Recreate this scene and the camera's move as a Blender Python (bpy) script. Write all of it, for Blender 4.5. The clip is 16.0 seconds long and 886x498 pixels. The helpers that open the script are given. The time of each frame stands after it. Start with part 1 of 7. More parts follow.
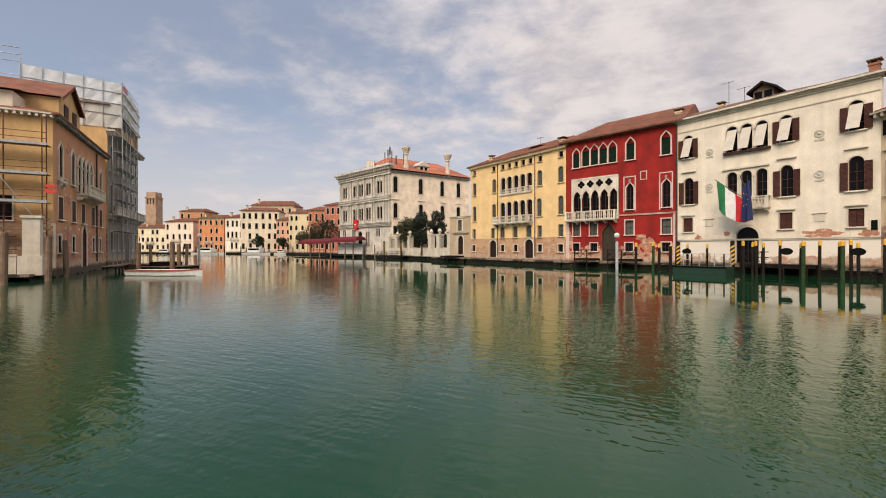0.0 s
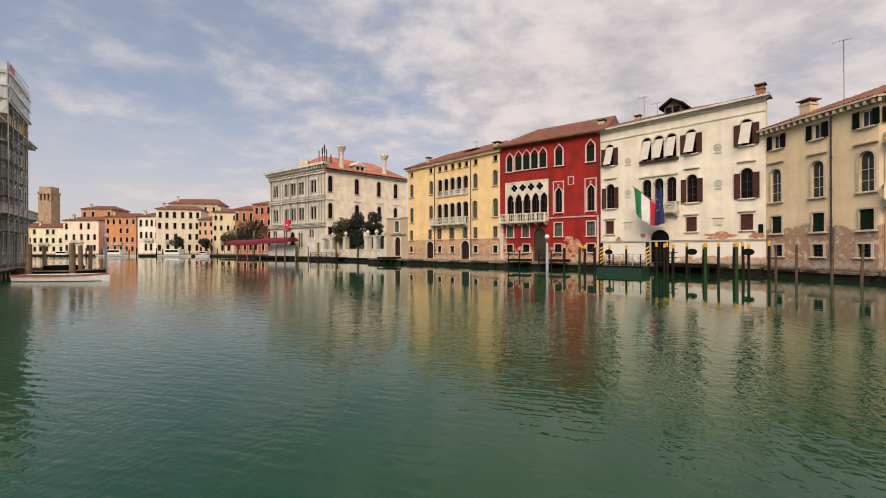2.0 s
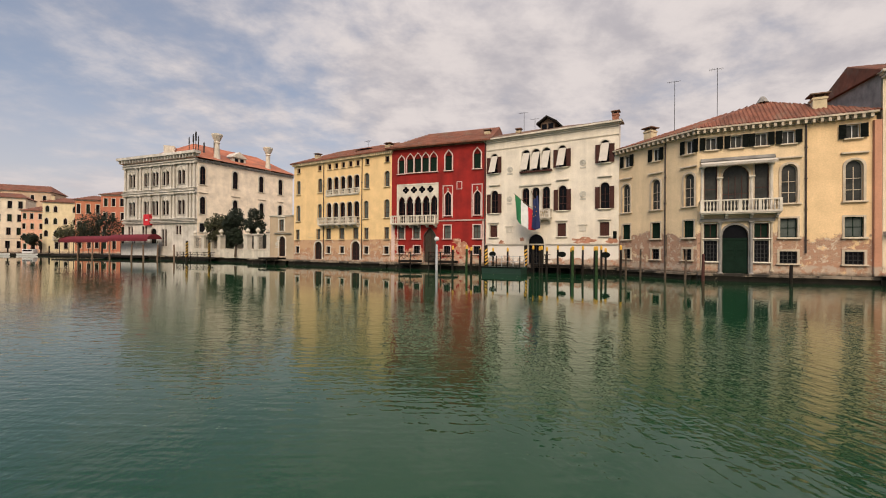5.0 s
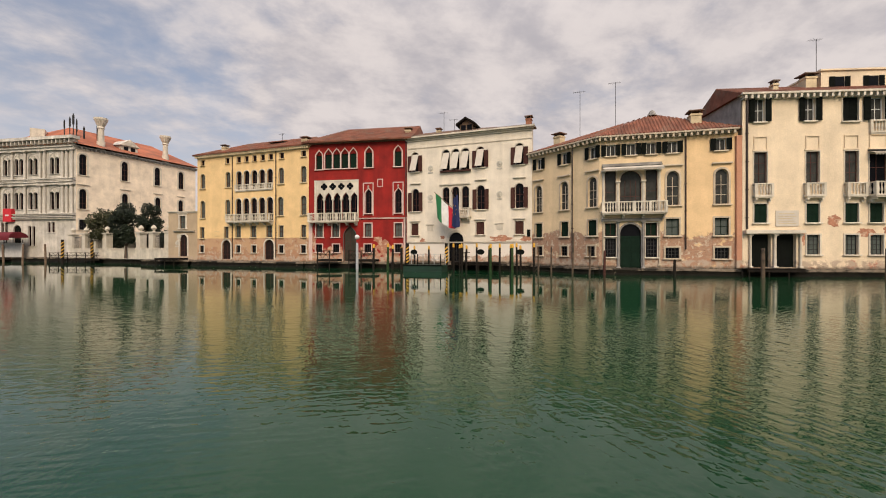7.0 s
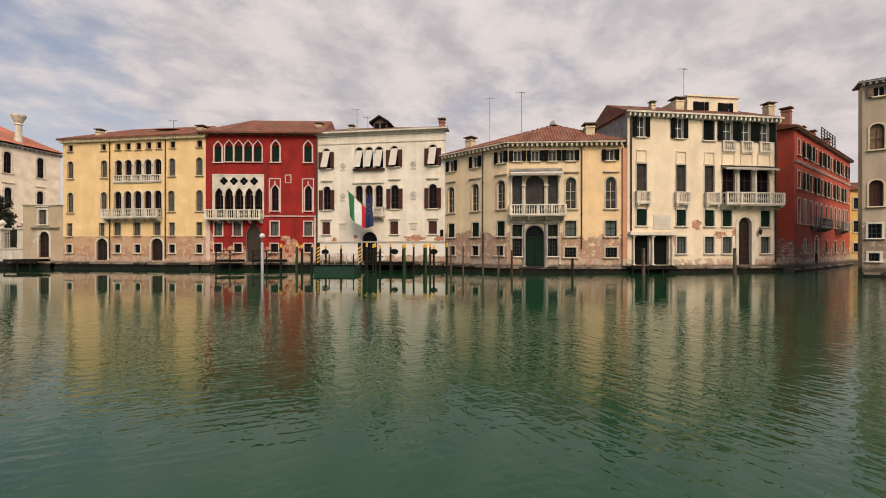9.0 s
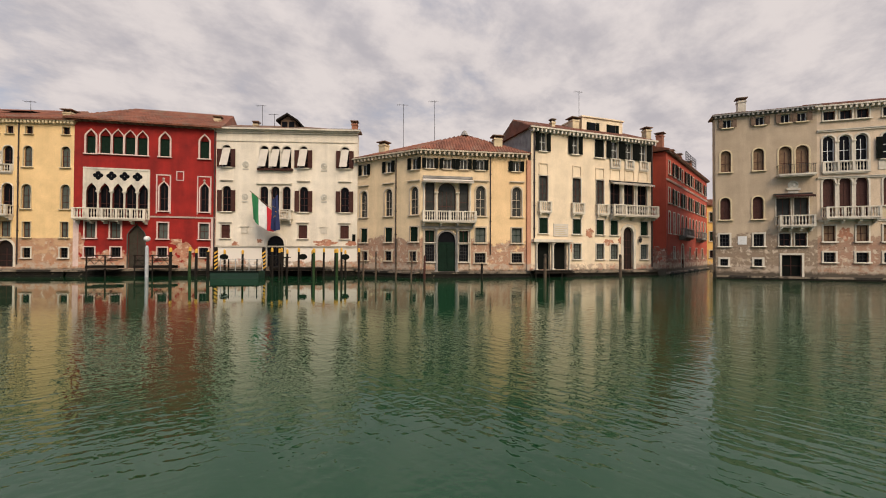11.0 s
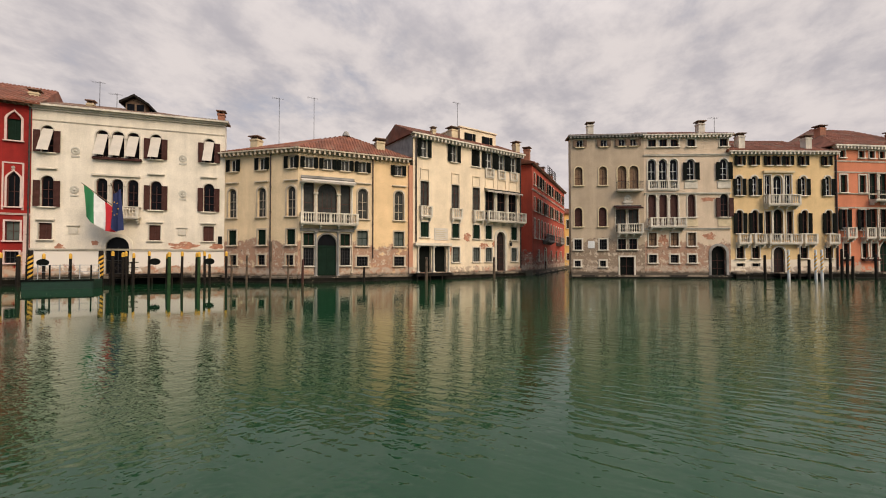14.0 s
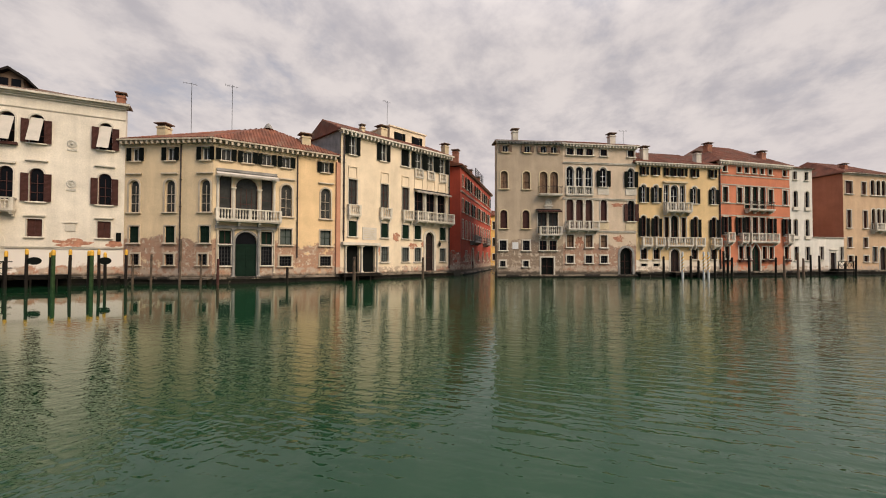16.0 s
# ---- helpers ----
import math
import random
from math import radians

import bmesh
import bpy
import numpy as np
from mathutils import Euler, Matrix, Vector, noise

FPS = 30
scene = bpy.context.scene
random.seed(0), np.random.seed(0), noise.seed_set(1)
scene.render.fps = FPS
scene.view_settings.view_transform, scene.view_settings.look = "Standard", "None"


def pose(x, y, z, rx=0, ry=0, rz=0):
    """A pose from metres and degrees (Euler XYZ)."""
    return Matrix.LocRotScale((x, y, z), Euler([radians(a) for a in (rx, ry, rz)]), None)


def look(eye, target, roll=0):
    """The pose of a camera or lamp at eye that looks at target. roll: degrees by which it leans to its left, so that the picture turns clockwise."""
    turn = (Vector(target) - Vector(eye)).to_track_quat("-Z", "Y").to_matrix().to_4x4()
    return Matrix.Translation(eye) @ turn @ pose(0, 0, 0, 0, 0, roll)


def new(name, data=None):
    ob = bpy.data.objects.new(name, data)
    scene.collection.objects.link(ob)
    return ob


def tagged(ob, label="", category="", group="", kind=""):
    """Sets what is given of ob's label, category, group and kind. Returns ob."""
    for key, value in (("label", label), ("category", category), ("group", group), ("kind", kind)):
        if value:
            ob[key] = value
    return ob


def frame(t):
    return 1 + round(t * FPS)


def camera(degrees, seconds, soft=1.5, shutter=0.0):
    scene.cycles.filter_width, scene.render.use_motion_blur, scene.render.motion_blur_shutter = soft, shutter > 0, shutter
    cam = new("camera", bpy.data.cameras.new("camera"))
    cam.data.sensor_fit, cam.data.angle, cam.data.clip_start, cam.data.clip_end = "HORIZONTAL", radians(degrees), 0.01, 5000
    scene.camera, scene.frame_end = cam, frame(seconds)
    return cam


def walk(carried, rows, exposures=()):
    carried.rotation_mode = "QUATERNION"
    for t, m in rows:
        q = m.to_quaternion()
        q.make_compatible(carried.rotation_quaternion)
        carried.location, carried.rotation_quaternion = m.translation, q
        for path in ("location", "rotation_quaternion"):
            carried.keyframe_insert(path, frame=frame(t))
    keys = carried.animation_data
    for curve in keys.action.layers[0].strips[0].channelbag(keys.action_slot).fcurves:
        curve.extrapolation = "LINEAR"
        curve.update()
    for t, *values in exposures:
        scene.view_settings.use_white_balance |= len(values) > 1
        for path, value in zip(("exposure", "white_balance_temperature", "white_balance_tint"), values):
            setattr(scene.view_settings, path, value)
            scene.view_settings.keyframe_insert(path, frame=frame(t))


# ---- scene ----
EYE = 2.45
cam = camera(93.82, 16.0, soft=1.0)
# seconds, yaw, pitch, roll: the camera pans where it stands, on the near bank
PAN = [
    (0.0, -0.00, -0.14, -0.11),
    (0.5, -1.81, -0.12, -0.19),
    (1.0, -3.92, -0.10, -0.24),
    (1.5, -6.27, -0.02, -0.28),
    (2.0, -8.66, 0.01, -0.21),
    (2.5, -10.98, -0.02, -0.17),
    (3.0, -13.24, -0.17, 0.00),
    (5.5, -26.43, 0.26, 0.35),
    (6.0, -29.21, 0.21, 0.27),
    (6.5, -31.87, 0.07, 0.15),
    (7.0, -34.47, -0.03, 0.01),
    (7.5, -37.19, -0.15, -0.11),
    (8.0, -40.03, -0.17, -0.21),
    (8.5, -43.12, -0.17, -0.12),
    (9.0, -46.33, -0.07, 0.03),
    (11.5, -61.08, 0.84, 0.21),
    (12.0, -63.81, 0.93, 0.18),
    (12.5, -66.57, 1.03, 0.18),
    (13.0, -69.22, 1.12, 0.16),
    (13.5, -71.86, 1.19, 0.10),
    (14.0, -74.45, 1.19, -0.04),
    (14.5, -77.00, 1.20, -0.09),
    (15.0, -79.52, 1.17, -0.05),
    (15.5, -81.96, 1.16, 0.01),
    (16.0, -84.24, 1.20, 0.16),
]
walk(cam, [(t, pose(0, 0, EYE, 90 + pitch, 0, yaw) @ pose(0, 0, 0, 0, 0, roll)) for t, yaw, pitch, roll in PAN],
     [(0, -0.03, 6700, 11.8), (4.5, -0.14, 6750, 12.2), (16, -0.14, 6750, 12.0)])

# ---- sky and sun ----
SUN_AZ, SUN_EL = radians(208), radians(40)
world = bpy.data.worlds.new("sky")
scene.world = world
world.use_nodes = True
wn, wl = world.node_tree.nodes, world.node_tree.links
wn.clear()


def sky_node(kind, **values):
    n = wn.new(kind)
    for key, value in values.items():
        if key in n.inputs:
            n.inputs[key].default_value = value
    return n


sky = wn.new("ShaderNodeTexSky")
sky.sky_type, sky.sun_disc, sky.sun_elevation, sky.sun_rotation = "NISHITA", False, SUN_EL, SUN_AZ
sky.air_density, sky.dust_density, sky.ozone_density = 1.0, 1.6, 1.5
tc = wn.new("ShaderNodeTexCoord")
split = wn.new("ShaderNodeSeparateXYZ")
wl.new(tc.outputs["Generated"], split.inputs[0])
lift = wn.new("ShaderNodeMath")
lift.operation = "ADD"
lift.inputs[1].default_value = 0.24
wl.new(split.outputs["Z"], lift.inputs[0])
lift_max = wn.new("ShaderNodeMath")
lift_max.operation = "MAXIMUM"
lift_max.inputs[1].default_value = 0.05
wl.new(lift.outputs[0], lift_max.inputs[0])
flat = []
for axis in "XY":
    d = wn.new("ShaderNodeMath")
    d.operation = "DIVIDE"
    wl.new(split.outputs[axis], d.inputs[0])
    wl.new(lift_max.outputs[0], d.inputs[1])
    flat.append(d)
join = wn.new("ShaderNodeCombineXYZ")
wl.new(flat[0].outputs[0], join.inputs[0])
wl.new(flat[1].outputs[0], join.inputs[1])
turned = wn.new("ShaderNodeMapping")
turned.inputs["Rotation"].default_value = (0, 0, radians(28))
turned.inputs["Scale"].default_value = (0.85, 1.0, 1)
turned.inputs["Location"].default_value = (0.3, 1.7, 0)
wl.new(join.outputs[0], turned.inputs[0])


def cloud_noise(scale, detail, rough, distort=0.0):
    n = sky_node("ShaderNodeTexNoise", Scale=scale, Detail=detail, Roughness=rough, Distortion=distort)
    wl.new(turned.outputs[0], n.inputs["Vector"])
    return n


def sky_ramp(source, a, b, ca=(0, 0, 0, 1), cb=(1, 1, 1, 1)):
    r = wn.new("ShaderNodeValToRGB")
    r.color_ramp.elements[0].position, r.color_ramp.elements[1].position = a, b
    r.color_ramp.elements[0].color, r.color_ramp.elements[1].color = ca, cb
    r.color_ramp.interpolation = "EASE"
    wl.new(source, r.inputs[0])
    return r


big = cloud_noise(0.95, 8, 0.56, 0.35)
fine = cloud_noise(4.6, 9, 0.60, 0.1)
# the sheet of cloud thickens towards the east (right of the first view) and opens to the north-west
grow = wn.new("ShaderNodeMapRange")
grow.inputs["From Min"].default_value, grow.inputs["From Max"].default_value = -0.75, 0.55
grow.inputs["To Min"].default_value, grow.inputs["To Max"].default_value = -0.21, 0.23
wl.new(split.outputs["X"], grow.inputs[0])
dens = wn.new("ShaderNodeMath")
dens.operation = "ADD"
wl.new(big.outputs["Fac"], dens.inputs[0])
wl.new(grow.outputs[0], dens.inputs[1])
dens2 = wn.new("ShaderNodeMath")
dens2.operation = "MULTIPLY_ADD"
dens2.inputs[1].default_value = 0.42
wl.new(fine.outputs["Fac"], dens2.inputs[0])
wl.new(dens.outputs[0], dens2.inputs[2])
cover = sky_ramp(dens2.outputs[0], 0.60, 0.90)
shade = sky_ramp(fine.outputs["Fac"], 0.30, 0.66, (4.9, 4.75, 5.1, 1), (7.4, 6.95, 6.9, 1))
haze = wn.new("ShaderNodeMix")
haze.data_type = "RGBA"
haze.inputs[0].default_value = 0.30
haze.inputs[7].default_value = (6.4, 6.9, 8.2, 1)
wl.new(sky.outputs[0], haze.inputs[6])
mixed = wn.new("ShaderNodeMix")
mixed.data_type = "RGBA"
wl.new(cover.outputs[0], mixed.inputs[0])
wl.new(haze.outputs[2], mixed.inputs[6])
wl.new(shade.outputs[0], mixed.inputs[7])
# pale haze low over the horizon
low = wn.new("ShaderNodeMapRange")
low.inputs["From Min"].default_value, low.inputs["From Max"].default_value = 0.0, 0.30
low.inputs["To Min"].default_value, low.inputs["To Max"].default_value = 0.85, 0.0
wl.new(split.outputs["Z"], low.inputs[0])
hazed = wn.new("ShaderNodeMix")
hazed.data_type = "RGBA"
hazed.inputs[7].default_value = (6.7, 6.2, 6.3, 1)
wl.new(low.outputs[0], hazed.inputs[0])
wl.new(mixed.outputs[2], hazed.inputs[6])
back = sky_node("ShaderNodeBackground", Strength=0.108)
wl.new(hazed.outputs[2], back.inputs[0])
# the veil of cloud is thinner and brighter overhead, most of all round the hidden sun
SUN_DIR = (math.sin(SUN_AZ) * math.cos(SUN_EL), math.cos(SUN_AZ) * math.cos(SUN_EL), math.sin(SUN_EL))
near_sun = wn.new("ShaderNodeVectorMath")
near_sun.operation = "DOT_PRODUCT"
near_sun.inputs[1].default_value = SUN_DIR
wl.new(tc.outputs["Generated"], near_sun.inputs[0])


def sky_range(source, a, b, lo, hi):
    r = wn.new("ShaderNodeMapRange")
    r.interpolation_type = "SMOOTHSTEP"
    r.inputs["From Min"].default_value, r.inputs["From Max"].default_value, r.inputs["To Min"].default_value, r.inputs["To Max"].default_value = a, b, lo, hi
    wl.new(source, r.inputs[0])
    return r.outputs[0]


def sky_math(kind, a, b):
    r = wn.new("ShaderNodeMath")
    r.operation = kind
    for k, v in enumerate((a, b)):
        if isinstance(v, float):
            r.inputs[k].default_value = v
        else:
            wl.new(v, r.inputs[k])
    return r.outputs[0]


veil = sky_math("MULTIPLY", sky_range(split.outputs["Z"], 0.42, 0.80, 0.0, 1.0), sky_range(near_sun.outputs["Value"], -0.3, 0.9, 0.4, 2.6))
wl.new(sky_math("MULTIPLY", sky_math("ADD", veil, 1.0), 0.108), back.inputs["Strength"])
out = wn.new("ShaderNodeOutputWorld")
wl.new(back.outputs[0], out.inputs[0])

sun = new("sun", bpy.data.lights.new("sun", "SUN"))
sun.data.energy, sun.data.angle, sun.data.color = 2.95, radians(34), (1, 0.84, 0.61)
sun.matrix_world = look((0, 0, 80), (-math.sin(SUN_AZ) * 80, -math.cos(SUN_AZ) * 80, 80 - 80 * math.tan(SUN_EL)))
scene.view_settings.exposure = 0.0

# ---- materials ----
def material(name, color, rough=0.8, var=0.25, scale=1.5, grain=30.0, bump=0.3, metal=0.0, spec=0.4, second=None, second_at=(0.5, 0.62), streak=0.0, tint=0.0):
    """A surface of one colour with stains at a large scale, grain at a small one, relief, rain streaks, and a second colour where it is worn."""
    m = bpy.data.materials.new(name)
    m.use_nodes = True
    n, l = m.node_tree.nodes, m.node_tree.links
    b = n["Principled BSDF"]
    b.inputs["Roughness"].default_value, b.inputs["Metallic"].default_value, b.inputs["Specular IOR Level"].default_value = rough, metal, spec
    t = n.new("ShaderNodeTexCoord")

    def tex(s, detail=5, stretch=None):
        x = n.new("ShaderNodeTexNoise")
        x.inputs["Scale"].default_value, x.inputs["Detail"].default_value, x.inputs["Roughness"].default_value = s, detail, 0.62
        if stretch:
            mp = n.new("ShaderNodeMapping")
            mp.inputs["Scale"].default_value = stretch
            l.new(t.outputs["Object"], mp.inputs[0])
            l.new(mp.outputs[0], x.inputs["Vector"])
        else:
            l.new(t.outputs["Object"], x.inputs["Vector"])
        return x

    def ramp(src, a, c, ca, cb):
        r = n.new("ShaderNodeValToRGB")
        r.color_ramp.elements[0].position, r.color_ramp.elements[1].position = a, c
        r.color_ramp.elements[0].color, r.color_ramp.elements[1].color = (*ca, 1), (*cb, 1)
        l.new(src, r.inputs[0])
        return r

    def mix(fac, a, c, kind="MIX"):
        x = n.new("ShaderNodeMix")
        x.data_type, x.blend_type = "RGBA", kind
        if isinstance(fac, float):
            x.inputs[0].default_value = fac
        else:
            l.new(fac, x.inputs[0])
        for k, v in ((6, a), (7, c)):
            if isinstance(v, tuple):
                x.inputs[k].default_value = (*v, 1)
            else:
                l.new(v, x.inputs[k])
        return x.outputs[2]

    lo, hi = tuple(c * (1 - var) for c in color), tuple(min(1, c * (1 + var * 0.5)) for c in color)
    col = ramp(tex(scale).outputs[0], 0.32, 0.68, lo, hi).outputs[0]
    small = tex(grain, 3)
    col = mix(0.35, col, ramp(small.outputs[0], 0.3, 0.7, (0.55,) * 3, (1.0,) * 3).outputs[0], "MULTIPLY")
    if streak:
        run = tex(1.0, 4, (1.3, 1.3, 0.12))
        col = mix(streak, col, ramp(run.outputs[0], 0.35, 0.62, (0.4, 0.39, 0.38), (1, 1, 1)).outputs[0], "MULTIPLY")
    if second:
        col = mix(ramp(tex(scale * 0.8, 8).outputs[0], *second_at, (0, 0, 0), (1, 1, 1)).outputs[0], col, second)
    if tint:
        info = n.new("ShaderNodeObjectInfo")
        h = n.new("ShaderNodeHueSaturation")
        mr = n.new("ShaderNodeMapRange")
        mr.inputs["To Min"].default_value, mr.inputs["To Max"].default_value = 1 - tint, 1 + tint
        l.new(info.outputs["Random"], mr.inputs[0])
        l.new(mr.outputs[0], h.inputs["Value"])
        l.new(col, h.inputs["Color"])
        col = h.outputs[0]
    l.new(col, b.inputs["Base Color"])
    if bump:
        bp = n.new("ShaderNodeBump")
        bp.inputs["Strength"].default_value, bp.inputs["Distance"].default_value = bump, 0.02
        l.new(small.outputs[0], bp.inputs["Height"])
        l.new(bp.outputs[0], b.inputs["Normal"])
    return m


def plaster(name, color, bare=(0.40, 0.19, 0.10), top=3.0, amount=0.5, var=0.16, streak=0.16, low=None, low_top=0.0, damp=1.25, mottle=False):
    """Painted render on brick: the paint has come off in ragged patches near the water (up to top metres), where brickwork shows; low: another coat below low_top."""
    m = material(name, color, 0.9, var, 0.5, 9.0, 0.25, streak=streak)
    n, l = m.node_tree.nodes, m.node_tree.links
    b = n["Principled BSDF"]
    old = b.inputs["Base Color"].links[0].from_socket
    t = n.new("ShaderNodeTexCoord")
    s = n.new("ShaderNodeSeparateXYZ")
    l.new(t.outputs["Object"], s.inputs[0])

    def math_node(op, a, c):
        x = n.new("ShaderNodeMath")
        x.operation = op
        for k, v in enumerate((a, c)):
            if isinstance(v, (int, float)):
                x.inputs[k].default_value = v
            else:
                l.new(v, x.inputs[k])
        return x.outputs[0]

    def blend(fac, a, c):
        x = n.new("ShaderNodeMix")
        x.data_type = "RGBA"
        l.new(fac, x.inputs[0])
        for k, v in ((6, a), (7, c)):
            if isinstance(v, tuple):
                x.inputs[k].default_value = (*v, 1)
            else:
                l.new(v, x.inputs[k])
        return x.outputs[2]

    def step(v, a, c):
        r = n.new("ShaderNodeMapRange")
        r.inputs["From Min"].default_value, r.inputs["From Max"].default_value = a, c
        l.new(v, r.inputs[0])
        return r.outputs[0]

    def cloud(scale, detail=7):
        x = n.new("ShaderNodeTexNoise")
        x.inputs["Scale"].default_value, x.inputs["Detail"].default_value, x.inputs["Roughness"].default_value = scale, detail, 0.65
        l.new(t.outputs["Object"], x.inputs["Vector"])
        return x.outputs[0]

    col = old
    ragged = math_node("MULTIPLY", math_node("SUBTRACT", cloud(0.42), 0.5), 6.0)
    height = math_node("ADD", s.outputs["Z"], ragged)
    turn = n.new("ShaderNodeMapping")
    turn.inputs["Rotation"].default_value = (radians(90), 0, 0)
    l.new(t.outputs["Object"], turn.inputs[0])
    br = n.new("ShaderNodeTexBrick")
    br.inputs["Scale"].default_value, br.inputs["Brick Width"].default_value, br.inputs["Row Height"].default_value, br.inputs["Mortar Size"].default_value = 1.0, 0.26, 0.075, 0.012
    br.inputs["Color1"].default_value, br.inputs["Color2"].default_value = (*bare, 1), (*[c * 0.65 for c in bare], 1)
    br.inputs["Mortar"].default_value = (0.36, 0.27, 0.19, 1)
    l.new(turn.outputs[0], br.inputs["Vector"])
    worn = blend(step(cloud(1.1), 0.42, 0.6), br.outputs["Color"], (bare[0] * 0.85 + 0.03, bare[1] * 0.82 + 0.02, bare[2] * 0.8 + 0.015))
    # scabs of old render cling to the brick, and dark damp spots
    worn = blend(step(cloud(1.9, 9), 0.54, 0.60), worn, (0.50, 0.40, 0.295))
    worn = blend(step(cloud(2.7, 9), 0.60, 0.66), worn, (bare[0] * 0.35, bare[1] * 0.38, bare[2] * 0.4))
    if low:
        coat = blend(step(cloud(0.55, 9), 0.47, 0.54), low, worn) if mottle else low
        col = blend(step(math_node("ADD", s.outputs["Z"], math_node("MULTIPLY", math_node("SUBTRACT", cloud(1.2), 0.5), 0.25)), low_top + 0.05, low_top - 0.05), col, coat)
    if amount > 0:
        edge = top * amount
        gone = math_node("MULTIPLY", step(height, edge + 0.12, edge - 0.12), step(cloud(0.75, 9), 0.36, 0.42))
        col = blend(gone, col, worn)
    # tide line: damp salt and weed near the water
    wet = math_node("ADD", s.outputs["Z"], math_node("MULTIPLY", math_node("SUBTRACT", cloud(2.0), 0.5), 0.7))
    salt = math_node("MULTIPLY", step(wet, damp + 0.25, damp + 0.05), step(cloud(1.6, 8), 0.44, 0.53))
    col = blend(salt, col, (0.40, 0.31, 0.23))
    col = blend(step(wet, damp - 0.32, damp - 0.62), col, (0.075, 0.058, 0.040))
    l.new(col, b.inputs["Base Color"])
    return m


def glass_dark(name, color=(0.015, 0.017, 0.02), rough=0.12):
    m = material(name, color, rough, 0.5, 0.9, 8.0, 0.0, spec=0.09)
    return m


def water_material():
    m = bpy.data.materials.new("canal_water")
    m.use_nodes = True
    n, l = m.node_tree.nodes, m.node_tree.links
    b = n["Principled BSDF"]
    b.inputs["Roughness"].default_value, b.inputs["IOR"].default_value = 0.02, 1.38
    b.inputs["Specular Tint"].default_value = (0.80, 1.0, 0.90, 1)
    t = n.new("ShaderNodeTexCoord")
    def tex(scale, detail, stretch=(1, 1, 1), rot=0.0):
        mp = n.new("ShaderNodeMapping")
        mp.inputs["Scale"].default_value, mp.inputs["Rotation"].default_value = stretch, (0, 0, radians(rot))
        l.new(t.outputs["Object"], mp.inputs[0])
        x = n.new("ShaderNodeTexNoise")
        x.inputs["Scale"].default_value, x.inputs["Detail"].default_value, x.inputs["Roughness"].default_value = scale, detail, 0.5
        l.new(mp.outputs[0], x.inputs["Vector"])
        return x.outputs[0]
    r = n.new("ShaderNodeValToRGB")
    r.color_ramp.elements[0].position, r.color_ramp.elements[1].position = 0.35, 0.65
    r.color_ramp.elements[0].color, r.color_ramp.elements[1].color = (0.0055, 0.033, 0.0125, 1), (0.008, 0.041, 0.0155, 1)
    l.new(tex(0.08, 2), r.inputs[0])
    l.new(r.outputs[0], b.inputs["Base Color"])
    # a breeze raises wavelets towards the south-east; the north-west reach lies calm
    gust = n.new("ShaderNodeVectorMath")
    gust.operation = "DOT_PRODUCT"
    gust.inputs[1].default_value = (1.0, -1.0, 0.0)
    l.new(t.outputs["Object"], gust.inputs[0])
    br = n.new("ShaderNodeMapRange")
    br.inputs["From Min"].default_value, br.inputs["From Max"].default_value = -30.0, 30.0
    br.inputs["To Min"].default_value, br.inputs["To Max"].default_value = 0.5, 1.0
    l.new(gust.outputs["Value"], br.inputs[0])
    # lulls between the gusts
    lull = n.new("ShaderNodeMapRange")
    lull.inputs["From Min"].default_value, lull.inputs["From Max"].default_value = 0.38, 0.62
    lull.inputs["To Min"].default_value, lull.inputs["To Max"].default_value = 0.7, 1.15
    l.new(tex(0.07, 2, (1, 0.7, 1), 20), lull.inputs[0])
    gusts = n.new("ShaderNodeMath")
    gusts.operation = "MULTIPLY"
    l.new(br.outputs[0], gusts.inputs[0])
    l.new(lull.outputs[0], gusts.inputs[1])
    def bump(height, dist, prev=None, driver=None):
        bp = n.new("ShaderNodeBump")
        bp.inputs["Distance"].default_value = dist
        bp.inputs["Strength"].default_value = 1.0
        if driver:
            l.new(driver, bp.inputs["Strength"])
        l.new(height, bp.inputs["Height"])
        if prev:
            l.new(prev, bp.inputs["Normal"])
        return bp.outputs[0]
    def crests(rot, across, along_crest, detail, seed):
        """Long-crested wavelets: the crests run across the direction rot."""
        turn = n.new("ShaderNodeMapping")
        turn.inputs["Rotation"].default_value, turn.inputs["Location"].default_value = (0, 0, radians(rot)), (seed, seed * 0.7, 0)
        l.new(t.outputs["Object"], turn.inputs[0])
        squeeze = n.new("ShaderNodeMapping")
        squeeze.inputs["Scale"].default_value = (across, along_crest, 1)
        l.new(turn.outputs[0], squeeze.inputs[0])
        x = n.new("ShaderNodeTexNoise")
        x.inputs["Scale"].default_value, x.inputs["Detail"].default_value, x.inputs["Roughness"].default_value, x.inputs["Distortion"].default_value = 1.0, detail, 0.4, 0.35
        l.new(squeeze.outputs[0], x.inputs["Vector"])
        return x.outputs[0]
    def scaled(a, c):
        x = n.new("ShaderNodeMath")
        x.operation = "MULTIPLY"
        l.new(a, x.inputs[0])
        l.new(c, x.inputs[1])
        return x.outputs[0]
    def span(v, a, c, lo, hi):
        x = n.new("ShaderNodeMapRange")
        x.inputs["From Min"].default_value, x.inputs["From Max"].default_value, x.inputs["To Min"].default_value, x.inputs["To Max"].default_value = a, c, lo, hi
        l.new(v, x.inputs[0])
        return x.outputs[0]
    # the water lies still in the lee of the palaces
    bank = n.new("ShaderNodeVectorMath")
    bank.operation = "DOT_PRODUCT"
    bank.inputs[1].default_value = (0.82, 0.57, 0.0)
    l.new(t.outputs["Object"], bank.inputs[0])
    lee = n.new("ShaderNodeMath")
    lee.operation = "MAXIMUM"
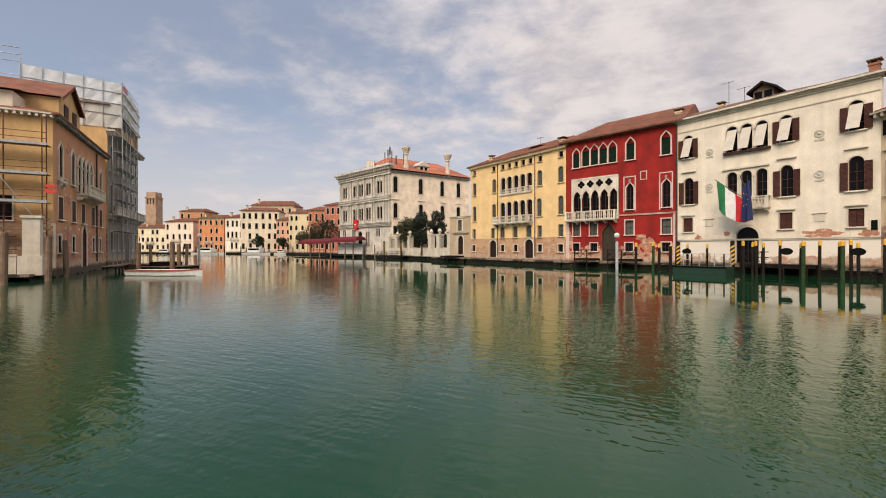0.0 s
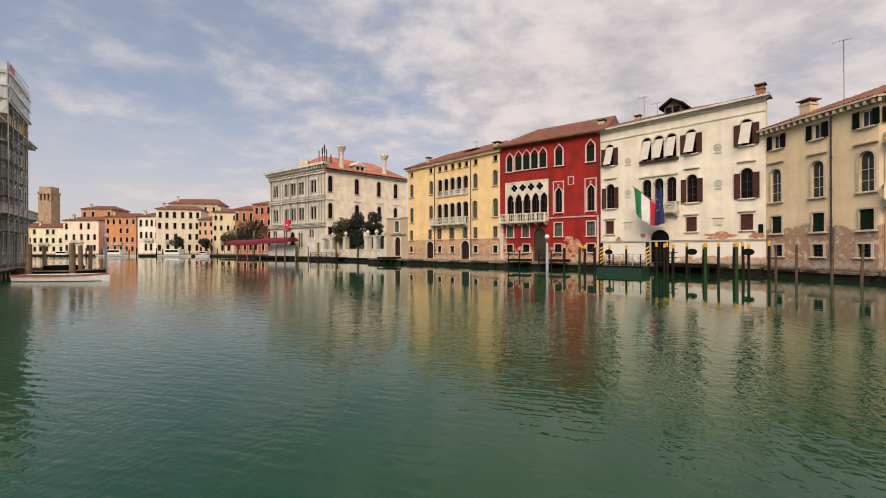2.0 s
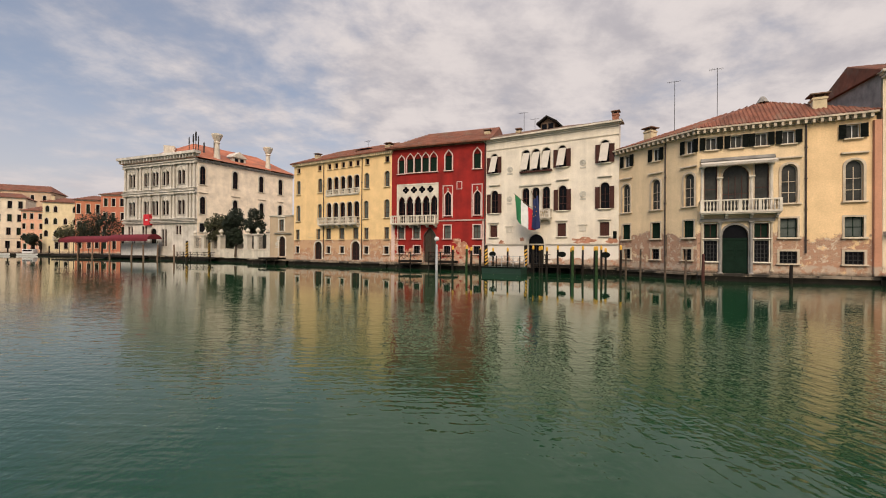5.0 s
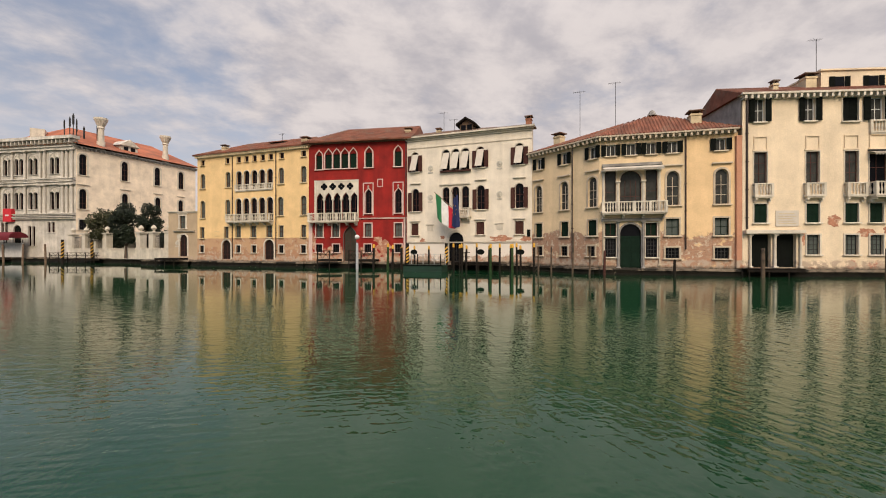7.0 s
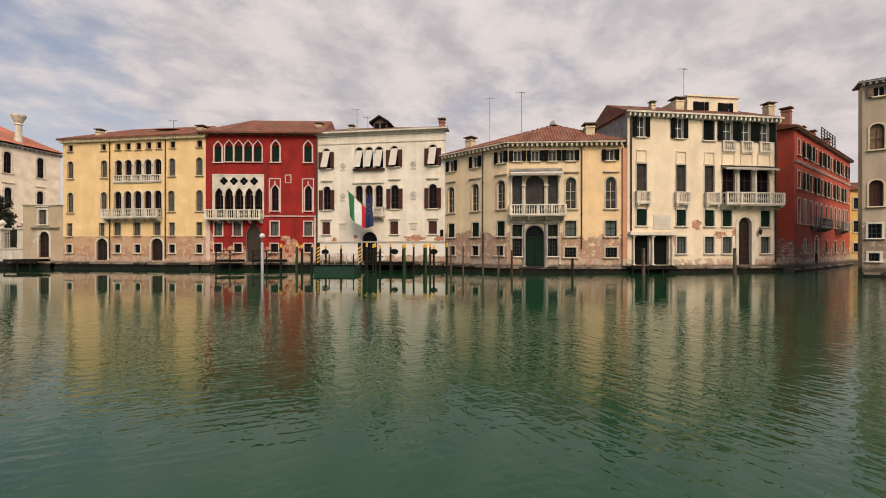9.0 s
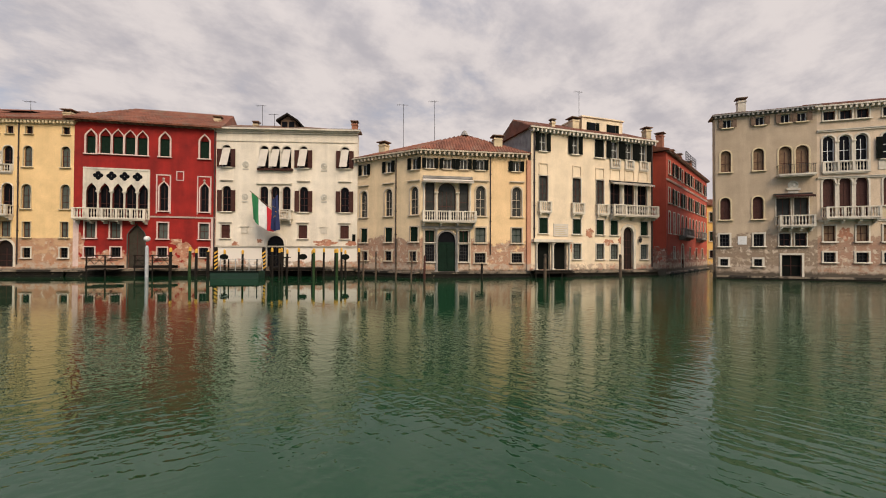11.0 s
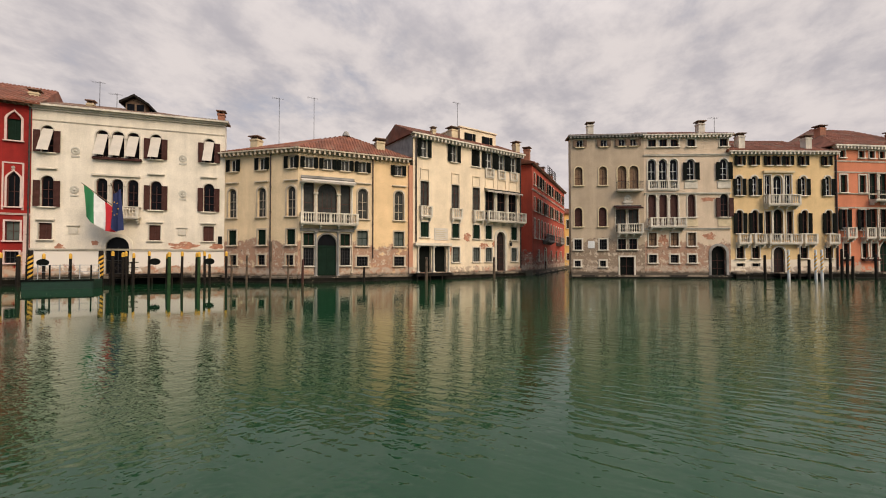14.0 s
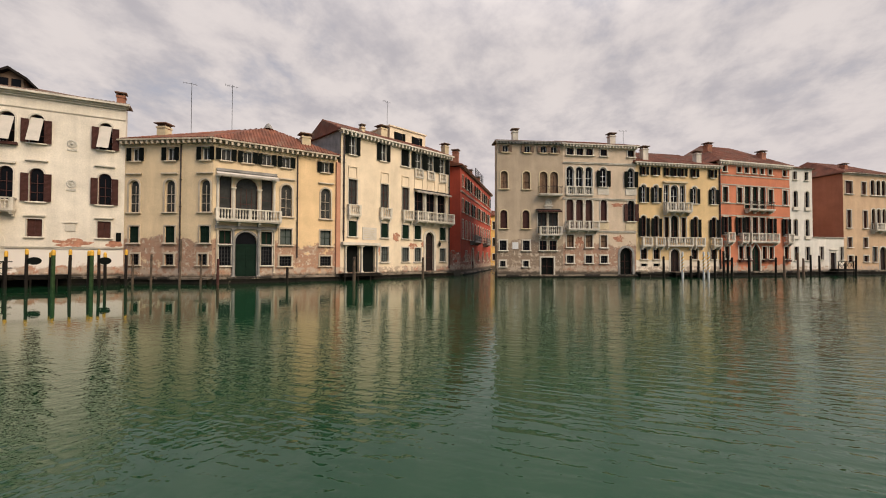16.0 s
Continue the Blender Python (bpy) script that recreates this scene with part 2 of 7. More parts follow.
    l.new(span(bank.outputs["Value"], 11.0, 22.0, 1.0, 0.06), lee.inputs[0])
    l.new(span(gust.outputs["Value"], 0.0, 40.0, 0.06, 0.75), lee.inputs[1])
    wind = scaled(gusts.outputs[0], lee.outputs[0])
    east = scaled(wind, span(gust.outputs["Value"], -9.0, 9.0, 0.15, 1.0))
    north = scaled(wind, span(gust.outputs["Value"], -9.0, 9.0, 1.6, 0.2))
    swell = bump(tex(0.7, 1, (1, 0.7, 1), 25), 0.003)
    first = bump(crests(14, 4.8, 1.0, 1.0, 3.0), 0.030, swell, east)
    second = bump(crests(-66, 5.4, 1.2, 1.0, 7.0), 0.012, first, north)
    cross = bump(crests(-24, 6.0, 2.6, 1.0, 11.0), 0.0065, second, wind)
    rip = bump(crests(20, 9.5, 7.5, 1.0, 5.0), 0.0075, cross, wind)
    fine = bump(tex(18.0, 2, (1.0, 0.8, 1), -20), 0.0012, rip, wind)
    l.new(fine, b.inputs["Normal"])
    return m


STONE = material("istrian_stone", (0.66, 0.59, 0.475), 0.75, 0.25, 0.8, 14, 0.3, streak=0.3)
STONE_DARK = material("weathered_stone", (0.30, 0.28, 0.25), 0.85, 0.4, 0.9, 12, 0.4, streak=0.4)
GREY_STONE = material("grey_marble", (0.65, 0.595, 0.51), 0.8, 0.35, 0.35, 4, 0.3, streak=0.45)
# near-black: weed, with the shadow at the quay's foot put into its colour
SHADED_WEED = material("shaded_weedy_stone", (0.009, 0.008, 0.005), 0.85, 0.5, 1.5, 12, 0.6, spec=0.1, second=(0.10, 0.08, 0.055), second_at=(0.66, 0.72))
QUAY = material("quay_stone", (0.24, 0.19, 0.135), 0.9, 0.45, 0.9, 10, 0.4, second=(0.022, 0.018, 0.012), second_at=(0.47, 0.54))
TILE = material("roof_tile", (0.20, 0.068, 0.036), 0.9, 0.45, 0.8, 12, 0.6, second=(0.14, 0.095, 0.062), second_at=(0.5, 0.7))
TILE_NEW = material("new_roof_tile", (0.40, 0.125, 0.06), 0.9, 0.4, 0.3, 3, 0.6, second=(0.20, 0.09, 0.055), second_at=(0.5, 0.7))
TILE_OLD = material("old_roof_tile", (0.19, 0.105, 0.07), 0.95, 0.45, 0.8, 12, 0.6, second=(0.14, 0.12, 0.09), second_at=(0.45, 0.65))
GLASS = glass_dark("window_glass", (0.006, 0.0065, 0.008), 0.22)
GLASS_BRIGHT = glass_dark("curtained_glass", (0.052, 0.052, 0.046), 0.2)
SHUT_GREEN = material("dark_green_paint", (0.008, 0.021, 0.013), 0.7, 0.3, 2.0, 20, 0.2, spec=0.06)
SHUT_BROWN = material("brown_painted_wood", (0.070, 0.026, 0.019), 0.65, 0.35, 2.0, 20, 0.2, spec=0.2)
DOOR_DARK = material("dark_stained_door", (0.018, 0.011, 0.009), 0.7, 0.35, 2.0, 20, 0.2, spec=0.2)
DOOR_OLD = material("grey_brown_old_door", (0.048, 0.041, 0.030), 0.8, 0.35, 2.0, 16, 0.3, spec=0.15)
SHUT_GREY = material("grey_green_blind", (0.085, 0.10, 0.088), 0.75, 0.25, 2.0, 20, 0.2, spec=0.2)
SHUT_BLACK = material("blackish_green_paint", (0.006, 0.0075, 0.006), 0.7, 0.3, 2.0, 20, 0.2, spec=0.05)
WOOD = material("weathered_wood", (0.20, 0.13, 0.085), 0.85, 0.4, 2.0, 14, 0.5, streak=0.4)
WOOD_DARK = material("wet_dark_wood", (0.016, 0.012, 0.009), 0.8, 0.4, 2.0, 14, 0.5, spec=0.15)
FRAME_WHITE = material("white_paint", (0.66, 0.65, 0.62), 0.6, 0.15, 2.0, 18, 0.1)
IRON = material("dark_iron", (0.04, 0.038, 0.036), 0.5, 0.3, 3.0, 20, 0.2, metal=0.6)
PIPE = material("downpipe_metal", (0.055, 0.04, 0.035), 0.5, 0.3, 3.0, 20, 0.1, metal=0.4)
CANVAS = material("cream_canvas", (0.56, 0.50, 0.42), 0.9, 0.12, 1.5, 30, 0.1)
BRICK_RED = material("red_brick", (0.34, 0.14, 0.08), 0.9, 0.35, 1.5, 18, 0.5)
WATER = water_material()

# ---- helpers of this scene ----
def part(name, bm, mat, parent, label="", m=None, kind=""):
    """Link a bmesh (or a mesh) as one object under a thing or a part."""
    if isinstance(bm, bpy.types.Mesh):
        me = bm
    else:
        me = bpy.data.meshes.new(name)
        bm.to_mesh(me)
        bm.free()
        me.materials.append(mat)
    ob = new(name, me)
    ob.parent = parent
    if m is not None:
        ob.matrix_basis = m
    if label or kind:
        tagged(ob, label=label, kind=kind)
    return ob


def quad(bm, pts):
    bm.faces.new([bm.verts.new(p) for p in pts])


def box(bm, x0, x1, y0, y1, z0, z1):
    v = [bm.verts.new(p) for p in ((x0, y0, z0), (x1, y0, z0), (x1, y1, z0), (x0, y1, z0), (x0, y0, z1), (x1, y0, z1), (x1, y1, z1), (x0, y1, z1))]
    for f in ((0, 3, 2, 1), (4, 5, 6, 7), (0, 1, 5, 4), (1, 2, 6, 5), (2, 3, 7, 6), (3, 0, 4, 7)):
        bm.faces.new([v[i] for i in f])


def tube(bm, a, b, r0, r1=None, n=8):
    """A round bar from a to b."""
    r1 = r0 if r1 is None else r1
    a, b = Vector(a), Vector(b)
    d = (b - a).normalized()
    s = d.cross((0, 0, 1) if abs(d.z) < 0.9 else (1, 0, 0)).normalized()
    t = d.cross(s)
    ring = [[bm.verts.new(p + (s * math.cos(k * math.tau / n) + t * math.sin(k * math.tau / n)) * r) for k in range(n)] for p, r in ((a, r0), (b, r1))]
    for k in range(n):
        bm.faces.new((ring[0][k], ring[0][(k + 1) % n], ring[1][(k + 1) % n], ring[1][k]))
    bm.faces.new(ring[0][::-1])
    bm.faces.new(ring[1])


def lathe(bm, x, y, z, profile, n=10):
    """A turned piece: profile of (radius, height) upwards from z."""
    rings = [[bm.verts.new((x + r * math.cos(k * math.tau / n), y + r * math.sin(k * math.tau / n), z + h)) for k in range(n)] for r, h in profile]
    for lo, hi in zip(rings, rings[1:]):
        for k in range(n):
            bm.faces.new((lo[k], lo[(k + 1) % n], hi[(k + 1) % n], hi[k]))
    bm.faces.new(rings[0][::-1])
    bm.faces.new(rings[-1])


def mesh_of(bm, mat, name):
    me = bpy.data.meshes.new(name)
    bm.to_mesh(me)
    bm.free()
    me.materials.append(mat)
    return me


def frame_on(p, q, z=0.0):
    """The pose of a facade whose foot runs from p to q, left to right as seen from the canal: x along it, y into the house."""
    d = Vector((q[0] - p[0], q[1] - p[1]))
    return Matrix.Translation((p[0], p[1], z)) @ Matrix.Rotation(math.atan2(d.y, d.x), 4, "Z"), d.length


def thing(name, label, category, m=None, group="", kind=""):
    ob = new(name)
    ob.empty_display_size = 0.3
    if m is not None:
        ob.matrix_basis = m
    return tagged(ob, label, category, group, kind)


def outline(w, h, arch, n=9):
    """The upper edge of an opening w wide and h high, from left to right: 0 flat, 1 round, 2 pointed ogee."""
    if arch == 0:
        return [(-w / 2, h), (w / 2, h)]
    if arch == 1:
        return [(-w / 2 * math.cos(k * math.pi / n), h - w / 2 + w / 2 * math.sin(k * math.pi / n)) for k in range(n + 1)]
    if arch == 3:  # low segment
        return [(-w / 2 + w * k / n, h - w * 0.2 + w * 0.2 * math.sin(k * math.pi / n)) for k in range(n + 1)]
    rise = w * 0.95
    half = []
    for k in range(n):
        a = k / (n - 1)
        half.append((-w / 2 * (1 - a ** 1.15) * (1 + 0.30 * math.sin(a * math.pi) * (1 - a)), h - rise + rise * (a ** 0.78 if a < 0.75 else 0.75 ** 0.78 + (1 - 0.75 ** 0.78) * ((a - 0.75) / 0.25) ** 1.4)))
    return half + [(-x, z) for x, z in half[-2::-1]]


MESHES = {}


def cached(key, make):
    if key not in MESHES:
        MESHES[key] = make()
    return MESHES[key]


def pane_mesh(w, h, arch, mat):
    def make():
        bm = bmesh.new()
        quad_pts = [(-w / 2, 0, 0), (w / 2, 0, 0)] + [(x, 0, z) for x, z in outline(w, h, arch)[::-1]]
        quad(bm, quad_pts)
        return mesh_of(bm, mat, "pane")
    return cached(("pane", w, h, arch, mat.name), make)


def ring_mesh(w, h, arch, wide, y0, y1, mat, foot=True, key="surround"):
    """A frame of the opening's shape, wide outside it (or inside it where wide is negative)."""
    def make():
        bm = bmesh.new()
        ins = [(-w / 2, 0)] + outline(w, h, arch) + [(w / 2, 0)]
        s = (w + 2 * wide) / w
        outs = [(x * s, z if i in (0, len(ins) - 1) else z * (h + wide) / h) for i, (x, z) in enumerate(ins)]
        if arch:
            outs = [(x * s, z if z <= h - w else h - w + (z - (h - w)) * (w + wide) / w) for x, z in ins]
        lo, hi = min(y0, y1), max(y0, y1)
        for k in range(len(ins) - 1):
            a, b, c, d = ins[k], ins[k + 1], outs[k + 1], outs[k]
            for y, f in ((lo, 1), (hi, -1)):
                quad(bm, [(p[0], y, p[1]) for p in ((a, b, c, d)[::f])])
            quad(bm, [(a[0], lo, a[1]), (a[0], hi, a[1]), (b[0], hi, b[1]), (b[0], lo, b[1])])
            quad(bm, [(d[0], hi, d[1]), (d[0], lo, d[1]), (c[0], lo, c[1]), (c[0], hi, c[1])])
        if foot:
            box(bm, -w / 2, w / 2, lo, hi, min(0, -wide), max(0, -wide))
        bmesh.ops.recalc_face_normals(bm, faces=bm.faces)
        return mesh_of(bm, mat, key)
    return cached((key, w, h, arch, wide, y0, y1, mat.name, foot), make)


def bar_mesh(w, h, nx, ny, mat, t=0.05):
    def make():
        bm = bmesh.new()
        for k in range(1, nx):
            x = -w / 2 + w * k / nx
            box(bm, x - t / 2, x + t / 2, -0.03, 0.02, 0, h)
        for k in range(1, ny):
            z = h * k / ny
            box(bm, -w / 2, w / 2, -0.028, 0.018, z - t / 2, z + t / 2)
        return mesh_of(bm, mat, "sash")
    return cached(("bars", w, h, nx, ny, mat.name), make)


def block_mesh(key, x0, x1, y0, y1, z0, z1, mat):
    def make():
        bm = bmesh.new()
        box(bm, x0, x1, y0, y1, z0, z1)
        bmesh.ops.bevel(bm, geom=bm.edges[:], offset=min(0.02, 0.2 * min(x1 - x0, y1 - y0, z1 - z0)), segments=1, affect="EDGES")
        return mesh_of(bm, mat, key)
    return cached((key, x0, x1, y0, y1, z0, z1, mat.name), make)


def shutter_mesh(w, h, mat):
    """A louvred leaf in one piece: a board with a ribbed front."""
    def make():
        bm = bmesh.new()
        n = max(4, int(h / 0.11))
        line = [(0, -0.05), (0.09, -0.05)]
        for k in range(n):
            z = 0.09 + (h - 0.18) * k / n
            line += [(z + 0.004, -0.03), (z + (h - 0.18) / n - 0.02, -0.048)]
        line += [(h - 0.09, -0.05), (h, -0.05)]
        cols = [[bm.verts.new((x, y, z)) for z, y in line] + [bm.verts.new((x, 0.02, h)), bm.verts.new((x, 0.02, 0))] for x in (0, w)]
        m = len(cols[0])
        for k in range(m):
            bm.faces.new((cols[0][k], cols[1][k], cols[1][(k + 1) % m], cols[0][(k + 1) % m]))
        bm.faces.new(cols[0][::-1])
        bm.faces.new(cols[1])
        bmesh.ops.recalc_face_normals(bm, faces=bm.faces)
        return mesh_of(bm, mat, "shutter")
    return cached(("shutter", w, h, mat.name), make)


class House:
    """A house: an Empty with walls, windows and roof. face() starts a facade; closing it builds its wall with the openings through it."""

    def __init__(self, name, label, category, p, q, group=""):
        m, self.W = frame_on(p, q)
        self.ob = thing(name, label, category, m, group)
        self.world = m
        self.M, self.cuts = Matrix.Identity(4), []

    def face(self, p, q):
        m, self.W = frame_on(p, q)
        self.M, self.cuts = self.world.inverted() @ m, []

    def add(self, name, bm, mat, label="", m=None, kind="", parent=None):
        return part(name, bm, mat, parent or self.ob, label, (self.M if parent is None else Matrix.Identity(4)) @ (m or Matrix.Identity(4)), kind)

    def hole(self, u, z, w, h, arch=0):
        self.cuts.append((u, z, w, h, arch))

    def window(self, u, z, w, h, arch=0, sur=0.14, trim=None, sill=0.12, hood=0.0, shut="", shut_mat=None, pane=None, bars=(2, 3), deep=0.22, bar_mat=None, name="window", label="", out=0.06):
        self.hole(u, z, w, h, arch)
        trim = trim or STONE
        win = self.add(name, pane_mesh(w, h, arch, pane or GLASS), None, label, Matrix.Translation((u, deep, z)))
        if bars:
            part("sash", bar_mesh(w, h - (w * 0.5 if arch else 0), *bars, bar_mat or SHUT_BROWN), None, win)
            part("window_frame", ring_mesh(w, h, arch, -0.06, -0.05, 0.0, bar_mat or SHUT_BROWN, key="window_frame"), None, win)
        if sur:
            part("surround", ring_mesh(w, h, arch, sur, -deep - out, -deep + 0.05, trim, foot=False), None, win)
        if sill:
            part("window_sill", block_mesh("window_sill", -w / 2 - sur - 0.08, w / 2 + sur + 0.08, -deep - 0.2, -deep + 0.06, -sill, 0, trim), None, win)
        if hood:
            part("hood", block_mesh("hood", -w / 2 - sur - 0.12, w / 2 + sur + 0.12, -deep - 0.2, -deep + 0.03, h + sur + hood, h + sur + hood + 0.14, trim), None, win)
        if shut == "open":
            hh = h - (w * 0.5 if arch else 0)
            sh = shutter_mesh(w * 0.52, hh, shut_mat or SHUT_BROWN)
            part("shutter", sh, None, win, m=Matrix.Translation((w / 2 + 0.02, -deep - 0.10, 0)) @ Matrix.Rotation(radians(-4), 4, "Z"))
            part("shutter", sh, None, win, m=Matrix.Translation((-w / 2 - 0.02, -deep - 0.10, 0)) @ Matrix.Rotation(radians(4), 4, "Z") @ Matrix.Translation((-w * 0.52, 0, 0)))
        elif shut == "closed":
            sh = shutter_mesh(w / 2 - 0.01, h, shut_mat or SHUT_BROWN)
            part("shutter", sh, None, win, m=Matrix.Translation((-w / 2, -0.08, 0)))
            part("shutter", sh, None, win, m=Matrix.Translation((0.01, -0.08, 0)))
        return win

    def wall(self, H, mat, z0=0.0, thick=0.4, name="wall", u0=0.0, u1=None, label=""):
        """The facade's wall, with its openings cut through and their reveals."""
        W = self.W if u1 is None else u1
        bm = bmesh.new()
        us = sorted({u0, W, *[round(c[0] + s * c[2] / 2, 4) for c in self.cuts for s in (-1, 1)]})
        zs = sorted({z0, H, *[round(c[1], 4) for c in self.cuts], *[round(c[1] + c[3], 4) for c in self.cuts]})
        for a, b in zip(us, us[1:]):
            for c, d in zip(zs, zs[1:]):
                mu, mz = (a + b) / 2, (c + d) / 2
                if not any(abs(mu - k[0]) < k[2] / 2 and k[1] < mz < k[1] + k[3] for k in self.cuts):
                    quad(bm, [(a, 0, c), (b, 0, c), (b, 0, d), (a, 0, d)])
        for u, z, w, h, arch in self.cuts:
            top = outline(w, h, arch)
            if arch:
                for (xa, za), (xb, zb) in zip(top, top[1:]):
                    quad(bm, [(u + xa, 0, z + za), (u + xb, 0, z + zb), (u + xb, 0, z + h + 1e-4), (u + xa, 0, z + h + 1e-4)])
            loop = [(-w / 2, 0)] + top + [(w / 2, 0)]
            for (xa, za), (xb, zb) in zip(loop, loop[1:] + loop[:1]):
                quad(bm, [(u + xa, 0, z + za), (u + xa, thick, z + za), (u + xb, thick, z + zb), (u + xb, 0, z + zb)])
        self.cuts = []
        return self.add(name, bm, mat, label)

    def core(self, D, H, mat, z0=0.0, y0=0.45, u0=0.0, u1=None, left=True, right=True):
        """Side and back walls, and a lining behind the facade; the front stays open for the facade."""
        W = self.W if u1 is None else u1
        sides = [("rear_wall", (W, D), (u0, D)), ("inner_wall", (u0, y0), (W, y0))]
        if left:
            sides.append(("side_wall", (u0, D), (u0, 0)))
        if right:
            sides.append(("side_wall", (W, 0), (W, D)))
        for name, a, b in sides:
            bm = bmesh.new()
            quad(bm, [(*a, z0), (*b, z0), (*b, H), (*a, H)])
            self.add(name, bm, mat)

    def cornice(self, z, tall=0.35, deep=0.35, dentil=0.0, mat=None, step=0.5, u0=0.0, u1=None, dentil_mat=None):
        W = self.W if u1 is None else u1
        bm = bmesh.new()
        box(bm, u0 - deep * 0.6, W + deep * 0.6, -deep, 0.1, z - tall * 0.35, z)
        box(bm, u0 - deep * 0.3, W + deep * 0.3, -deep * 0.55, 0.1, z - tall * 0.65, z - tall * 0.35)
        box(bm, u0, W, -deep * 0.25, 0.1, z - tall, z - tall * 0.65)
        c = self.add("cornice", bm, mat or STONE)
        if dentil:
            bm = bmesh.new()
            n = max(2, int((W - u0) / step))
            for k in range(n + 1):
                x = u0 + (W - u0) * k / n
                box(bm, x - 0.09, x + 0.09, -deep * 0.9, 0.0, z - tall * 0.65 - dentil, z - tall * 0.36)
            part("dentil_course", bm, dentil_mat or mat or STONE, c, kind="stuff")
        return c

    def band(self, z, tall=0.16, deep=0.08, mat=None, u0=0.0, u1=None, name="string_course"):
        W = self.W if u1 is None else u1
        bm = bmesh.new()
        box(bm, u0, W, -deep, 0.05, z, z + tall)
        box(bm, u0, W, -deep * 1.5, 0.05, z + tall * 0.7, z + tall)
        return self.add(name, bm, mat or STONE)

    def roof(self, z, rise, D, hip_l=0.0, hip_r=0.0, over=0.35, mat=None, u0=0.0, u1=None, step=0.28):
        """A pitched roof with its ridge along the facade; hip_l and hip_r: how far the ridge stays back from the ends. Rows of barrel tiles run down the front."""
        W = self.W if u1 is None else u1
        a, b, f, g, r = u0 - over, W + over, -over, D + over, z + rise
        zc = z
        mid = D / 2
        bm = bmesh.new()
        L, R = (a + hip_l, mid, r), (b - hip_r, mid, r)
        quad(bm, [(a, f, zc), (b, f, zc), R, L])
        quad(bm, [(b, g, zc), (a, g, zc), L, R])
        quad(bm, [(a, g, zc), (a, f, zc), L])
        quad(bm, [(b, f, zc), (b, g, zc), R])
        quad(bm, [(a, f, zc - 0.12), (b, f, zc - 0.12), (b, f, zc), (a, f, zc)])
        quad(bm, [(a, f, zc - 0.12), (a, g, zc - 0.12), (b, g, zc - 0.12), (b, f, zc - 0.12)])
        quad(bm, [(a, g, zc - 0.12), (a, f, zc - 0.12), (a, f, zc), (a, g, zc)])
        quad(bm, [(b, f, zc - 0.12), (b, g, zc - 0.12), (b, g, zc), (b, f, zc)])
        roof = self.add("roof", bm, mat or TILE)
        bm = bmesh.new()
        n = int((b - a) / step)
        for k in range(n):
            x = a + (b - a) * (k + 0.5) / n
            top = 1.0
            if hip_l and x < a + hip_l:
                top = (x - a) / hip_l
            if hip_r and x > b - hip_r:
                top = min(top, (b - x) / hip_r)
            jit = random.uniform(-0.02, 0.02)
            wid = step * 0.33
            p0, p1 = (x + jit, f - 0.03, zc), (x + jit, f + (mid - f) * top, zc + rise * top)
            for (xa, ha), (xb, hb) in (((-wid, 0), (-wid * 0.5, 0.08)), ((-wid * 0.5, 0.08), (wid * 0.5, 0.08)), ((wid * 0.5, 0.08), (wid, 0))):
                quad(bm, [(p0[0] + xa, p0[1], p0[2] + ha), (p0[0] + xb, p0[1], p0[2] + hb), (p1[0] + xb, p1[1], p1[2] + hb), (p1[0] + xa, p1[1], p1[2] + ha)])
            quad(bm, [(p0[0] - wid, p0[1], p0[2]), (p0[0] + wid, p0[1], p0[2]), (p0[0] + wid * 0.5, p0[1], p0[2] + 0.08), (p0[0] - wid * 0.5, p0[1], p0[2] + 0.08)])
        part("tiling", bm, mat or TILE, roof, kind="stuff")
        return roof

    def balcony(self, u0, u1, z, deep=0.9, h=1.0, mat=None, brackets=3, iron=False, posts=3):
        """A balcony: slab at z, brackets below, balusters and rail above."""
        mat = mat or STONE
        bm = bmesh.new()
        box(bm, u0, u1, -deep, 0.02, z - 0.16, z)
        box(bm, u0 + 0.06, u1 - 0.06, -deep + 0.06, 0.02, z - 0.26, z - 0.16)
        slab = self.add("balcony", bm, mat)
        for k in range(brackets):
            x = u0 + 0.2 + (u1 - u0 - 0.4) * (k / (brackets - 1) if brackets > 1 else 0.5)
            bm = bmesh.new()
            box(bm, x - 0.1, x + 0.1, -deep * 0.8, 0.01, z - 0.42, z - 0.26)
            box(bm, x - 0.1, x + 0.1, -deep * 0.45, 0.01, z - 0.62, z - 0.42)
            part("bracket", bm, mat, slab)
        bm = bmesh.new()
        rm = IRON if iron else mat
        t = 0.03 if iron else 0.1
        box(bm, u0, u1, -deep, -deep + 2 * t, z + h - t, z + h)
        box(bm, u0, u0 + 2 * t, -deep + 2 * t, 0, z + h - t, z + h)
        box(bm, u1 - 2 * t, u1, -deep + 2 * t, 0, z + h - t, z + h)
        if not iron:
            for k in range(posts):
                x = u0 + (u1 - u0 - 0.2) * k / max(1, posts - 1)
                box(bm, x, x + 0.2, -deep + 0.004, -deep + 0.196, z, z + h - t)
        part("rail", bm, rm, slab)
        bm = bmesh.new()
        n = max(2, int((u1 - u0) / (0.13 if iron else 0.24)))
        for k in range(1, n):
            x = u0 + (u1 - u0) * k / n
            if iron:
                box(bm, x - 0.01, x + 0.01, -deep + 0.02, -deep + 0.04, z, z + h - t)
            else:
                lathe(bm, x, -deep + 0.1, z, [(0.06, 0), (0.06, 0.06), (0.035, 0.12), (0.075, 0.36 * h), (0.035, 0.7 * h), (0.06, h - t - 0.04), (0.06, h - t)], 6)
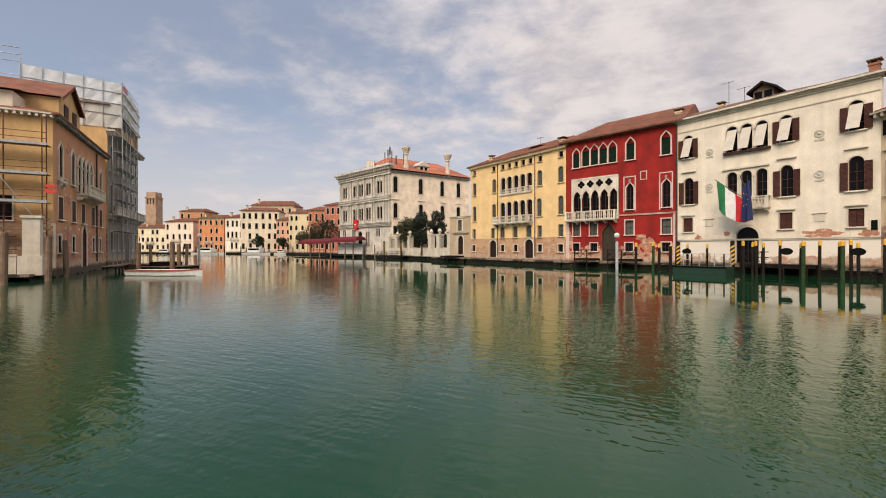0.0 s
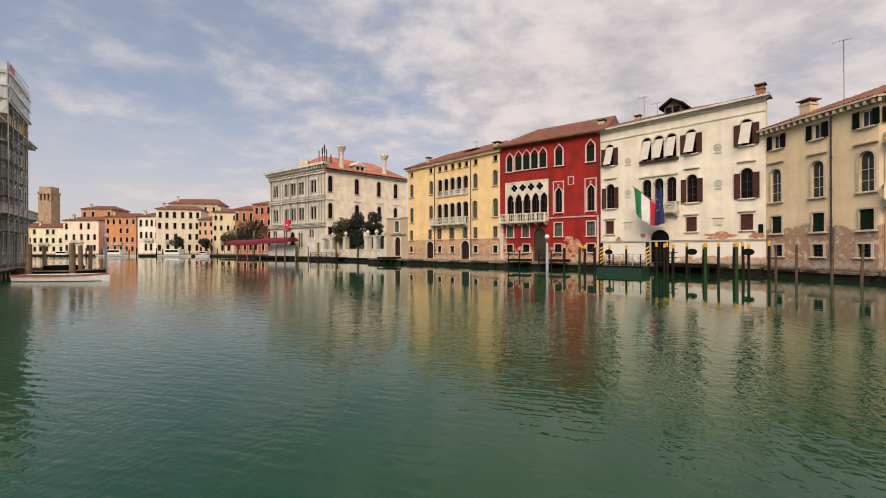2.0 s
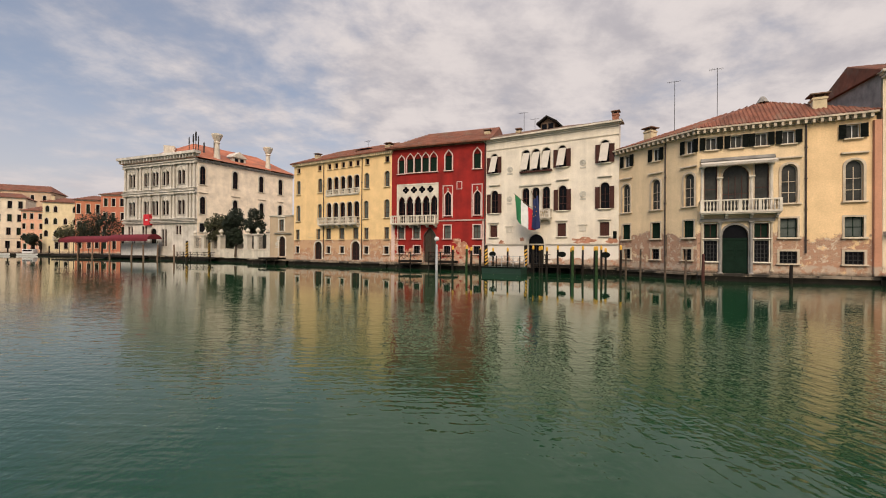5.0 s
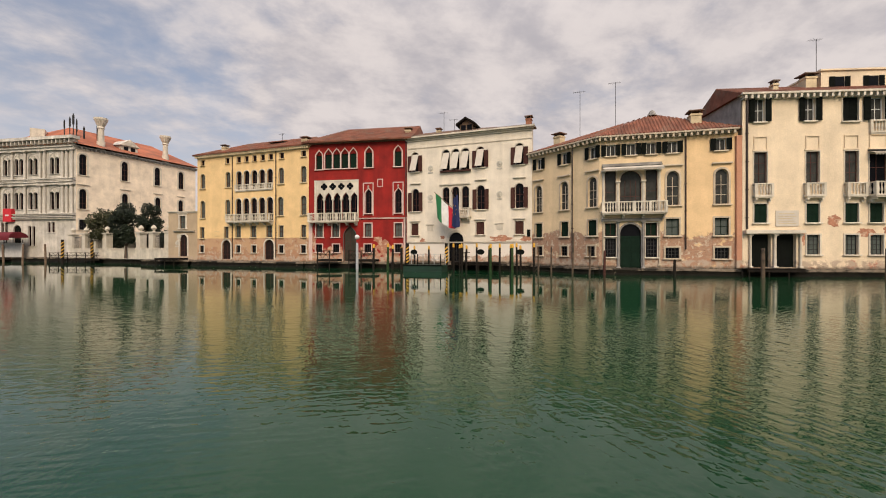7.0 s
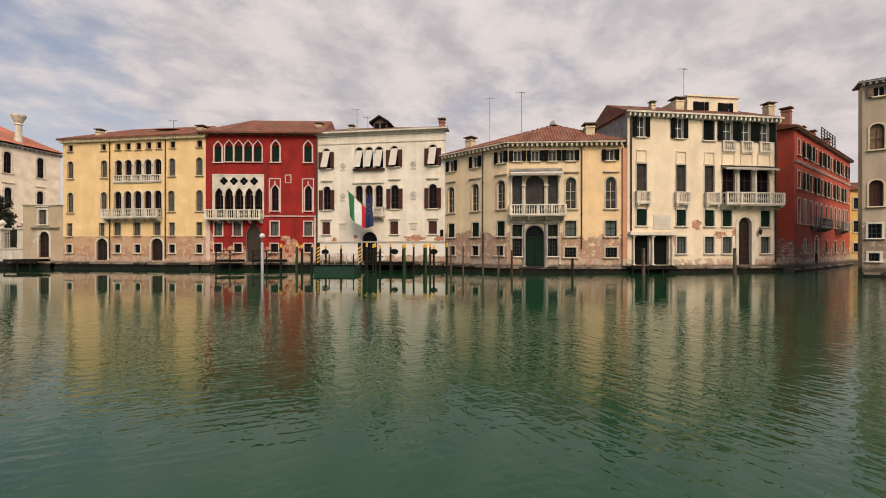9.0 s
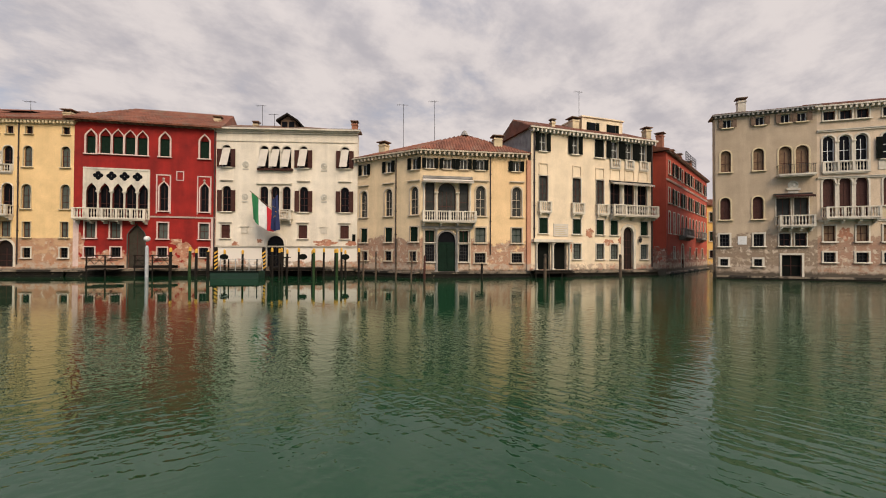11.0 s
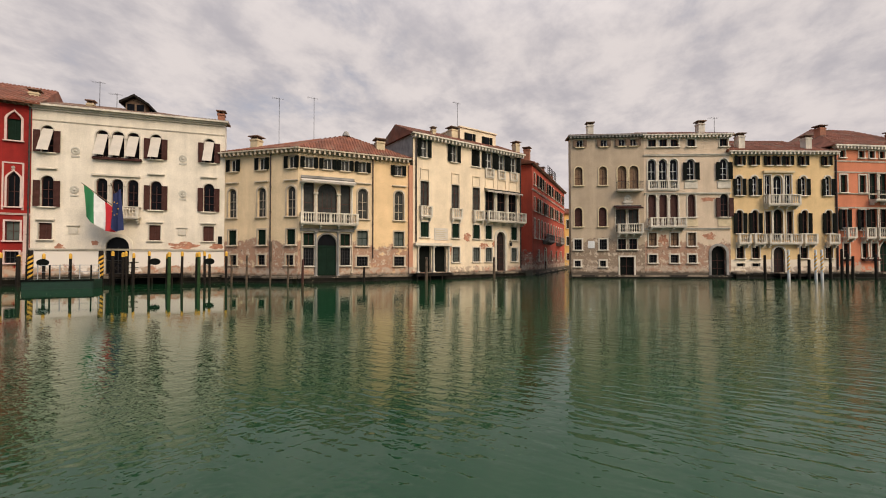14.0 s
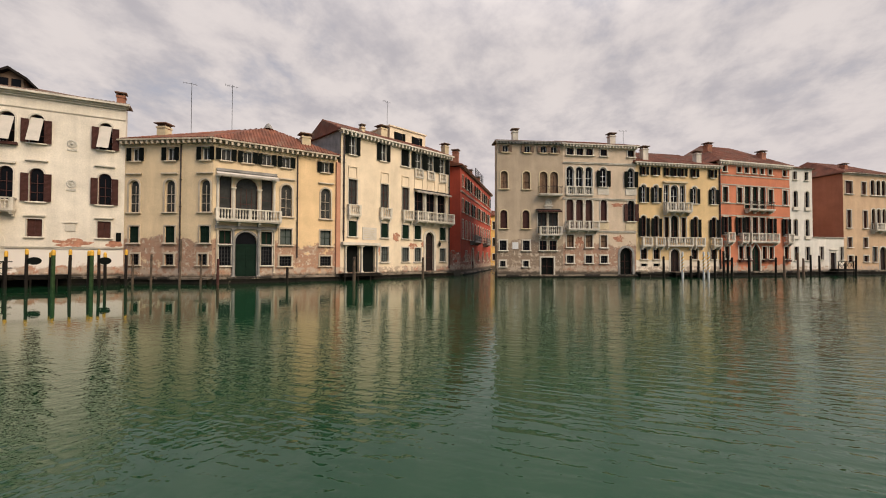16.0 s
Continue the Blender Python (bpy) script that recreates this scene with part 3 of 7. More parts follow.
        for x in (u0 + t, u1 - t):
            for j in range(1, 3):
                y = -deep + deep * j / 3
                if iron:
                    box(bm, x - 0.01, x + 0.01, y - 0.01, y + 0.01, z, z + h - t)
                else:
                    lathe(bm, x, y, z, [(0.06, 0), (0.035, 0.12), (0.075, 0.36 * h), (0.035, 0.7 * h), (0.06, h - t)], 6)
        part("balustrade", bm, rm, slab, kind="stuff")
        return slab

    def pipe(self, u, z0, z1, r=0.06):
        bm = bmesh.new()
        tube(bm, (u, -0.1, z0), (u, -0.1, z1), r)
        for k in range(int((z1 - z0) / 2.5)):
            box(bm, u - r - 0.03, u + r + 0.03, -0.17, 0, z0 + 1 + 2.5 * k, z0 + 1.06 + 2.5 * k)
        return self.add("downpipe", bm, PIPE)

    def chimney(self, u, y, z0, z1, w=0.6, mat=None, kind="box", cap=None):
        bm = bmesh.new()
        mat = mat or BRICK_RED
        if kind == "bell":  # flared Venetian pot
            lathe(bm, u, y, z0, [(w * 0.62, 0), (w * 0.62, 0.3 * (z1 - z0)), (w * 0.5, 0.3 * (z1 - z0)), (w * 0.45, 0.68 * (z1 - z0)), (w * 0.6, 0.70 * (z1 - z0)), (w * 0.5, 0.74 * (z1 - z0)), (w * 1.05, 0.95 * (z1 - z0)), (w * 1.05, z1 - z0), (w * 0.9, z1 - z0)], 14)
        else:
            box(bm, u - w / 2, u + w / 2, y - w / 2, y + w / 2, z0, z1 - 0.35)
            box(bm, u - w / 2 - 0.06, u + w / 2 + 0.06, y - w / 2 - 0.06, y + w / 2 + 0.06, z1 - 0.55, z1 - 0.42)
        c = self.add("chimney", bm, mat)
        if kind != "bell":
            bm = bmesh.new()
            for sx in (-1, 1):
                for sy in (-1, 1):
                    box(bm, u + sx * w * 0.38 - 0.06, u + sx * w * 0.38 + 0.06, y + sy * w * 0.38 - 0.06, y + sy * w * 0.38 + 0.06, z1 - 0.35, z1 - 0.14)
            e = w * 0.72
            vs = [(u - e, y - e, z1 - 0.14), (u + e, y - e, z1 - 0.14), (u + e, y + e, z1 - 0.14), (u - e, y + e, z1 - 0.14)]
            box(bm, u - e, u + e, y - e, y + e, z1 - 0.15, z1 - 0.06)
            top = (u, y, z1 + 0.08)
            for a, b in zip(vs, vs[1:] + vs[:1]):
                quad(bm, [(a[0], a[1], z1 - 0.06), (b[0], b[1], z1 - 0.06), top])
            part("chimney_cap", bm, cap or TILE_OLD, c)
        return c

    def antenna(self, u, y, z0, z1):
        bm = bmesh.new()
        tube(bm, (u, y, z0), (u, y, z1), 0.025, n=6)
        tube(bm, (u - 0.7, y, z1 - 0.1), (u + 0.5, y, z1 - 0.1), 0.015, n=4)
        for k in range(6):
            x = u - 0.65 + 0.2 * k
            tube(bm, (x, y - 0.3, z1 - 0.1), (x, y + 0.3, z1 - 0.1), 0.008, n=4)
        return self.add("antenna", bm, IRON)


# ---- water and banks ----
bm = bmesh.new()
quad(bm, [(-1500, -1500, 0), (1500, -1500, 0), (1500, 1500, 0), (-1500, 1500, 0)])
me = mesh_of(bm, WATER, "canal_water")
tagged(new("water", me), "calm green canal water with small wavelets", "water", kind="structure")


def quay(pts, back, top=0.45, label="stone quay edge with dark weed and painted shade below", name="pavement"):
    """A narrow ledge along the feet of the houses: pts from left to right, back metres deep; stone above, weed with
    shade in its colour at the waterline.
    """
    ob = thing(name, label, "pavement", kind="structure")
    for p, q in zip(pts, pts[1:]):
        m, w = frame_on(p, q)
        bm = bmesh.new()
        n = max(1, int(w / 1.6))
        for k in range(n):
            a, b = w * k / n, w * (k + 1) / n
            j = random.uniform(-0.05, 0.05)
            box(bm, a + 0.01, b - 0.01, j, back, top - 0.19 + j * 0.3, top + j * 0.3)
        part("coping", bm, QUAY, ob, m=m)
        bm = bmesh.new()
        n = max(2, int(w / 0.5))
        prev = None
        for k in range(n + 1):
            x = w * k / n
            j = random.uniform(-0.10, 0.10)
            cur = [(x, 0.06, top - 0.17), (x, 0.02 + j * 0.5, 0.18), (x, -0.12 + j, 0.02), (x, -0.2 + j, -0.4)]
            if prev:
                for i in range(3):
                    quad(bm, [prev[i + 1], cur[i + 1], cur[i], prev[i]])
            prev = cur
        part("weedy_foot", bm, SHADED_WEED, ob, m=m)
    return ob


def offset(p, q, d):
    """The line p-q moved d metres towards the canal."""
    v = Vector((q[0] - p[0], q[1] - p[1])).normalized()
    return (p[0] + v.y * d, p[1] - v.x * d), (q[0] + v.y * d, q[1] - v.x * d)

# ---- plan: feet of the facades, left to right ----
V1, V2, V3 = (-31.1, 125.2), (-13.3, 107.2), (7.7, 121.7)
Y1, Y2 = (4.8, 71.8), (16.5, 55.6)
R2 = (26.1, 46.1)
S2 = (35.1, 33.2)
E2, E3 = (35.3, 24.6), (42.9, 15.7)
M1, M2 = (43.04, 15.4), (56.2, 4.8)
B1, B2, G2 = (51.8, -1.5), (53.3, -9.8), (55.6, -19.4)
O1, O2, W2, L1, L2 = (59.2, -31.4), (64.1, -43.6), (65.5, -47.6), (68.0, -53.7), (72.0, -64.5)

def row(h, us, z, w, tall, **kw):
    for u in us:
        h.window(u, z, w, tall, **kw)


def columns(h, us, z, tall, r=0.09, y=0.02, mat=None):
    """Slender columns between the lights of a loggia, each with base and capital."""
    def make():
        bm = bmesh.new()
        box(bm, -r * 1.5, r * 1.5, -r * 1.5, r * 1.5, 0, 0.1)
        lathe(bm, 0, 0, 0.1, [(r * 1.15, 0), (r, 0.08), (r * 0.9, tall - 0.42), (r * 1.5, tall - 0.22)], 10)
        box(bm, -r * 1.7, r * 1.7, -r * 1.7, r * 1.7, tall - 0.12, tall)
        return mesh_of(bm, mat or STONE, "column")
    me = cached(("column", tall, r, (mat or STONE).name), make)
    for u in us:
        h.add("column", me, None, m=Matrix.Translation((u, y, z)))


def awning(h, u0, u1, z, drop=0.5, out=1.0, mat=None):
    bm = bmesh.new()
    n = 24
    for k in range(n):
        a, b = u0 + (u1 - u0) * k / n, u0 + (u1 - u0) * (k + 1) / n
        quad(bm, [(a, -out, z - drop), (b, -out, z - drop), (b, 0, z), (a, 0, z)])
        quad(bm, [(a, -out, z - drop), ((a + b) / 2, -out, z - drop - 0.28), (b, -out, z - drop)])
        quad(bm, [(a, -out, z - drop + 0.02), (a, -out, z - drop - 0.15), (b, -out, z - drop - 0.15), (b, -out, z - drop + 0.02)])
    a = h.add("awning", bm, mat or CANVAS)
    bm = bmesh.new()
    tube(bm, (u0, -0.08, z + 0.05), (u1, -0.08, z + 0.05), 0.07)
    part("awning_roller", bm, IRON, a)
    return a


SAND_PALE = material("worn_pale_stone", (0.50, 0.46, 0.38), 0.85, 0.3, 1.5, 14, 0.4)


def relief(h, u, z, r, label="carved stone roundel"):
    """A small carved stone ornament let into the wall."""
    bm = bmesh.new()
    rr = [(r, 0), (r, 0.05), (r * 0.72, 0.07), (r * 0.70, 0.03), (r * 0.35, 0.03), (r * 0.2, 0.09)]
    lathe(bm, 0, 0, 0, rr, 12)
    bmesh.ops.rotate(bm, verts=bm.verts, matrix=Matrix.Rotation(radians(90), 3, "X"))
    bmesh.ops.translate(bm, verts=bm.verts, vec=(u, 0.0, z))
    box(bm, u - r * 0.9, u + r * 0.9, -0.05, 0.01, z - r * 1.7, z - r * 1.25)
    return h.add("relief", bm, SAND_PALE, label)


def plate(h, name, u0, u1, z0, z1, mat, out=0.05, label=""):
    bm = bmesh.new()
    box(bm, u0, u1, -out, 0.02, z0, z1)
    return h.add(name, bm, mat, label)


def patch(h, u, z, w, tall, seed, mat=None):
    """A ragged patch where the plaster has fallen and brick shows, a few millimetres proud of the wall plane."""
    rng = random.Random(seed)
    bm = bmesh.new()
    n = 26
    pts = []
    for k in range(n):
        a = k * math.tau / n
        r = 0.72 + 0.28 * math.sin(3 * a + seed) * math.sin(2 * a + seed * 2) + rng.uniform(-0.14, 0.14)
        pts.append((u + w / 2 * r * math.cos(a), -0.006, z + tall / 2 * r * math.sin(a)))
    quad(bm, pts)
    return h.add("bare_brick_patch", bm, mat or BARE_BRICK, "patch of bare brick")


BARE_BRICK = material("bare_brick", (0.44, 0.20, 0.12), 0.95, 0.4, 2.2, 9, 0.6, second=(0.52, 0.36, 0.25), second_at=(0.52, 0.6))

# ---- yellow palace ----
PL_YELLOW = plaster("yellow_plaster", (0.80, 0.55, 0.265), bare=(0.42, 0.22, 0.12), top=2.4, amount=0.95, low=(0.46, 0.285, 0.16), low_top=3.95, streak=0.10, mottle=True)
h = House("yellow_palace", "pale yellow plastered palace with two arcaded loggias", "palace", Y1, Y2)
SAND = material("sandstone_trim", (0.60, 0.48, 0.30), 0.85, 0.25, 0.9, 12, 0.3)
row(h, (1.12, 5.9, 8.0, 9.42, 10.86, 12.3, 13.7, 15.57, 19.19), 14.75, 0.72, 0.82, sur=0.06, trim=SAND, pane=GLASS, bars=(2, 1), sill=0.06)
row(h, (1.12, 6.0, 15.49, 19.18), 11.35, 0.87, 2.17, arch=1, sur=0.07, trim=SAND, pane=SHUT_GREY, bars=(2, 3), sill=0.12)
row(h, (1.10, 5.94, 15.38, 19.18), 7.0, 0.9, 2.54, arch=1, sur=0.07, trim=SAND, pane=SHUT_GREY, bars=(2, 3), sill=0.12)
row(h, (8.05, 9.43, 10.81, 12.18, 13.55), 10.9, 0.98, 2.6, arch=1, sur=0.09, pane=GLASS, bars=(2, 2), sill=0)
row(h, (7.95, 9.35, 10.75, 12.15, 13.54), 6.4, 1.05, 3.2, arch=1, sur=0.09, pane=GLASS, bars=(2, 2), sill=0)
columns(h, (8.74, 10.12, 11.5, 12.87), 10.9, 2.05)
columns(h, (8.65, 10.05, 11.45, 12.85), 6.4, 2.6)
h.balcony(7.35, 14.05, 10.84, deep=0.18, h=0.75, brackets=0, posts=6)
h.balcony(6.4, 14.2, 6.38, deep=0.9, h=0.95, brackets=7, posts=6)
row(h, (0.98, 5.67, 15.46, 19.15), 4.02, 0.8, 1.6, sur=0.06, trim=SAND, pane=SHUT_GREY, bars=(2, 2), sill=0.12)
row(h, (7.87, 10.63, 13.42), 4.06, 1.02, 1.6, sur=0.06, trim=SAND, pane=SHUT_GREY, bars=(2, 2), sill=0.12)
row(h, (0.91, 7.87, 10.71, 15.47, 19.13), 1.9, 0.8, 1.03, sur=0.13, bars=(3, 3), bar_mat=IRON)
for u in (5.67, 13.41):
    h.window(u, 0.95, 1.6, 2.75, arch=1, sur=0.2, name="door", pane=DOOR_DARK, bars=(2, 3), sill=0, label="arched wooden water door")
h.wall(16.0, PL_YELLOW)
h.core(13, 16.0, PL_YELLOW)
h.cornice(16.3, 0.5, 0.45, 0.12, SAND, 0.35)
h.roof(16.3, 3.0, 13, 4, 4, 0.5, TILE)
h.pipe(6.84, 1.2, 15.9)
h.pipe(14.61, 1.2, 15.9)
h.chimney(3.8, 1.5, 16.3, 18.0, 0.7, SAND)
h.chimney(17.8, 2.2, 16.4, 18.1, 0.85, SAND)
bm = bmesh.new()
quad(bm, [(10.3, 2.6, 18.0), (13.4, 2.6, 18.0), (13.4, 5.2, 18.5), (10.3, 5.2, 18.5)])
box(bm, 10.5, 13.2, 3.0, 5.2, 17.2, 17.95)
h.add("roof_dormer", bm, TILE_OLD)
h.antenna(12.2, 4, 18.2, 19.6)
plate(h, "plaque", 3.4, 4.4, 4.9, 4.95, SAND)
plate(h, "plaque", 3.4, 4.4, 4.3, 4.35, SAND)

# ---- gate house beside it ----
GATE = plaster("beige_plaster", (0.46, 0.35, 0.23), top=1.5, amount=0.5)
h = House("gate_house", "low beige plastered gate house with a carved water door", "house", (1.6, 75.5), (5.0, 72.0))
h.window(2.2, 1.3, 1.3, 3.3, arch=1, sur=0.22, pane=DOOR_DARK, name="door", bars=(2, 3), sill=0)
h.window(2.05, 5.5, 1.0, 1.9, sur=0.25, pane=SHUT_GREY, bars=(2, 2), hood=0.1)
h.wall(8.0, GATE, u0=-0.5)
h.core(6, 8.0, GATE, u0=-0.5)
h.cornice(8.1, 0.25, 0.2, u0=-0.5)
h.band(5.0, 0.16, 0.25, u0=0.6, u1=4.2)
relief(h, 1.1, 3.3, 0.35)
relief(h, 1.4, 4.3, 0.4)
bm = bmesh.new()
box(bm, -0.5, h.W, 0, 6, 8.0, 8.1)
h.add("roof", bm, QUAY)

# ---- red palace ----
PL_RED = plaster("dark_red_plaster", (0.30, 0.014, 0.009), bare=(0.47, 0.23, 0.135), top=2.9, amount=0.8, streak=0.36, var=0.34)
PINK = material("pinkish_stone", (0.62, 0.46, 0.40), 0.8, 0.25, 0.8, 12, 0.3)
h = House("red_palace", "dark red Gothic palace with white traceried loggia", "palace", Y2, R2)
row(h, (1.5,), 12.92, 0.85, 2.5, arch=2, sur=0.16, trim=PINK, pane=SHUT_GREEN, bars=(2, 2), bar_mat=SHUT_GREEN)
row(h, (2.81, 3.96, 5.1, 6.26), 12.98, 0.95, 2.62, arch=2, sur=0.12, trim=PINK, pane=SHUT_GREEN, bars=(2, 2), bar_mat=SHUT_GREEN)
row(h, (8.41, 12.33), 12.98, 0.92, 2.65, arch=2, sur=0.16, trim=PINK, pane=SHUT_GREEN, bars=(2, 2), bar_mat=SHUT_GREEN)
for u, z, w, tall in ((1.5, 12.92, 0.85, 2.5), (2.81, 12.98, 0.95, 2.62), (3.96, 12.98, 0.95, 2.62), (5.1, 12.98, 0.95, 2.62), (6.26, 12.98, 0.95, 2.62), (8.41, 12.98, 0.92, 2.65), (12.33, 12.98, 0.92, 2.65)):  # walled-up points over the shutters
    bm = bmesh.new()
    pts = [p for p in outline(w, tall, 2) if p[1] > tall - w * 0.9]
    quad(bm, [(u + x, 0.10, z + zz) for x, zz in pts])
    bmesh.ops.solidify(bm, geom=bm.faces[:], thickness=0.04)
    h.add("tympanum", bm, PL_RED)
row(h, (1.62, 2.83, 4.04, 5.25, 6.42), 6.1, 1.14, 3.75, arch=2, sur=0, sill=0, pane=GLASS, bars=(2, 2), deep=0.34)
row(h, (8.36, 12.37), 7.04, 0.85, 3.2, arch=2, sur=0.14, trim=PINK, pane=GLASS, bars=(2, 2))
for u in (8.32, 12.33):  # the square frames round the single lights
    bm = bmesh.new()
    for a, b, c, d in ((-0.72, -0.60, 6.75, 11.0), (0.60, 0.72, 6.75, 11.0), (-0.72, 0.72, 10.9, 11.02)):
        box(bm, u + a, u + b, -0.06, 0.02, c, d)
    h.add("frame_moulding", bm, PINK)
    relief(h, u, 10.55, 0.13)
bm = bmesh.new()
for a, b, c, d in ((9.54, 9.64, 10.5, 11.36), (10.2, 10.3, 10.5, 11.36), (9.54, 10.3, 11.36, 11.46), (9.54, 10.3, 10.42, 10.5)):
    box(bm, a, b, -0.05, 0.02, c, d)
h.add("frame_moulding", bm, PINK)
# tracery: a white stone panel, pierced by quatrefoils over the lights
LIGHTS = (1.62, 2.83, 4.04, 5.25, 6.42)
panel = bmesh.new()
box(panel, 0.86, 1.15, -0.12, 0.0, 6.0, 11.45)
box(panel, 6.86, 7.02, -0.12, 0.0, 6.0, 11.45)
box(panel, 0.86, 7.02, -0.14, 0.0, 11.28, 11.46)
box(panel, 1.15, 6.86, -0.08, -0.004, 10.95, 11.28)
for u in LIGHTS:
    top = outline(0.86, 3.75, 2)
    for (xa, za), (xb, zb) in zip(top, top[1:]):
        quad(panel, [(u + xa, -0.08, 6.1 + za), (u + xb, -0.08, 6.1 + zb), (u + xb, -0.08, 10.95), (u + xa, -0.08, 10.95)])
        quad(panel, [(u + xa, -0.08, 6.1 + za), (u + xa, 0.0, 6.1 + za), (u + xb, 0.0, 6.1 + zb), (u + xb, -0.08, 6.1 + zb)])
for a, b in zip((1.15, *[x + 0.43 for x in LIGHTS]), (*[x - 0.43 for x in LIGHTS], 6.86)):
    quad(panel, [(a, -0.08, 9.0), (b, -0.08, 9.0), (b, -0.08, 10.95), (a, -0.08, 10.95)])
tracery = h.add("tracery", panel, STONE, "white pierced Gothic stone tracery")
for u in (2.22, 3.43, 4.64, 5.85):
    bm = bmesh.new()
    for dx, dz in ((0.25, 0), (-0.25, 0), (0, 0.25), (0, -0.25)):
        lathe(bm, dx, dz, 0, [(0.225, 0), (0.225, 0.012)], 12)
    bmesh.ops.rotate(bm, verts=bm.verts, matrix=Matrix.Rotation(radians(90), 3, "X"))
    part("quatrefoil", bm, GLASS, tracery, m=Matrix.Translation((u, -0.084, 10.62)))
columns(h, (2.22, 3.43, 4.64, 5.84), 6.1, 2.9, 0.1, -0.05)
h.balcony(0.3, 6.95, 6.12, deep=0.95, h=1.0, brackets=6, posts=6)
h.band(6.3, 0.16, 0.1, PINK, u0=7.0)
row(h, (1.53, 3.83, 8.3, 12.36), 4.0, 0.95, 1.72, sur=0.14, trim=PINK, pane=SHUT_GREY, bars=(2, 2), hood=0.0)
row(h, (1.47, 3.88, 8.26, 12.34), 2.0, 0.92, 1.03, sur=0.12, trim=PINK, bars=(3, 2), bar_mat=IRON)
h.window(5.8, 0.8, 1.65, 4.75, arch=2, sur=0.07, trim=SHUT_GREY, pane=DOOR_OLD, bars=(2, 3), name="door", sill=0, label="tall pointed water door of dark wood")
plate(h, "quoin", 0.0, 0.5, 1.0, 6.0, PINK, 0.03)
plate(h, "quoin", 13.05, 13.45, 1.0, 6.3, PINK, 0.03)
for u, z, w, t, k in ((10.2, 2.9, 2.6, 2.4, 12), (0.6, 3.4, 1.0, 3.0, 13), (9.6, 3.6, 1.6, 1.0, 14)):
    patch(h, u, z, w, t, k)
h.wall(16.4, PL_RED)
h.core(13, 16.4, PL_RED)
h.cornice(16.45, 0.2, 0.55, 0.10, WOOD, 0.55)
h.roof(16.45, 3.5, 13, 3.5, 0.5, 0.7, TILE)
h.pipe(13.38, 1.0, 16.3, 0.07)
h.chimney(13.0, 2.5, 16.9, 18.6, 0.7, SAND)

# ---- white palace ----
PL_WHITE = plaster("cream_white_plaster", (0.78, 0.69, 0.555), bare=(0.46, 0.23, 0.14), top=3.0, amount=0.45, low=(0.68, 0.615, 0.53), low_top=3.15, streak=0.2, damp=1.4)
h = House("white_palace", "cream-white Renaissance palace with arched windows and flags", "palace", R2, S2)
for z, us, tall in ((12.15, (1.14, 9.65, 14.3), 2.48), (7.15, (1.19, 9.7, 14.3), 2.86)):
    row(h, us, z, 0.95, tall, arch=1, sur=0.13, hood=0.45 if z < 8 else 0.0, shut="open", shut_mat=SHUT_BROWN, pane=GLASS, bars=(2, 3))
row(h, (5.29, 6.54, 7.79), 12.06, 0.98, 2.55, arch=1, sur=0.12, pane=GLASS, bars=(2, 2))
row(h, (5.3, 6.54, 7.79), 7.2, 0.9, 2.82, arch=1, sur=0.13, pane=GLASS, bars=(2, 3))
columns(h, (5.92, 7.17), 12.06, 2.0)
columns(h, (5.92, 7.17), 7.2, 2.3)
plate(h, "shelf", 4.6, 8.5, 11.8, 12.02, SHUT_BROWN, 0.35)
plate(h, "hood_moulding", 4.5, 8.4, 10.25, 10.42, STONE, 0.2)
for u, z in ((1.14, 12.15), (9.65, 12.15), (14.3, 12.15), (5.29, 12.06), (6.54, 12.06), (7.79, 12.06)):  # canvas blinds that stand out at the foot
    bm = bmesh.new()
    for k in range(6):
        a, b = -0.42 + 0.14 * k, -0.42 + 0.14 * (k + 1)
        quad(bm, [(a - 0.14, -0.62, 0.10), (b - 0.14, -0.62, 0.10), (b, 0.06, 2.2), (a, 0.06, 2.2)])
        quad(bm, [(a, 0.06, 2.2), (b, 0.06, 2.2), (b - 0.14, -0.60, 0.10), (a - 0.14, -0.60, 0.10)][::-1])
    h.add("blind", bm, CANVAS, "cream canvas blind", Matrix.Translation((u, 0, z)))
row(h, (1.11, 9.64, 14.3), 4.15, 0.97, 1.5, sur=0.09, pane=SHUT_BROWN, shut="closed", hood=0.12, bars=None)
plate(h, "meter_box", 15.17, 15.54, 3.85, 4.65, SHUT_BLACK)
h.window(6.6, 0.9, 1.9, 3.55, arch=1, sur=0.3, pane=GLASS, bars=(2, 2), name="door", sill=0, label="arched water gate in white stone", bar_mat=IRON)
h.band(3.15, 0.16, 0.1)
for u, z in ((3.2, 8.8), (11.97, 8.85), (3.24, 12.45), (11.97, 12.4)):
    relief(h, u, z, 0.36)
for u in (3.18, 11.98):
    plate(h, "heraldic_shield", u - 0.36, u + 0.36, 4.7, 5.35, STONE, 0.06)
    plate(h, "hood_moulding", u - 0.5, u + 0.5, 5.4, 5.5, STONE, 0.12)
h.balcony(5.9, 8.5, 6.4, deep=0.8, h=0.95, brackets=3, posts=3)
h.band(15.05, 0.08, 0.06, PL_WHITE)
for u, z, w, t, k in ((12.0, 3.6, 3.4, 1.0, 1), (15.1, 3.55, 1.6, 0.8, 2), (4.9, 3.85, 0.8, 0.6, 3), (2.2, 3.5, 1.0, 0.8, 4)):
    patch(h, u, z, w, t, k)
h.wall(16.2, PL_WHITE)
h.core(13, 16.2, PL_WHITE, u1=12.6)
h.core(0.9, 16.2, PL_WHITE, u0=12.6)
h.cornice(16.5, 0.5, 0.55, 0.0, STONE)
h.roof(16.5, 2.3, 13, 0, 6, 0.4, TILE_OLD, u1=12.6)
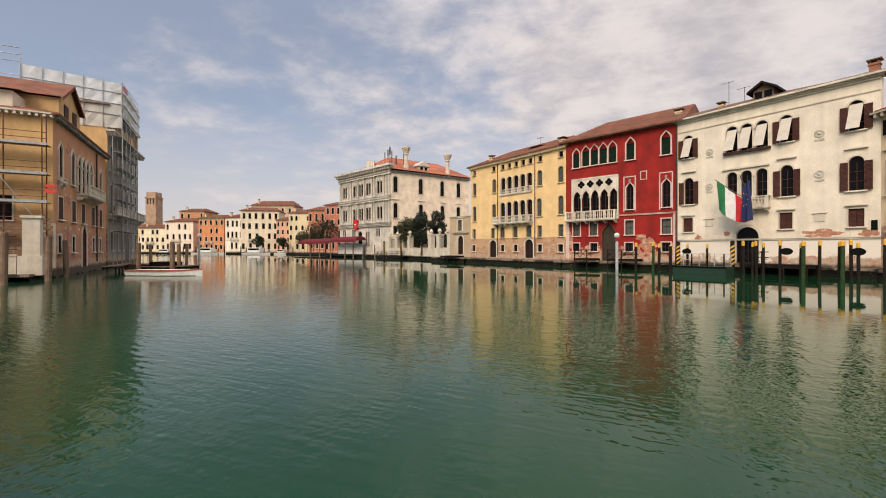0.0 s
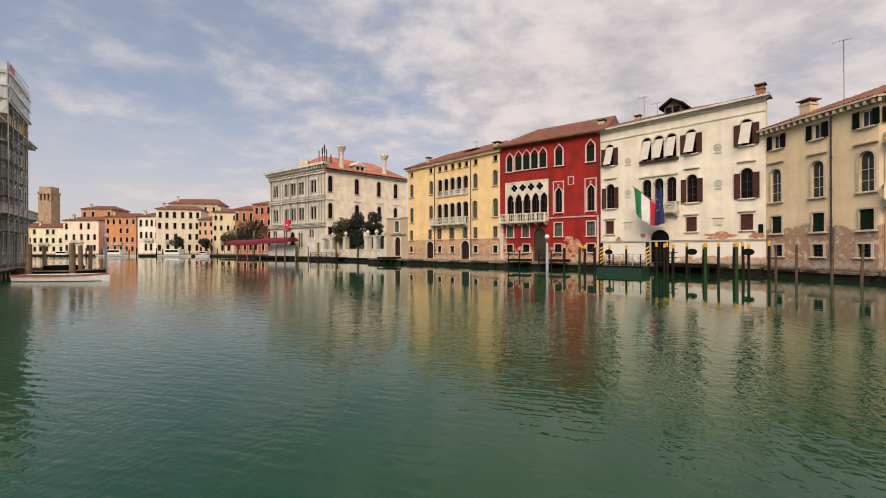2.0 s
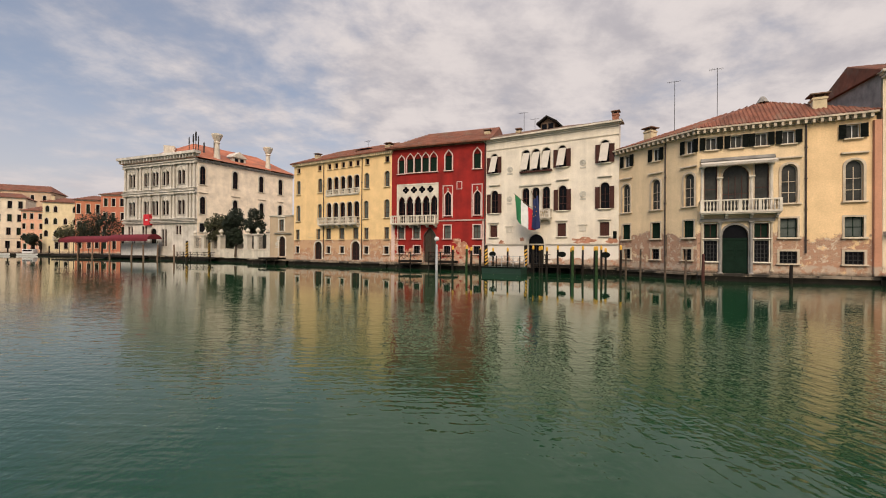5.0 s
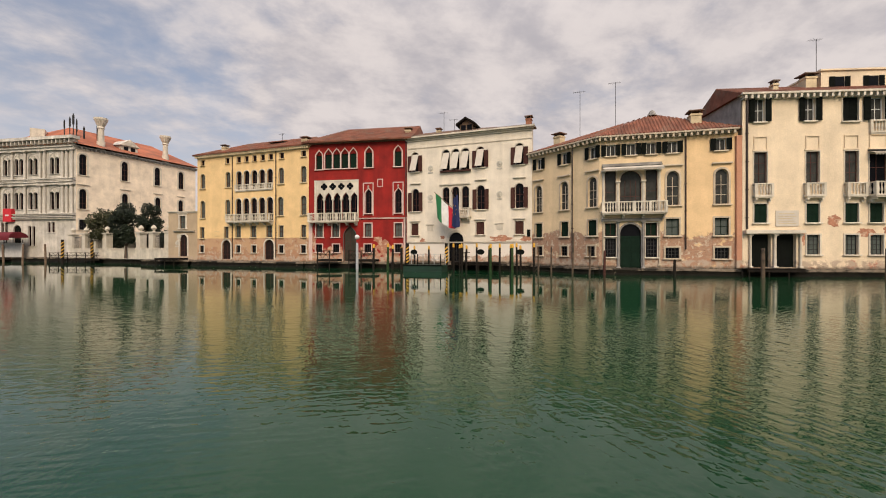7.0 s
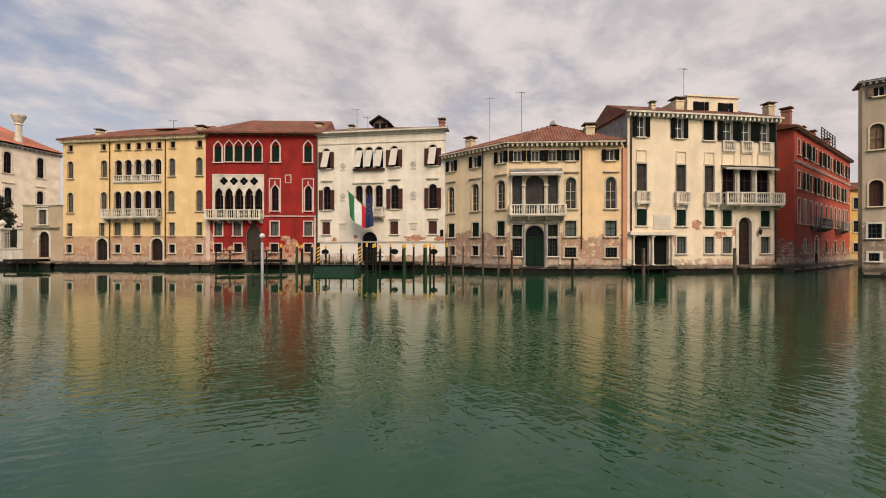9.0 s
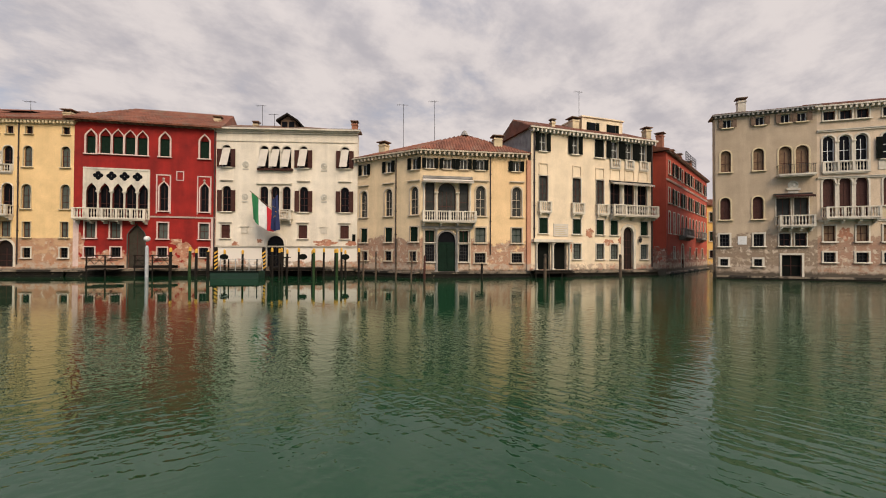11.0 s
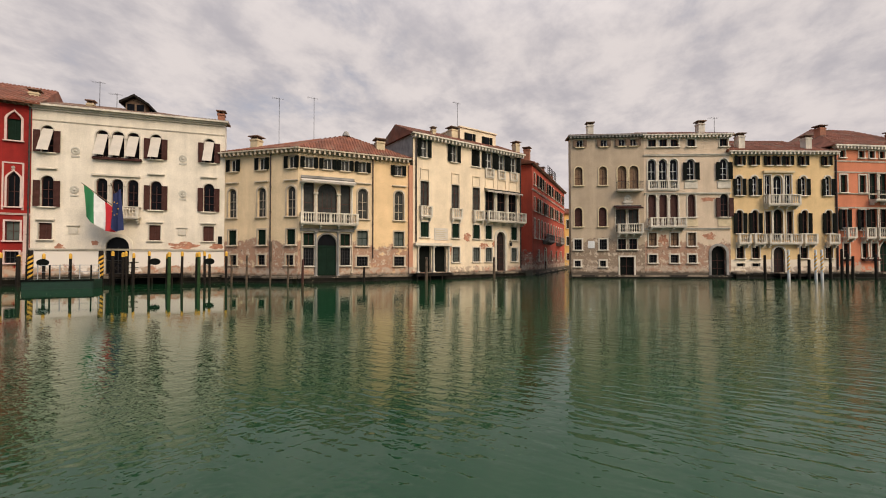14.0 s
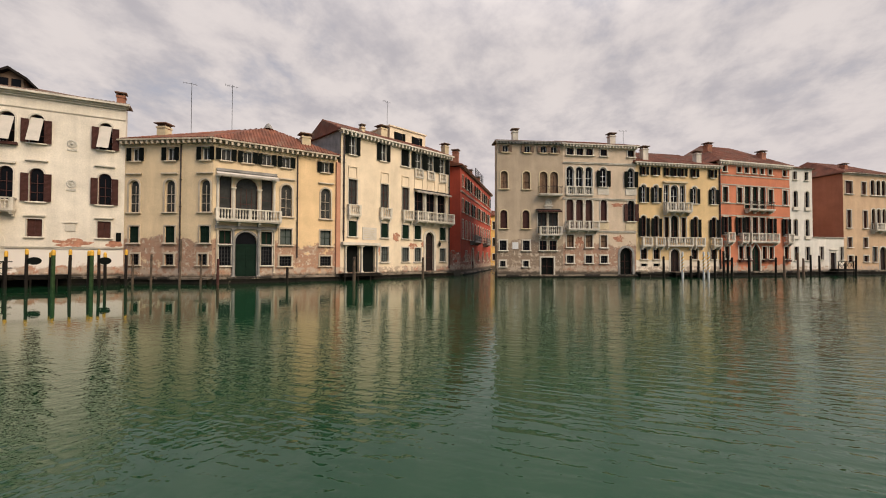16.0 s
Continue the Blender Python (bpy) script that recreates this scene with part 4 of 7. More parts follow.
h.roof(16.5, 0.3, 0.9, 0, 0.4, 0.35, TILE_OLD, u0=12.9)
bm = bmesh.new()
box(bm, 6.55, 8.25, 1.6, 4.5, 16.6, 18.0)
quad(bm, [(6.55, 1.6, 18.0), (8.25, 1.6, 18.0), (7.4, 1.6, 18.55)])
dormer = h.add("dormer", bm, WOOD, "small dark wooden roof dormer")
bm = bmesh.new()
for s in (-1, 1):
    quad(bm, [(7.4, 1.1, 18.8), (7.4, 4.6, 18.8), (7.4 + s * 1.25, 4.6, 18.0), (7.4 + s * 1.25, 1.1, 18.0)])
    quad(bm, [(7.4, 1.1, 18.58), (7.4, 4.6, 18.58), (7.4 + s * 1.25, 4.6, 17.78), (7.4 + s * 1.25, 1.1, 17.78)])
    quad(bm, [(7.4, 1.1, 18.58), (7.4, 1.1, 18.8), (7.4 + s * 1.25, 1.1, 18.0), (7.4 + s * 1.25, 1.1, 17.78)])
    quad(bm, [(7.4 + s * 1.25, 1.1, 17.78), (7.4 + s * 1.25, 4.6, 17.78), (7.4 + s * 1.25, 4.6, 18.0), (7.4 + s * 1.25, 1.1, 18.0)])
part("dormer_roof", bm, WOOD_DARK, dormer, "dark weathered gable roof")
for x in (7.0, 7.8):
    part("window", pane_mesh(0.62, 0.8, 0, GLASS), None, dormer, m=Matrix.Translation((x, 1.585, 17.1)))
h.chimney(15.3, 0.5, 16.5, 17.8, 0.62, BRICK_RED)
h.chimney(3.2, 3.0, 16.8, 18.3, 0.55, SAND)
h.antenna(3.9, 3, 17, 20.3)
h.antenna(5.0, 4, 17, 19.6)

# ---- bent yellow palace with the great balcony ----
PL_EMO = plaster("beige_ochre_plaster", (0.75, 0.565, 0.345), bare=(0.38, 0.215, 0.135), top=4.2, amount=0.95, streak=0.16)
PL_EMO_WARM = plaster("warm_ochre_plaster", (0.78, 0.54, 0.29), bare=(0.40, 0.215, 0.13), top=4.0, amount=0.95, streak=0.1)
EMO_STONE = material("tan_grey_stone", (0.56, 0.46, 0.335), 0.8, 0.3, 0.9, 12, 0.3, streak=0.3)
h = House("corner_palace", "ochre plastered palace that bends along the canal", "palace", S2, E2)
KW_TOP = dict(sur=0.08, trim=EMO_STONE, shut="open", shut_mat=SHUT_BLACK, pane=GLASS_BRIGHT, bars=(2, 1), bar_mat=FRAME_WHITE)
row(h, (1.1, 4.52, 7.9), 11.3, 0.8, 1.2, **KW_TOP)
row(h, (0.97, 4.47, 7.85), 6.55, 0.98, 2.98, arch=1, sur=0.16, hood=0.35, pane=GLASS_BRIGHT, bars=(2, 3), bar_mat=EMO_STONE, trim=EMO_STONE)
row(h, (1.03, 4.52, 7.85), 3.75, 0.95, 1.52, sur=0.13, pane=SHUT_GREEN, shut="closed", shut_mat=SHUT_GREEN, bars=None, sill=0.15, trim=EMO_STONE)
row(h, (1.13, 4.48, 7.7), 1.72, 0.85, 1.0, sur=0.16, bars=(3, 3), bar_mat=IRON, trim=EMO_STONE)
h.wall(13.0, PL_EMO)
h.cornice(13.25, 0.4, 0.6, 0.2, EMO_STONE, 0.48)
h.pipe(5.54, 1.0, 12.9)
h.chimney(2.77, 1.3, 13.2, 15.2, 0.85, SAND)
h.face(E2, E3)
row(h, (1.03, 2.85, 4.59, 6.39, 10.35), 11.38, 0.82, 1.08, **KW_TOP)
h.window(1.01, 5.95, 0.98, 3.98, sur=0.1, bars=(1, 2), sill=0, pane=GLASS_BRIGHT, trim=EMO_STONE)
h.window(2.81, 5.95, 1.9, 3.98, arch=1, sur=0.14, bars=(4, 2), sill=0, pane=GLASS_BRIGHT, trim=EMO_STONE)
h.window(4.63, 5.95, 1.0, 3.98, sur=0.1, bars=(1, 2), sill=0, pane=GLASS_BRIGHT, trim=EMO_STONE)
columns(h, (1.68, 3.93), 5.95, 3.0, 0.13, -0.02)
columns(h, (0.38, 5.28), 5.95, 4.0, 0.13, -0.02)
plate(h, "hood_moulding", 0.25, 5.5, 10.35, 10.6, STONE_DARK, 0.2)
awning(h, 0.25, 5.55, 10.35, 0.35, 0.9)
h.balcony(0.15, 5.8, 5.95, deep=1.0, h=0.95, brackets=4, posts=5)
row(h, (6.45, 10.44), 6.5, 1.05, 3.2, arch=1, sur=0.16, hood=0.3, pane=GLASS_BRIGHT, bars=(2, 3), bar_mat=EMO_STONE, trim=EMO_STONE)
row(h, (6.42, 10.43), 3.7, 1.12, 1.56, sur=0.14, pane=SHUT_GREY, bars=(2, 2), bar_mat=SHUT_GREEN, sill=0.15, trim=EMO_STONE)
row(h, (6.4, 10.45), 1.56, 1.15, 1.0, sur=0.16, bars=(4, 3), bar_mat=IRON, trim=EMO_STONE)
h.window(2.8, 0.62, 1.85, 4.2, arch=1, sur=0.16, trim=STONE_DARK, pane=GLASS, bars=None, name="door", sill=0, label="arched portal with dark green double doors", deep=0.3)
bm = bmesh.new()
for s in (-1, 1):
    x0, x1 = (2.8 - 0.9, 2.79) if s < 0 else (2.81, 2.8 + 0.9)
    box(bm, x0, x1, 0.14, 0.2, 0.66, 3.5)
    for k in range(3):
        box(bm, x0 + 0.12, x1 - 0.12, 0.11, 0.14, 0.82 + 0.9 * k, 1.55 + 0.9 * k)
box(bm, 1.88, 3.72, 0.10, 0.22, 3.5, 3.68)
h.add("door_leaf", bm, SHUT_GREEN, "dark green panelled doors")
for u in (1.02, 4.62):
    h.window(u, 3.66, 1.0, 1.25, sur=0.06, bars=(2, 1), sill=0.1, pane=SHUT_GREEN)
    h.window(u, 1.66, 1.0, 1.8, sur=0.06, bars=(4, 5), bar_mat=IRON, sill=0.12)
columns(h, (1.7, 3.9), 0.62, 4.5, 0.12, -0.12, STONE_DARK)
columns(h, (0.36, 5.3), 0.9, 4.2, 0.09, -0.04, EMO_STONE)
plate(h, "lintel", 0.2, 5.5, 5.08, 5.35, STONE_DARK, 0.25)
every = h.cuts
h.cuts = [c for c in every if c[0] < 7.5]
h.wall(13.0, PL_EMO, u1=7.5)
h.cuts = [c for c in every if c[0] > 7.5]
h.wall(13.0, PL_EMO_WARM, u0=7.5)
h.cornice(13.25, 0.4, 0.6, 0.2, EMO_STONE, 0.48, u1=11.3)
h.pipe(7.5, 2.4, 12.9)
h.chimney(8.5, 0.9, 13.2, 15.4, 0.9, SAND)
h.antenna(2.0, 4.0, 14.5, 20.0)
h.antenna(-1.6, 3.2, 14.0, 19.1)
h.M = h.world.inverted()
BACK1, BACK2 = (47.5, 31.5), (51.0, 22.5)
for a, b in ((E3, BACK2), (BACK2, BACK1), (BACK1, S2)):
    bm = bmesh.new()
    quad(bm, [(*a, 0), (*b, 0), (*b, 13.0), (*a, 13.0)])
    h.add("side_wall", bm, PL_EMO)
bm = bmesh.new()
rows_bm = bmesh.new()
apex = Vector((40.6, 22.3, 15.8))
ring = [(34.55, 33.3), (34.75, 24.4), (42.6, 15.2), BACK2, BACK1]
for a, b in zip(ring, ring[1:] + ring[:1]):
    a, b = Vector((*a, 13.27)), Vector((*b, 13.27))
    quad(bm, [a, b, apex])
    e = (b - a).normalized()
    foot = (apex - a).dot(e)
    up = apex - (a + e * foot)
    n = int((b - a).length / 0.3)
    for k in range(n):
        f = (k + 0.5) / n * (b - a).length
        top = max(0.0, min(f / max(foot, 0.1), ((b - a).length - f) / max((b - a).length - foot, 0.1), 1.0))
        p0, p1 = a + e * f, a + e * f + up * top
        w, lift_up = e * 0.1, Vector((0, 0, 0.08))
        quad(rows_bm, [p0 - w, p0 - w * 0.4 + lift_up, p1 - w * 0.4 + lift_up, p1 - w])
        quad(rows_bm, [p0 - w * 0.4 + lift_up, p0 + w * 0.4 + lift_up, p1 + w * 0.4 + lift_up, p1 - w * 0.4 + lift_up])
        quad(rows_bm, [p0 + w * 0.4 + lift_up, p0 + w, p1 + w, p1 + w * 0.4 + lift_up])
roof = h.add("roof", bm, TILE)
part("tiling", rows_bm, TILE, roof, kind="stuff")
bm = bmesh.new()
lathe(bm, apex.x, apex.y, apex.z - 0.1, [(0.5, 0), (0.35, 0.25), (0.2, 0.5), (0.05, 0.6)], 8)
h.add("finial", bm, STONE_DARK)

# ---- tall cream palace at the side canal ----
PL_MOLIN = plaster("cream_plaster", (0.78, 0.63, 0.44), bare=(0.50, 0.22, 0.15), top=2.4, amount=0.35, streak=0.12)
RUST = plaster("rusty_pier_plaster", (0.52, 0.25, 0.15), top=2.0, amount=0.5)
h = House("cream_palace", "tall cream plastered palace with stone balconies", "palace", M1, M2)
KM = dict(shut="open", shut_mat=SHUT_BLACK, pane=GLASS_BRIGHT, bars=(2, 2), sur=0.06, bar_mat=FRAME_WHITE)
row(h, (1.43, 5.65), 13.75, 0.9, 2.1, **KM)
h.window(9.0, 13.65, 1.3, 2.15, sur=0.06, shut="closed", shut_mat=SHUT_BLACK, bars=None)
row(h, (11.15, 13.24, 15.4), 13.7, 1.12, 2.0, **KM)
for a, b in ((10.5, 12.0), (12.66, 14.02), (14.82, 16.2)):
    h.balcony(a, b, 12.72, deep=0.2, h=0.95, brackets=0, posts=2)
for u, w in ((1.51, 1.12), (5.88, 1.15), (9.06, 1.18), (11.24, 1.45), (13.38, 1.4), (15.4, 1.45)):  # blind panels
    bm = bmesh.new()
    for a, b, c, d in ((-w / 2, -w / 2 + 0.08, 11.3, 12.45), (w / 2 - 0.08, w / 2, 11.3, 12.45), (-w / 2, w / 2, 12.37, 12.47), (-w / 2 - 0.1, w / 2 + 0.1, 11.15, 11.28)):
        box(bm, u + a, u + b, -0.09, 0.02, c, d)
    h.add("blind_panel", bm, PL_MOLIN)
row(h, (1.52, 5.88, 9.09), 8.25, 1.13, 2.8, sur=0.07, pane=GLASS_BRIGHT, bars=(2, 3), bar_mat=SHUT_BROWN, sill=0)
row(h, (11.27, 13.3, 15.3), 7.2, 1.5, 3.6, sur=0.06, pane=GLASS, bars=(2, 3), bar_mat=SHUT_BROWN, sill=0)
columns(h, (12.25, 14.35), 7.2, 3.6, 0.16, -0.06)
awning(h, 10.4, 16.6, 11.0, 0.2, 0.7)
for a, b in ((0.8, 2.38), (5.1, 6.72), (8.45, 10.1)):
    h.balcony(a, b, 7.2, deep=0.45, h=1.05, brackets=2, posts=2)
h.balcony(10.25, 16.95, 7.15, deep=1.0, h=1.1, brackets=5, posts=5)
row(h, (1.53, 5.9, 9.1, 11.12, 15.6), 4.77, 1.1, 1.68, sur=0.1, pane=SHUT_GREEN, shut="closed", shut_mat=SHUT_GREEN, bars=None, sill=0.12)
h.window(13.21, 0.75, 1.5, 5.0, arch=1, sur=0.35, pane=DOOR_DARK, bars=(2, 5), name="door", sill=0, label="tall arched water door with stone surround", deep=0.35)
row(h, (5.93, 9.1, 11.14, 15.6), 1.95, 1.08, 1.73, sur=0.12, bars=(3, 4), bar_mat=IRON, pane=SHUT_GREY)
# boat entrances: a blackish pane stands in for the shade of the open hollow
for u in (1.58, 3.72):
    h.window(u, 0.8, 1.65, 2.95, sur=0, sill=0, bars=None, deep=0.38, pane=SHUT_BLACK, name="boat_entrance", label="boat entrance between stone piers, its inner shade a blackish pane")
plate(h, "ledge", 0.05, 5.0, 3.8, 4.1, STONE, 0.5)
columns(h, (2.65,), 0.8, 2.95, 0.13, -0.14)
columns(h, (0.6, 4.8), 0.8, 2.95, 0.10, -0.14)
sign = plate(h, "notice_board", 2.8, 4.7, 4.45, 5.85, CANVAS, 0.06, "pale notice board with faint text lines")
bm = bmesh.new()
for k in range(5):
    box(bm, 3.0, 4.5 - 0.15 * (k % 3), -0.066, -0.06, 4.65 + 0.22 * k, 4.71 + 0.22 * k)
part("text_line", bm, SAND, sign)
for u, z, w, t, k in ((7.6, 5.0, 1.5, 1.4, 5), (10.2, 3.9, 2.0, 1.0, 6), (12.0, 4.1, 1.0, 1.1, 7), (5.2, 3.3, 0.7, 1.6, 8)):
    patch(h, u, z, w, t, k)
lan = bmesh.new()
lathe(lan, 14.75, -0.3, 3.9, [(0.05, 0), (0.14, 0.1), (0.17, 0.42), (0.2, 0.45), (0.04, 0.62)], 8)
box(lan, 14.72, 14.78, -0.32, 0.0, 4.5, 4.55)
h.add("wall_lantern", lan, IRON, "dark iron wall lantern")
h.wall(16.0, PL_MOLIN)
h.core(7.0, 16.0, PL_MOLIN)
h.cornice(16.25, 0.5, 0.6, 0.2, STONE, 0.5)
h.roof(16.25, 1.75, 6.8, 0, 1.5, 0.4, TILE)
bm = bmesh.new()
quad(bm, [(-0.1, 0, 10.0), (-0.1, 7.0, 10.0), (-0.1, 7.0, 16.1), (-0.1, 3.4, 17.9), (-0.1, 0, 16.1)][::-1])
h.add("gable", bm, STONE_DARK, "bare grey-brown gable wall")
PIL = bmesh.new()
box(PIL, -0.52, -0.06, -0.06, 0.3, 0.7, 12.6)
h.add("pier", PIL, RUST, "rust-red plastered strip with pipe")
h.pipe(0.35, 4.2, 15.9, 0.08)
h.pipe(16.75, 1.0, 15.9, 0.08)
bm = bmesh.new()
box(bm, 8.3, 14.4, 2.2, 7.0, 16.2, 19.0)
box(bm, 8.15, 14.55, 2.05, 7.1, 19.0, 19.15)
attic = h.add("attic", bm, PL_MOLIN, "cream attic storey with two shuttered windows")
for u in (9.9, 12.85):
    win = part("window", pane_mesh(0.85, 1.1, 0, GLASS), None, attic, m=Matrix.Translation((u, 2.19, 17.35)))
    for s in (-0.9, 0.45):
        part("shutter", shutter_mesh(0.45, 1.1, SHUT_BLACK), None, attic, m=Matrix.Translation((u + s, 2.15, 17.35)))
h.chimney(3.5, 1.2, 16.5, 17.9, 0.45, SAND)
h.chimney(7.4, 2.6, 16.6, 18.9, 0.95, SAND)
h.chimney(16.8, 0.8, 16.3, 18.2, 0.75, SAND)
h.antenna(8.5, 3.0, 18.5, 22.4)

# ---- red house along the side canal ----
# bare brick colour is darkened to carry the side canal's shade near the water
PL_BRICKRED = plaster("brick_red_plaster", (0.42, 0.066, 0.033), bare=(0.22, 0.06, 0.04), top=3.0, amount=0.9, streak=0.25)
h = House("side_canal_house", "long brick-red house along the narrow side canal", "house", (57.6, 3.4), (86.0, -1.2))
for k in range(11):
    u = 1.6 + 2.5 * k
    h.window(u, 12.6, 1.0, 1.7, sur=0.08, shut="open" if k % 3 else "", shut_mat=SHUT_BLACK, pane=GLASS, bars=(2, 2))
    h.window(u, 9.0, 1.0, 1.9, sur=0.1, shut="open" if k % 2 else "", shut_mat=SHUT_GREEN, pane=GLASS, bars=(2, 2))
    h.window(u, 5.2, 0.9, 2.7, arch=1 if 2 < k < 9 else 0, sur=0.12, pane=GLASS, bars=(2, 3))
    if k % 2:
        h.window(u, 2.0, 0.9, 1.5, sur=0.1, pane=GLASS, bars=(3, 3), bar_mat=IRON)
h.window(9.1, 0.7, 1.5, 3.2, arch=1, sur=0.2, pane=DOOR_DARK, bars=(2, 3), name="door", sill=0)
h.balcony(7.0, 12.6, 5.1, deep=0.9, h=0.95, brackets=4, mat=STONE_DARK)
h.balcony(19.0, 23.0, 5.1, deep=0.9, h=0.95, brackets=4, mat=STONE_DARK)
h.band(11.7, 0.2, 0.12, PINK)
h.wall(15.2, PL_BRICKRED)
h.core(10, 15.2, PL_BRICKRED)
h.cornice(15.4, 0.3, 0.4, 0.1, WOOD, 0.6)
h.roof(15.4, 1.8, 10, 0, 0, 0.4, TILE)
for u, z in ((2.2, 18.2), (7.5, 17.0), (12.5, 17.4), (20, 17.6)):
    h.chimney(u, 1.2, 15.6, z, 0.8, BRICK_RED if u != 7.5 else SAND)
bm = bmesh.new()  # roof terrace
for k in range(6):
    tube(bm, (17 + 1.6 * k, 1.0, 15.8), (17 + 1.6 * k, 1.0, 18.6), 0.06, n=6)
for z in (17.4, 17.8, 18.2, 18.6):
    tube(bm, (17, 1.0, z), (25, 1.0, z), 0.05, n=6)
h.add("roof_terrace", bm, IRON, "iron-railed roof terrace")
h.antenna(9, 3, 16, 20)
END_YEL = plaster("orange_yellow_plaster", (0.70, 0.42, 0.13), top=2.0, amount=0.5)
h = House("end_house", "orange-yellow house closing the side canal", "house", (86.5, 1.0), (92.0, -5.0))
row(h, (1.6, 4.0, 6.4), 8.5, 0.9, 1.7, pane=SHUT_GREEN)
row(h, (1.6, 4.0, 6.4), 5.0, 0.9, 1.7, pane=SHUT_GREEN)
row(h, (1.6, 4.0, 6.4), 2.0, 0.9, 1.3)
h.wall(11.5, END_YEL)
h.core(8, 11.5, END_YEL)
h.roof(11.5, 1.6, 8, 0, 0, 0.4, TILE)

# ---- grey-brown palace and its neighbour ----
PL_BARB = plaster("grey_brown_plaster", (0.48, 0.37, 0.255), bare=(0.24, 0.175, 0.12), top=5.0, amount=0.92, streak=0.22)
h = House("brown_palace", "grey-brown plastered palace with faded frescoed walls", "palace", B1, B2)
BOARD = material("brown_boards", (0.22, 0.13, 0.07), 0.8, 0.4, 2.0, 10, 0.3)
row(h, (1.06, 3.86, 5.94, 7.27), 15.65, 0.75, 0.87, sur=0.08, trim=SAND, shut="open", shut_mat=WOOD, pane=GLASS, bars=(2, 1), bar_mat=FRAME_WHITE)
row(h, (0.91, 3.74), 11.06, 0.9, 2.23, arch=1, sur=0.13, trim=SAND, pane=BOARD, bars=(2, 2))
row(h, (5.92, 7.28), 10.5, 1.03, 2.8, arch=1, sur=0.13, trim=SAND, pane=BOARD, bars=(2, 2), sill=0)
row(h, (0.86, 3.67), 6.13, 0.9, 2.28, arch=1, sur=0.13, trim=SAND, pane=SHUT_BROWN, bars=(2, 3))
row(h, (5.75, 7.18), 5.5, 1.15, 2.65, sur=0.08, pane=GLASS_BRIGHT, bars=(2, 1), sill=0)
h.balcony(5.2, 8.05, 5.45, deep=0.85, h=0.95, brackets=4, posts=2)
h.balcony(5.2, 8.15, 10.45, deep=0.8, h=0.9, brackets=0, iron=True)
awning(h, 4.95, 8.05, 8.5, 0.2, 0.8, SHUT_BROWN)
relief(h, 6.55, 9.4, 0.45)
plate(h, "carved_shield", 6.0, 7.1, 8.9, 9.1, STONE, 0.15)
row(h, (0.79, 3.71), 3.38, 0.85, 1.23, sur=0.16, bars=(3, 3), bar_mat=IRON)
row(h, (5.86, 7.13), 3.4, 0.92, 1.24, sur=0.08, bars=(2, 2))
row(h, (0.74, 3.66), 1.37, 0.68, 0.7, sur=0.18, bars=(3, 2), bar_mat=IRON)
h.window(6.4, 0.35, 1.6, 2.15, sur=0.18, name="door", pane=SHUT_BLACK, bars=(2, 2), sill=0, label="dark water door in a stone frame")
plate(h, "plaque", 1.95, 2.7, 3.55, 4.4, FRAME_WHITE, 0.04)
h.wall(16.8, PL_BARB)
h.core(1.3, 16.8, PL_BARB, u1=2.6)
h.core(13, 16.8, PL_BARB, u0=2.6)
h.cornice(17.0, 0.3, 0.45, 0.12, STONE_DARK, 0.4)
h.roof(17.0, 0.35, 1.3, 0.4, 0, 0.35, TILE_OLD, u1=2.6)
h.roof(17.0, 1.9, 13, 3, 0, 0.35, TILE_OLD, u0=2.8)
h.chimney(2.56, 1.2, 17.0, 19.0, 0.7, STONE)

PL_GUS = plaster("faded_tan_plaster", (0.66, 0.51, 0.36), bare=(0.36, 0.205, 0.135), top=4.6, amount=0.9, streak=0.2)
h = House("tan_palace", "faded tan palace with white stone window arcades", "palace", B2, G2)
row(h, (0.97, 2.27, 3.56, 5.5, 9.24), 15.5, 0.92, 0.88, sur=0.12, bars=(2, 1), pane=GLASS)
row(h, (0.92, 2.19, 3.46), 10.6, 0.95, 3.45, arch=1, sur=0.14, bars=(2, 3), sill=0, bar_mat=FRAME_WHITE)
row(h, (5.41, 9.2), 11.55, 0.9, 2.5, arch=1, sur=0.14, bars=(2, 3), bar_mat=FRAME_WHITE, shut="open", shut_mat=SHUT_BLACK)
columns(h, (1.56, 2.83), 10.6, 2.9, 0.1)
h.balcony(0.36, 4.0, 10.55, deep=0.22, h=0.95, brackets=0, posts=4)
row(h, (0.9, 2.18, 3.44), 6.2, 0.95, 3.75, arch=1, sur=0.14, bars=(2, 3), sill=0, pane=SHUT_BROWN)
row(h, (5.45,), 7.2, 0.9, 2.7, arch=1, sur=0.14, pane=SHUT_BROWN, bars=(2, 3))
row(h, (9.2,), 7.2, 0.95, 2.7, arch=1, sur=0.14, pane=GLASS, bars=(2, 3), shut="open", shut_mat=SHUT_BROWN)
columns(h, (1.54, 2.81), 6.2, 3.2, 0.1)
h.balcony(0.35, 4.48, 6.15, deep=0.85, h=0.95, brackets=4, posts=4)
row(h, (0.93, 3.44, 5.44), 3.83, 0.92, 1.52, sur=0.12, pane=BOARD, bars=(2, 2), sill=0.16)
row(h, (0.92, 3.42, 5.47), 1.83, 0.92, 0.93, sur=0.16, bars=(3, 3), bar_mat=IRON)
h.window(8.49, 0.3, 1.7, 3.5, arch=1, sur=0.28, trim=STONE_DARK, name="door", pane=SHUT_BLACK, bars=(2, 3), sill=0, label="arched dark water door", deep=0.35)
for z in (14.4, 9.85, 5.72):
    h.band(z, 0.2, 0.12)
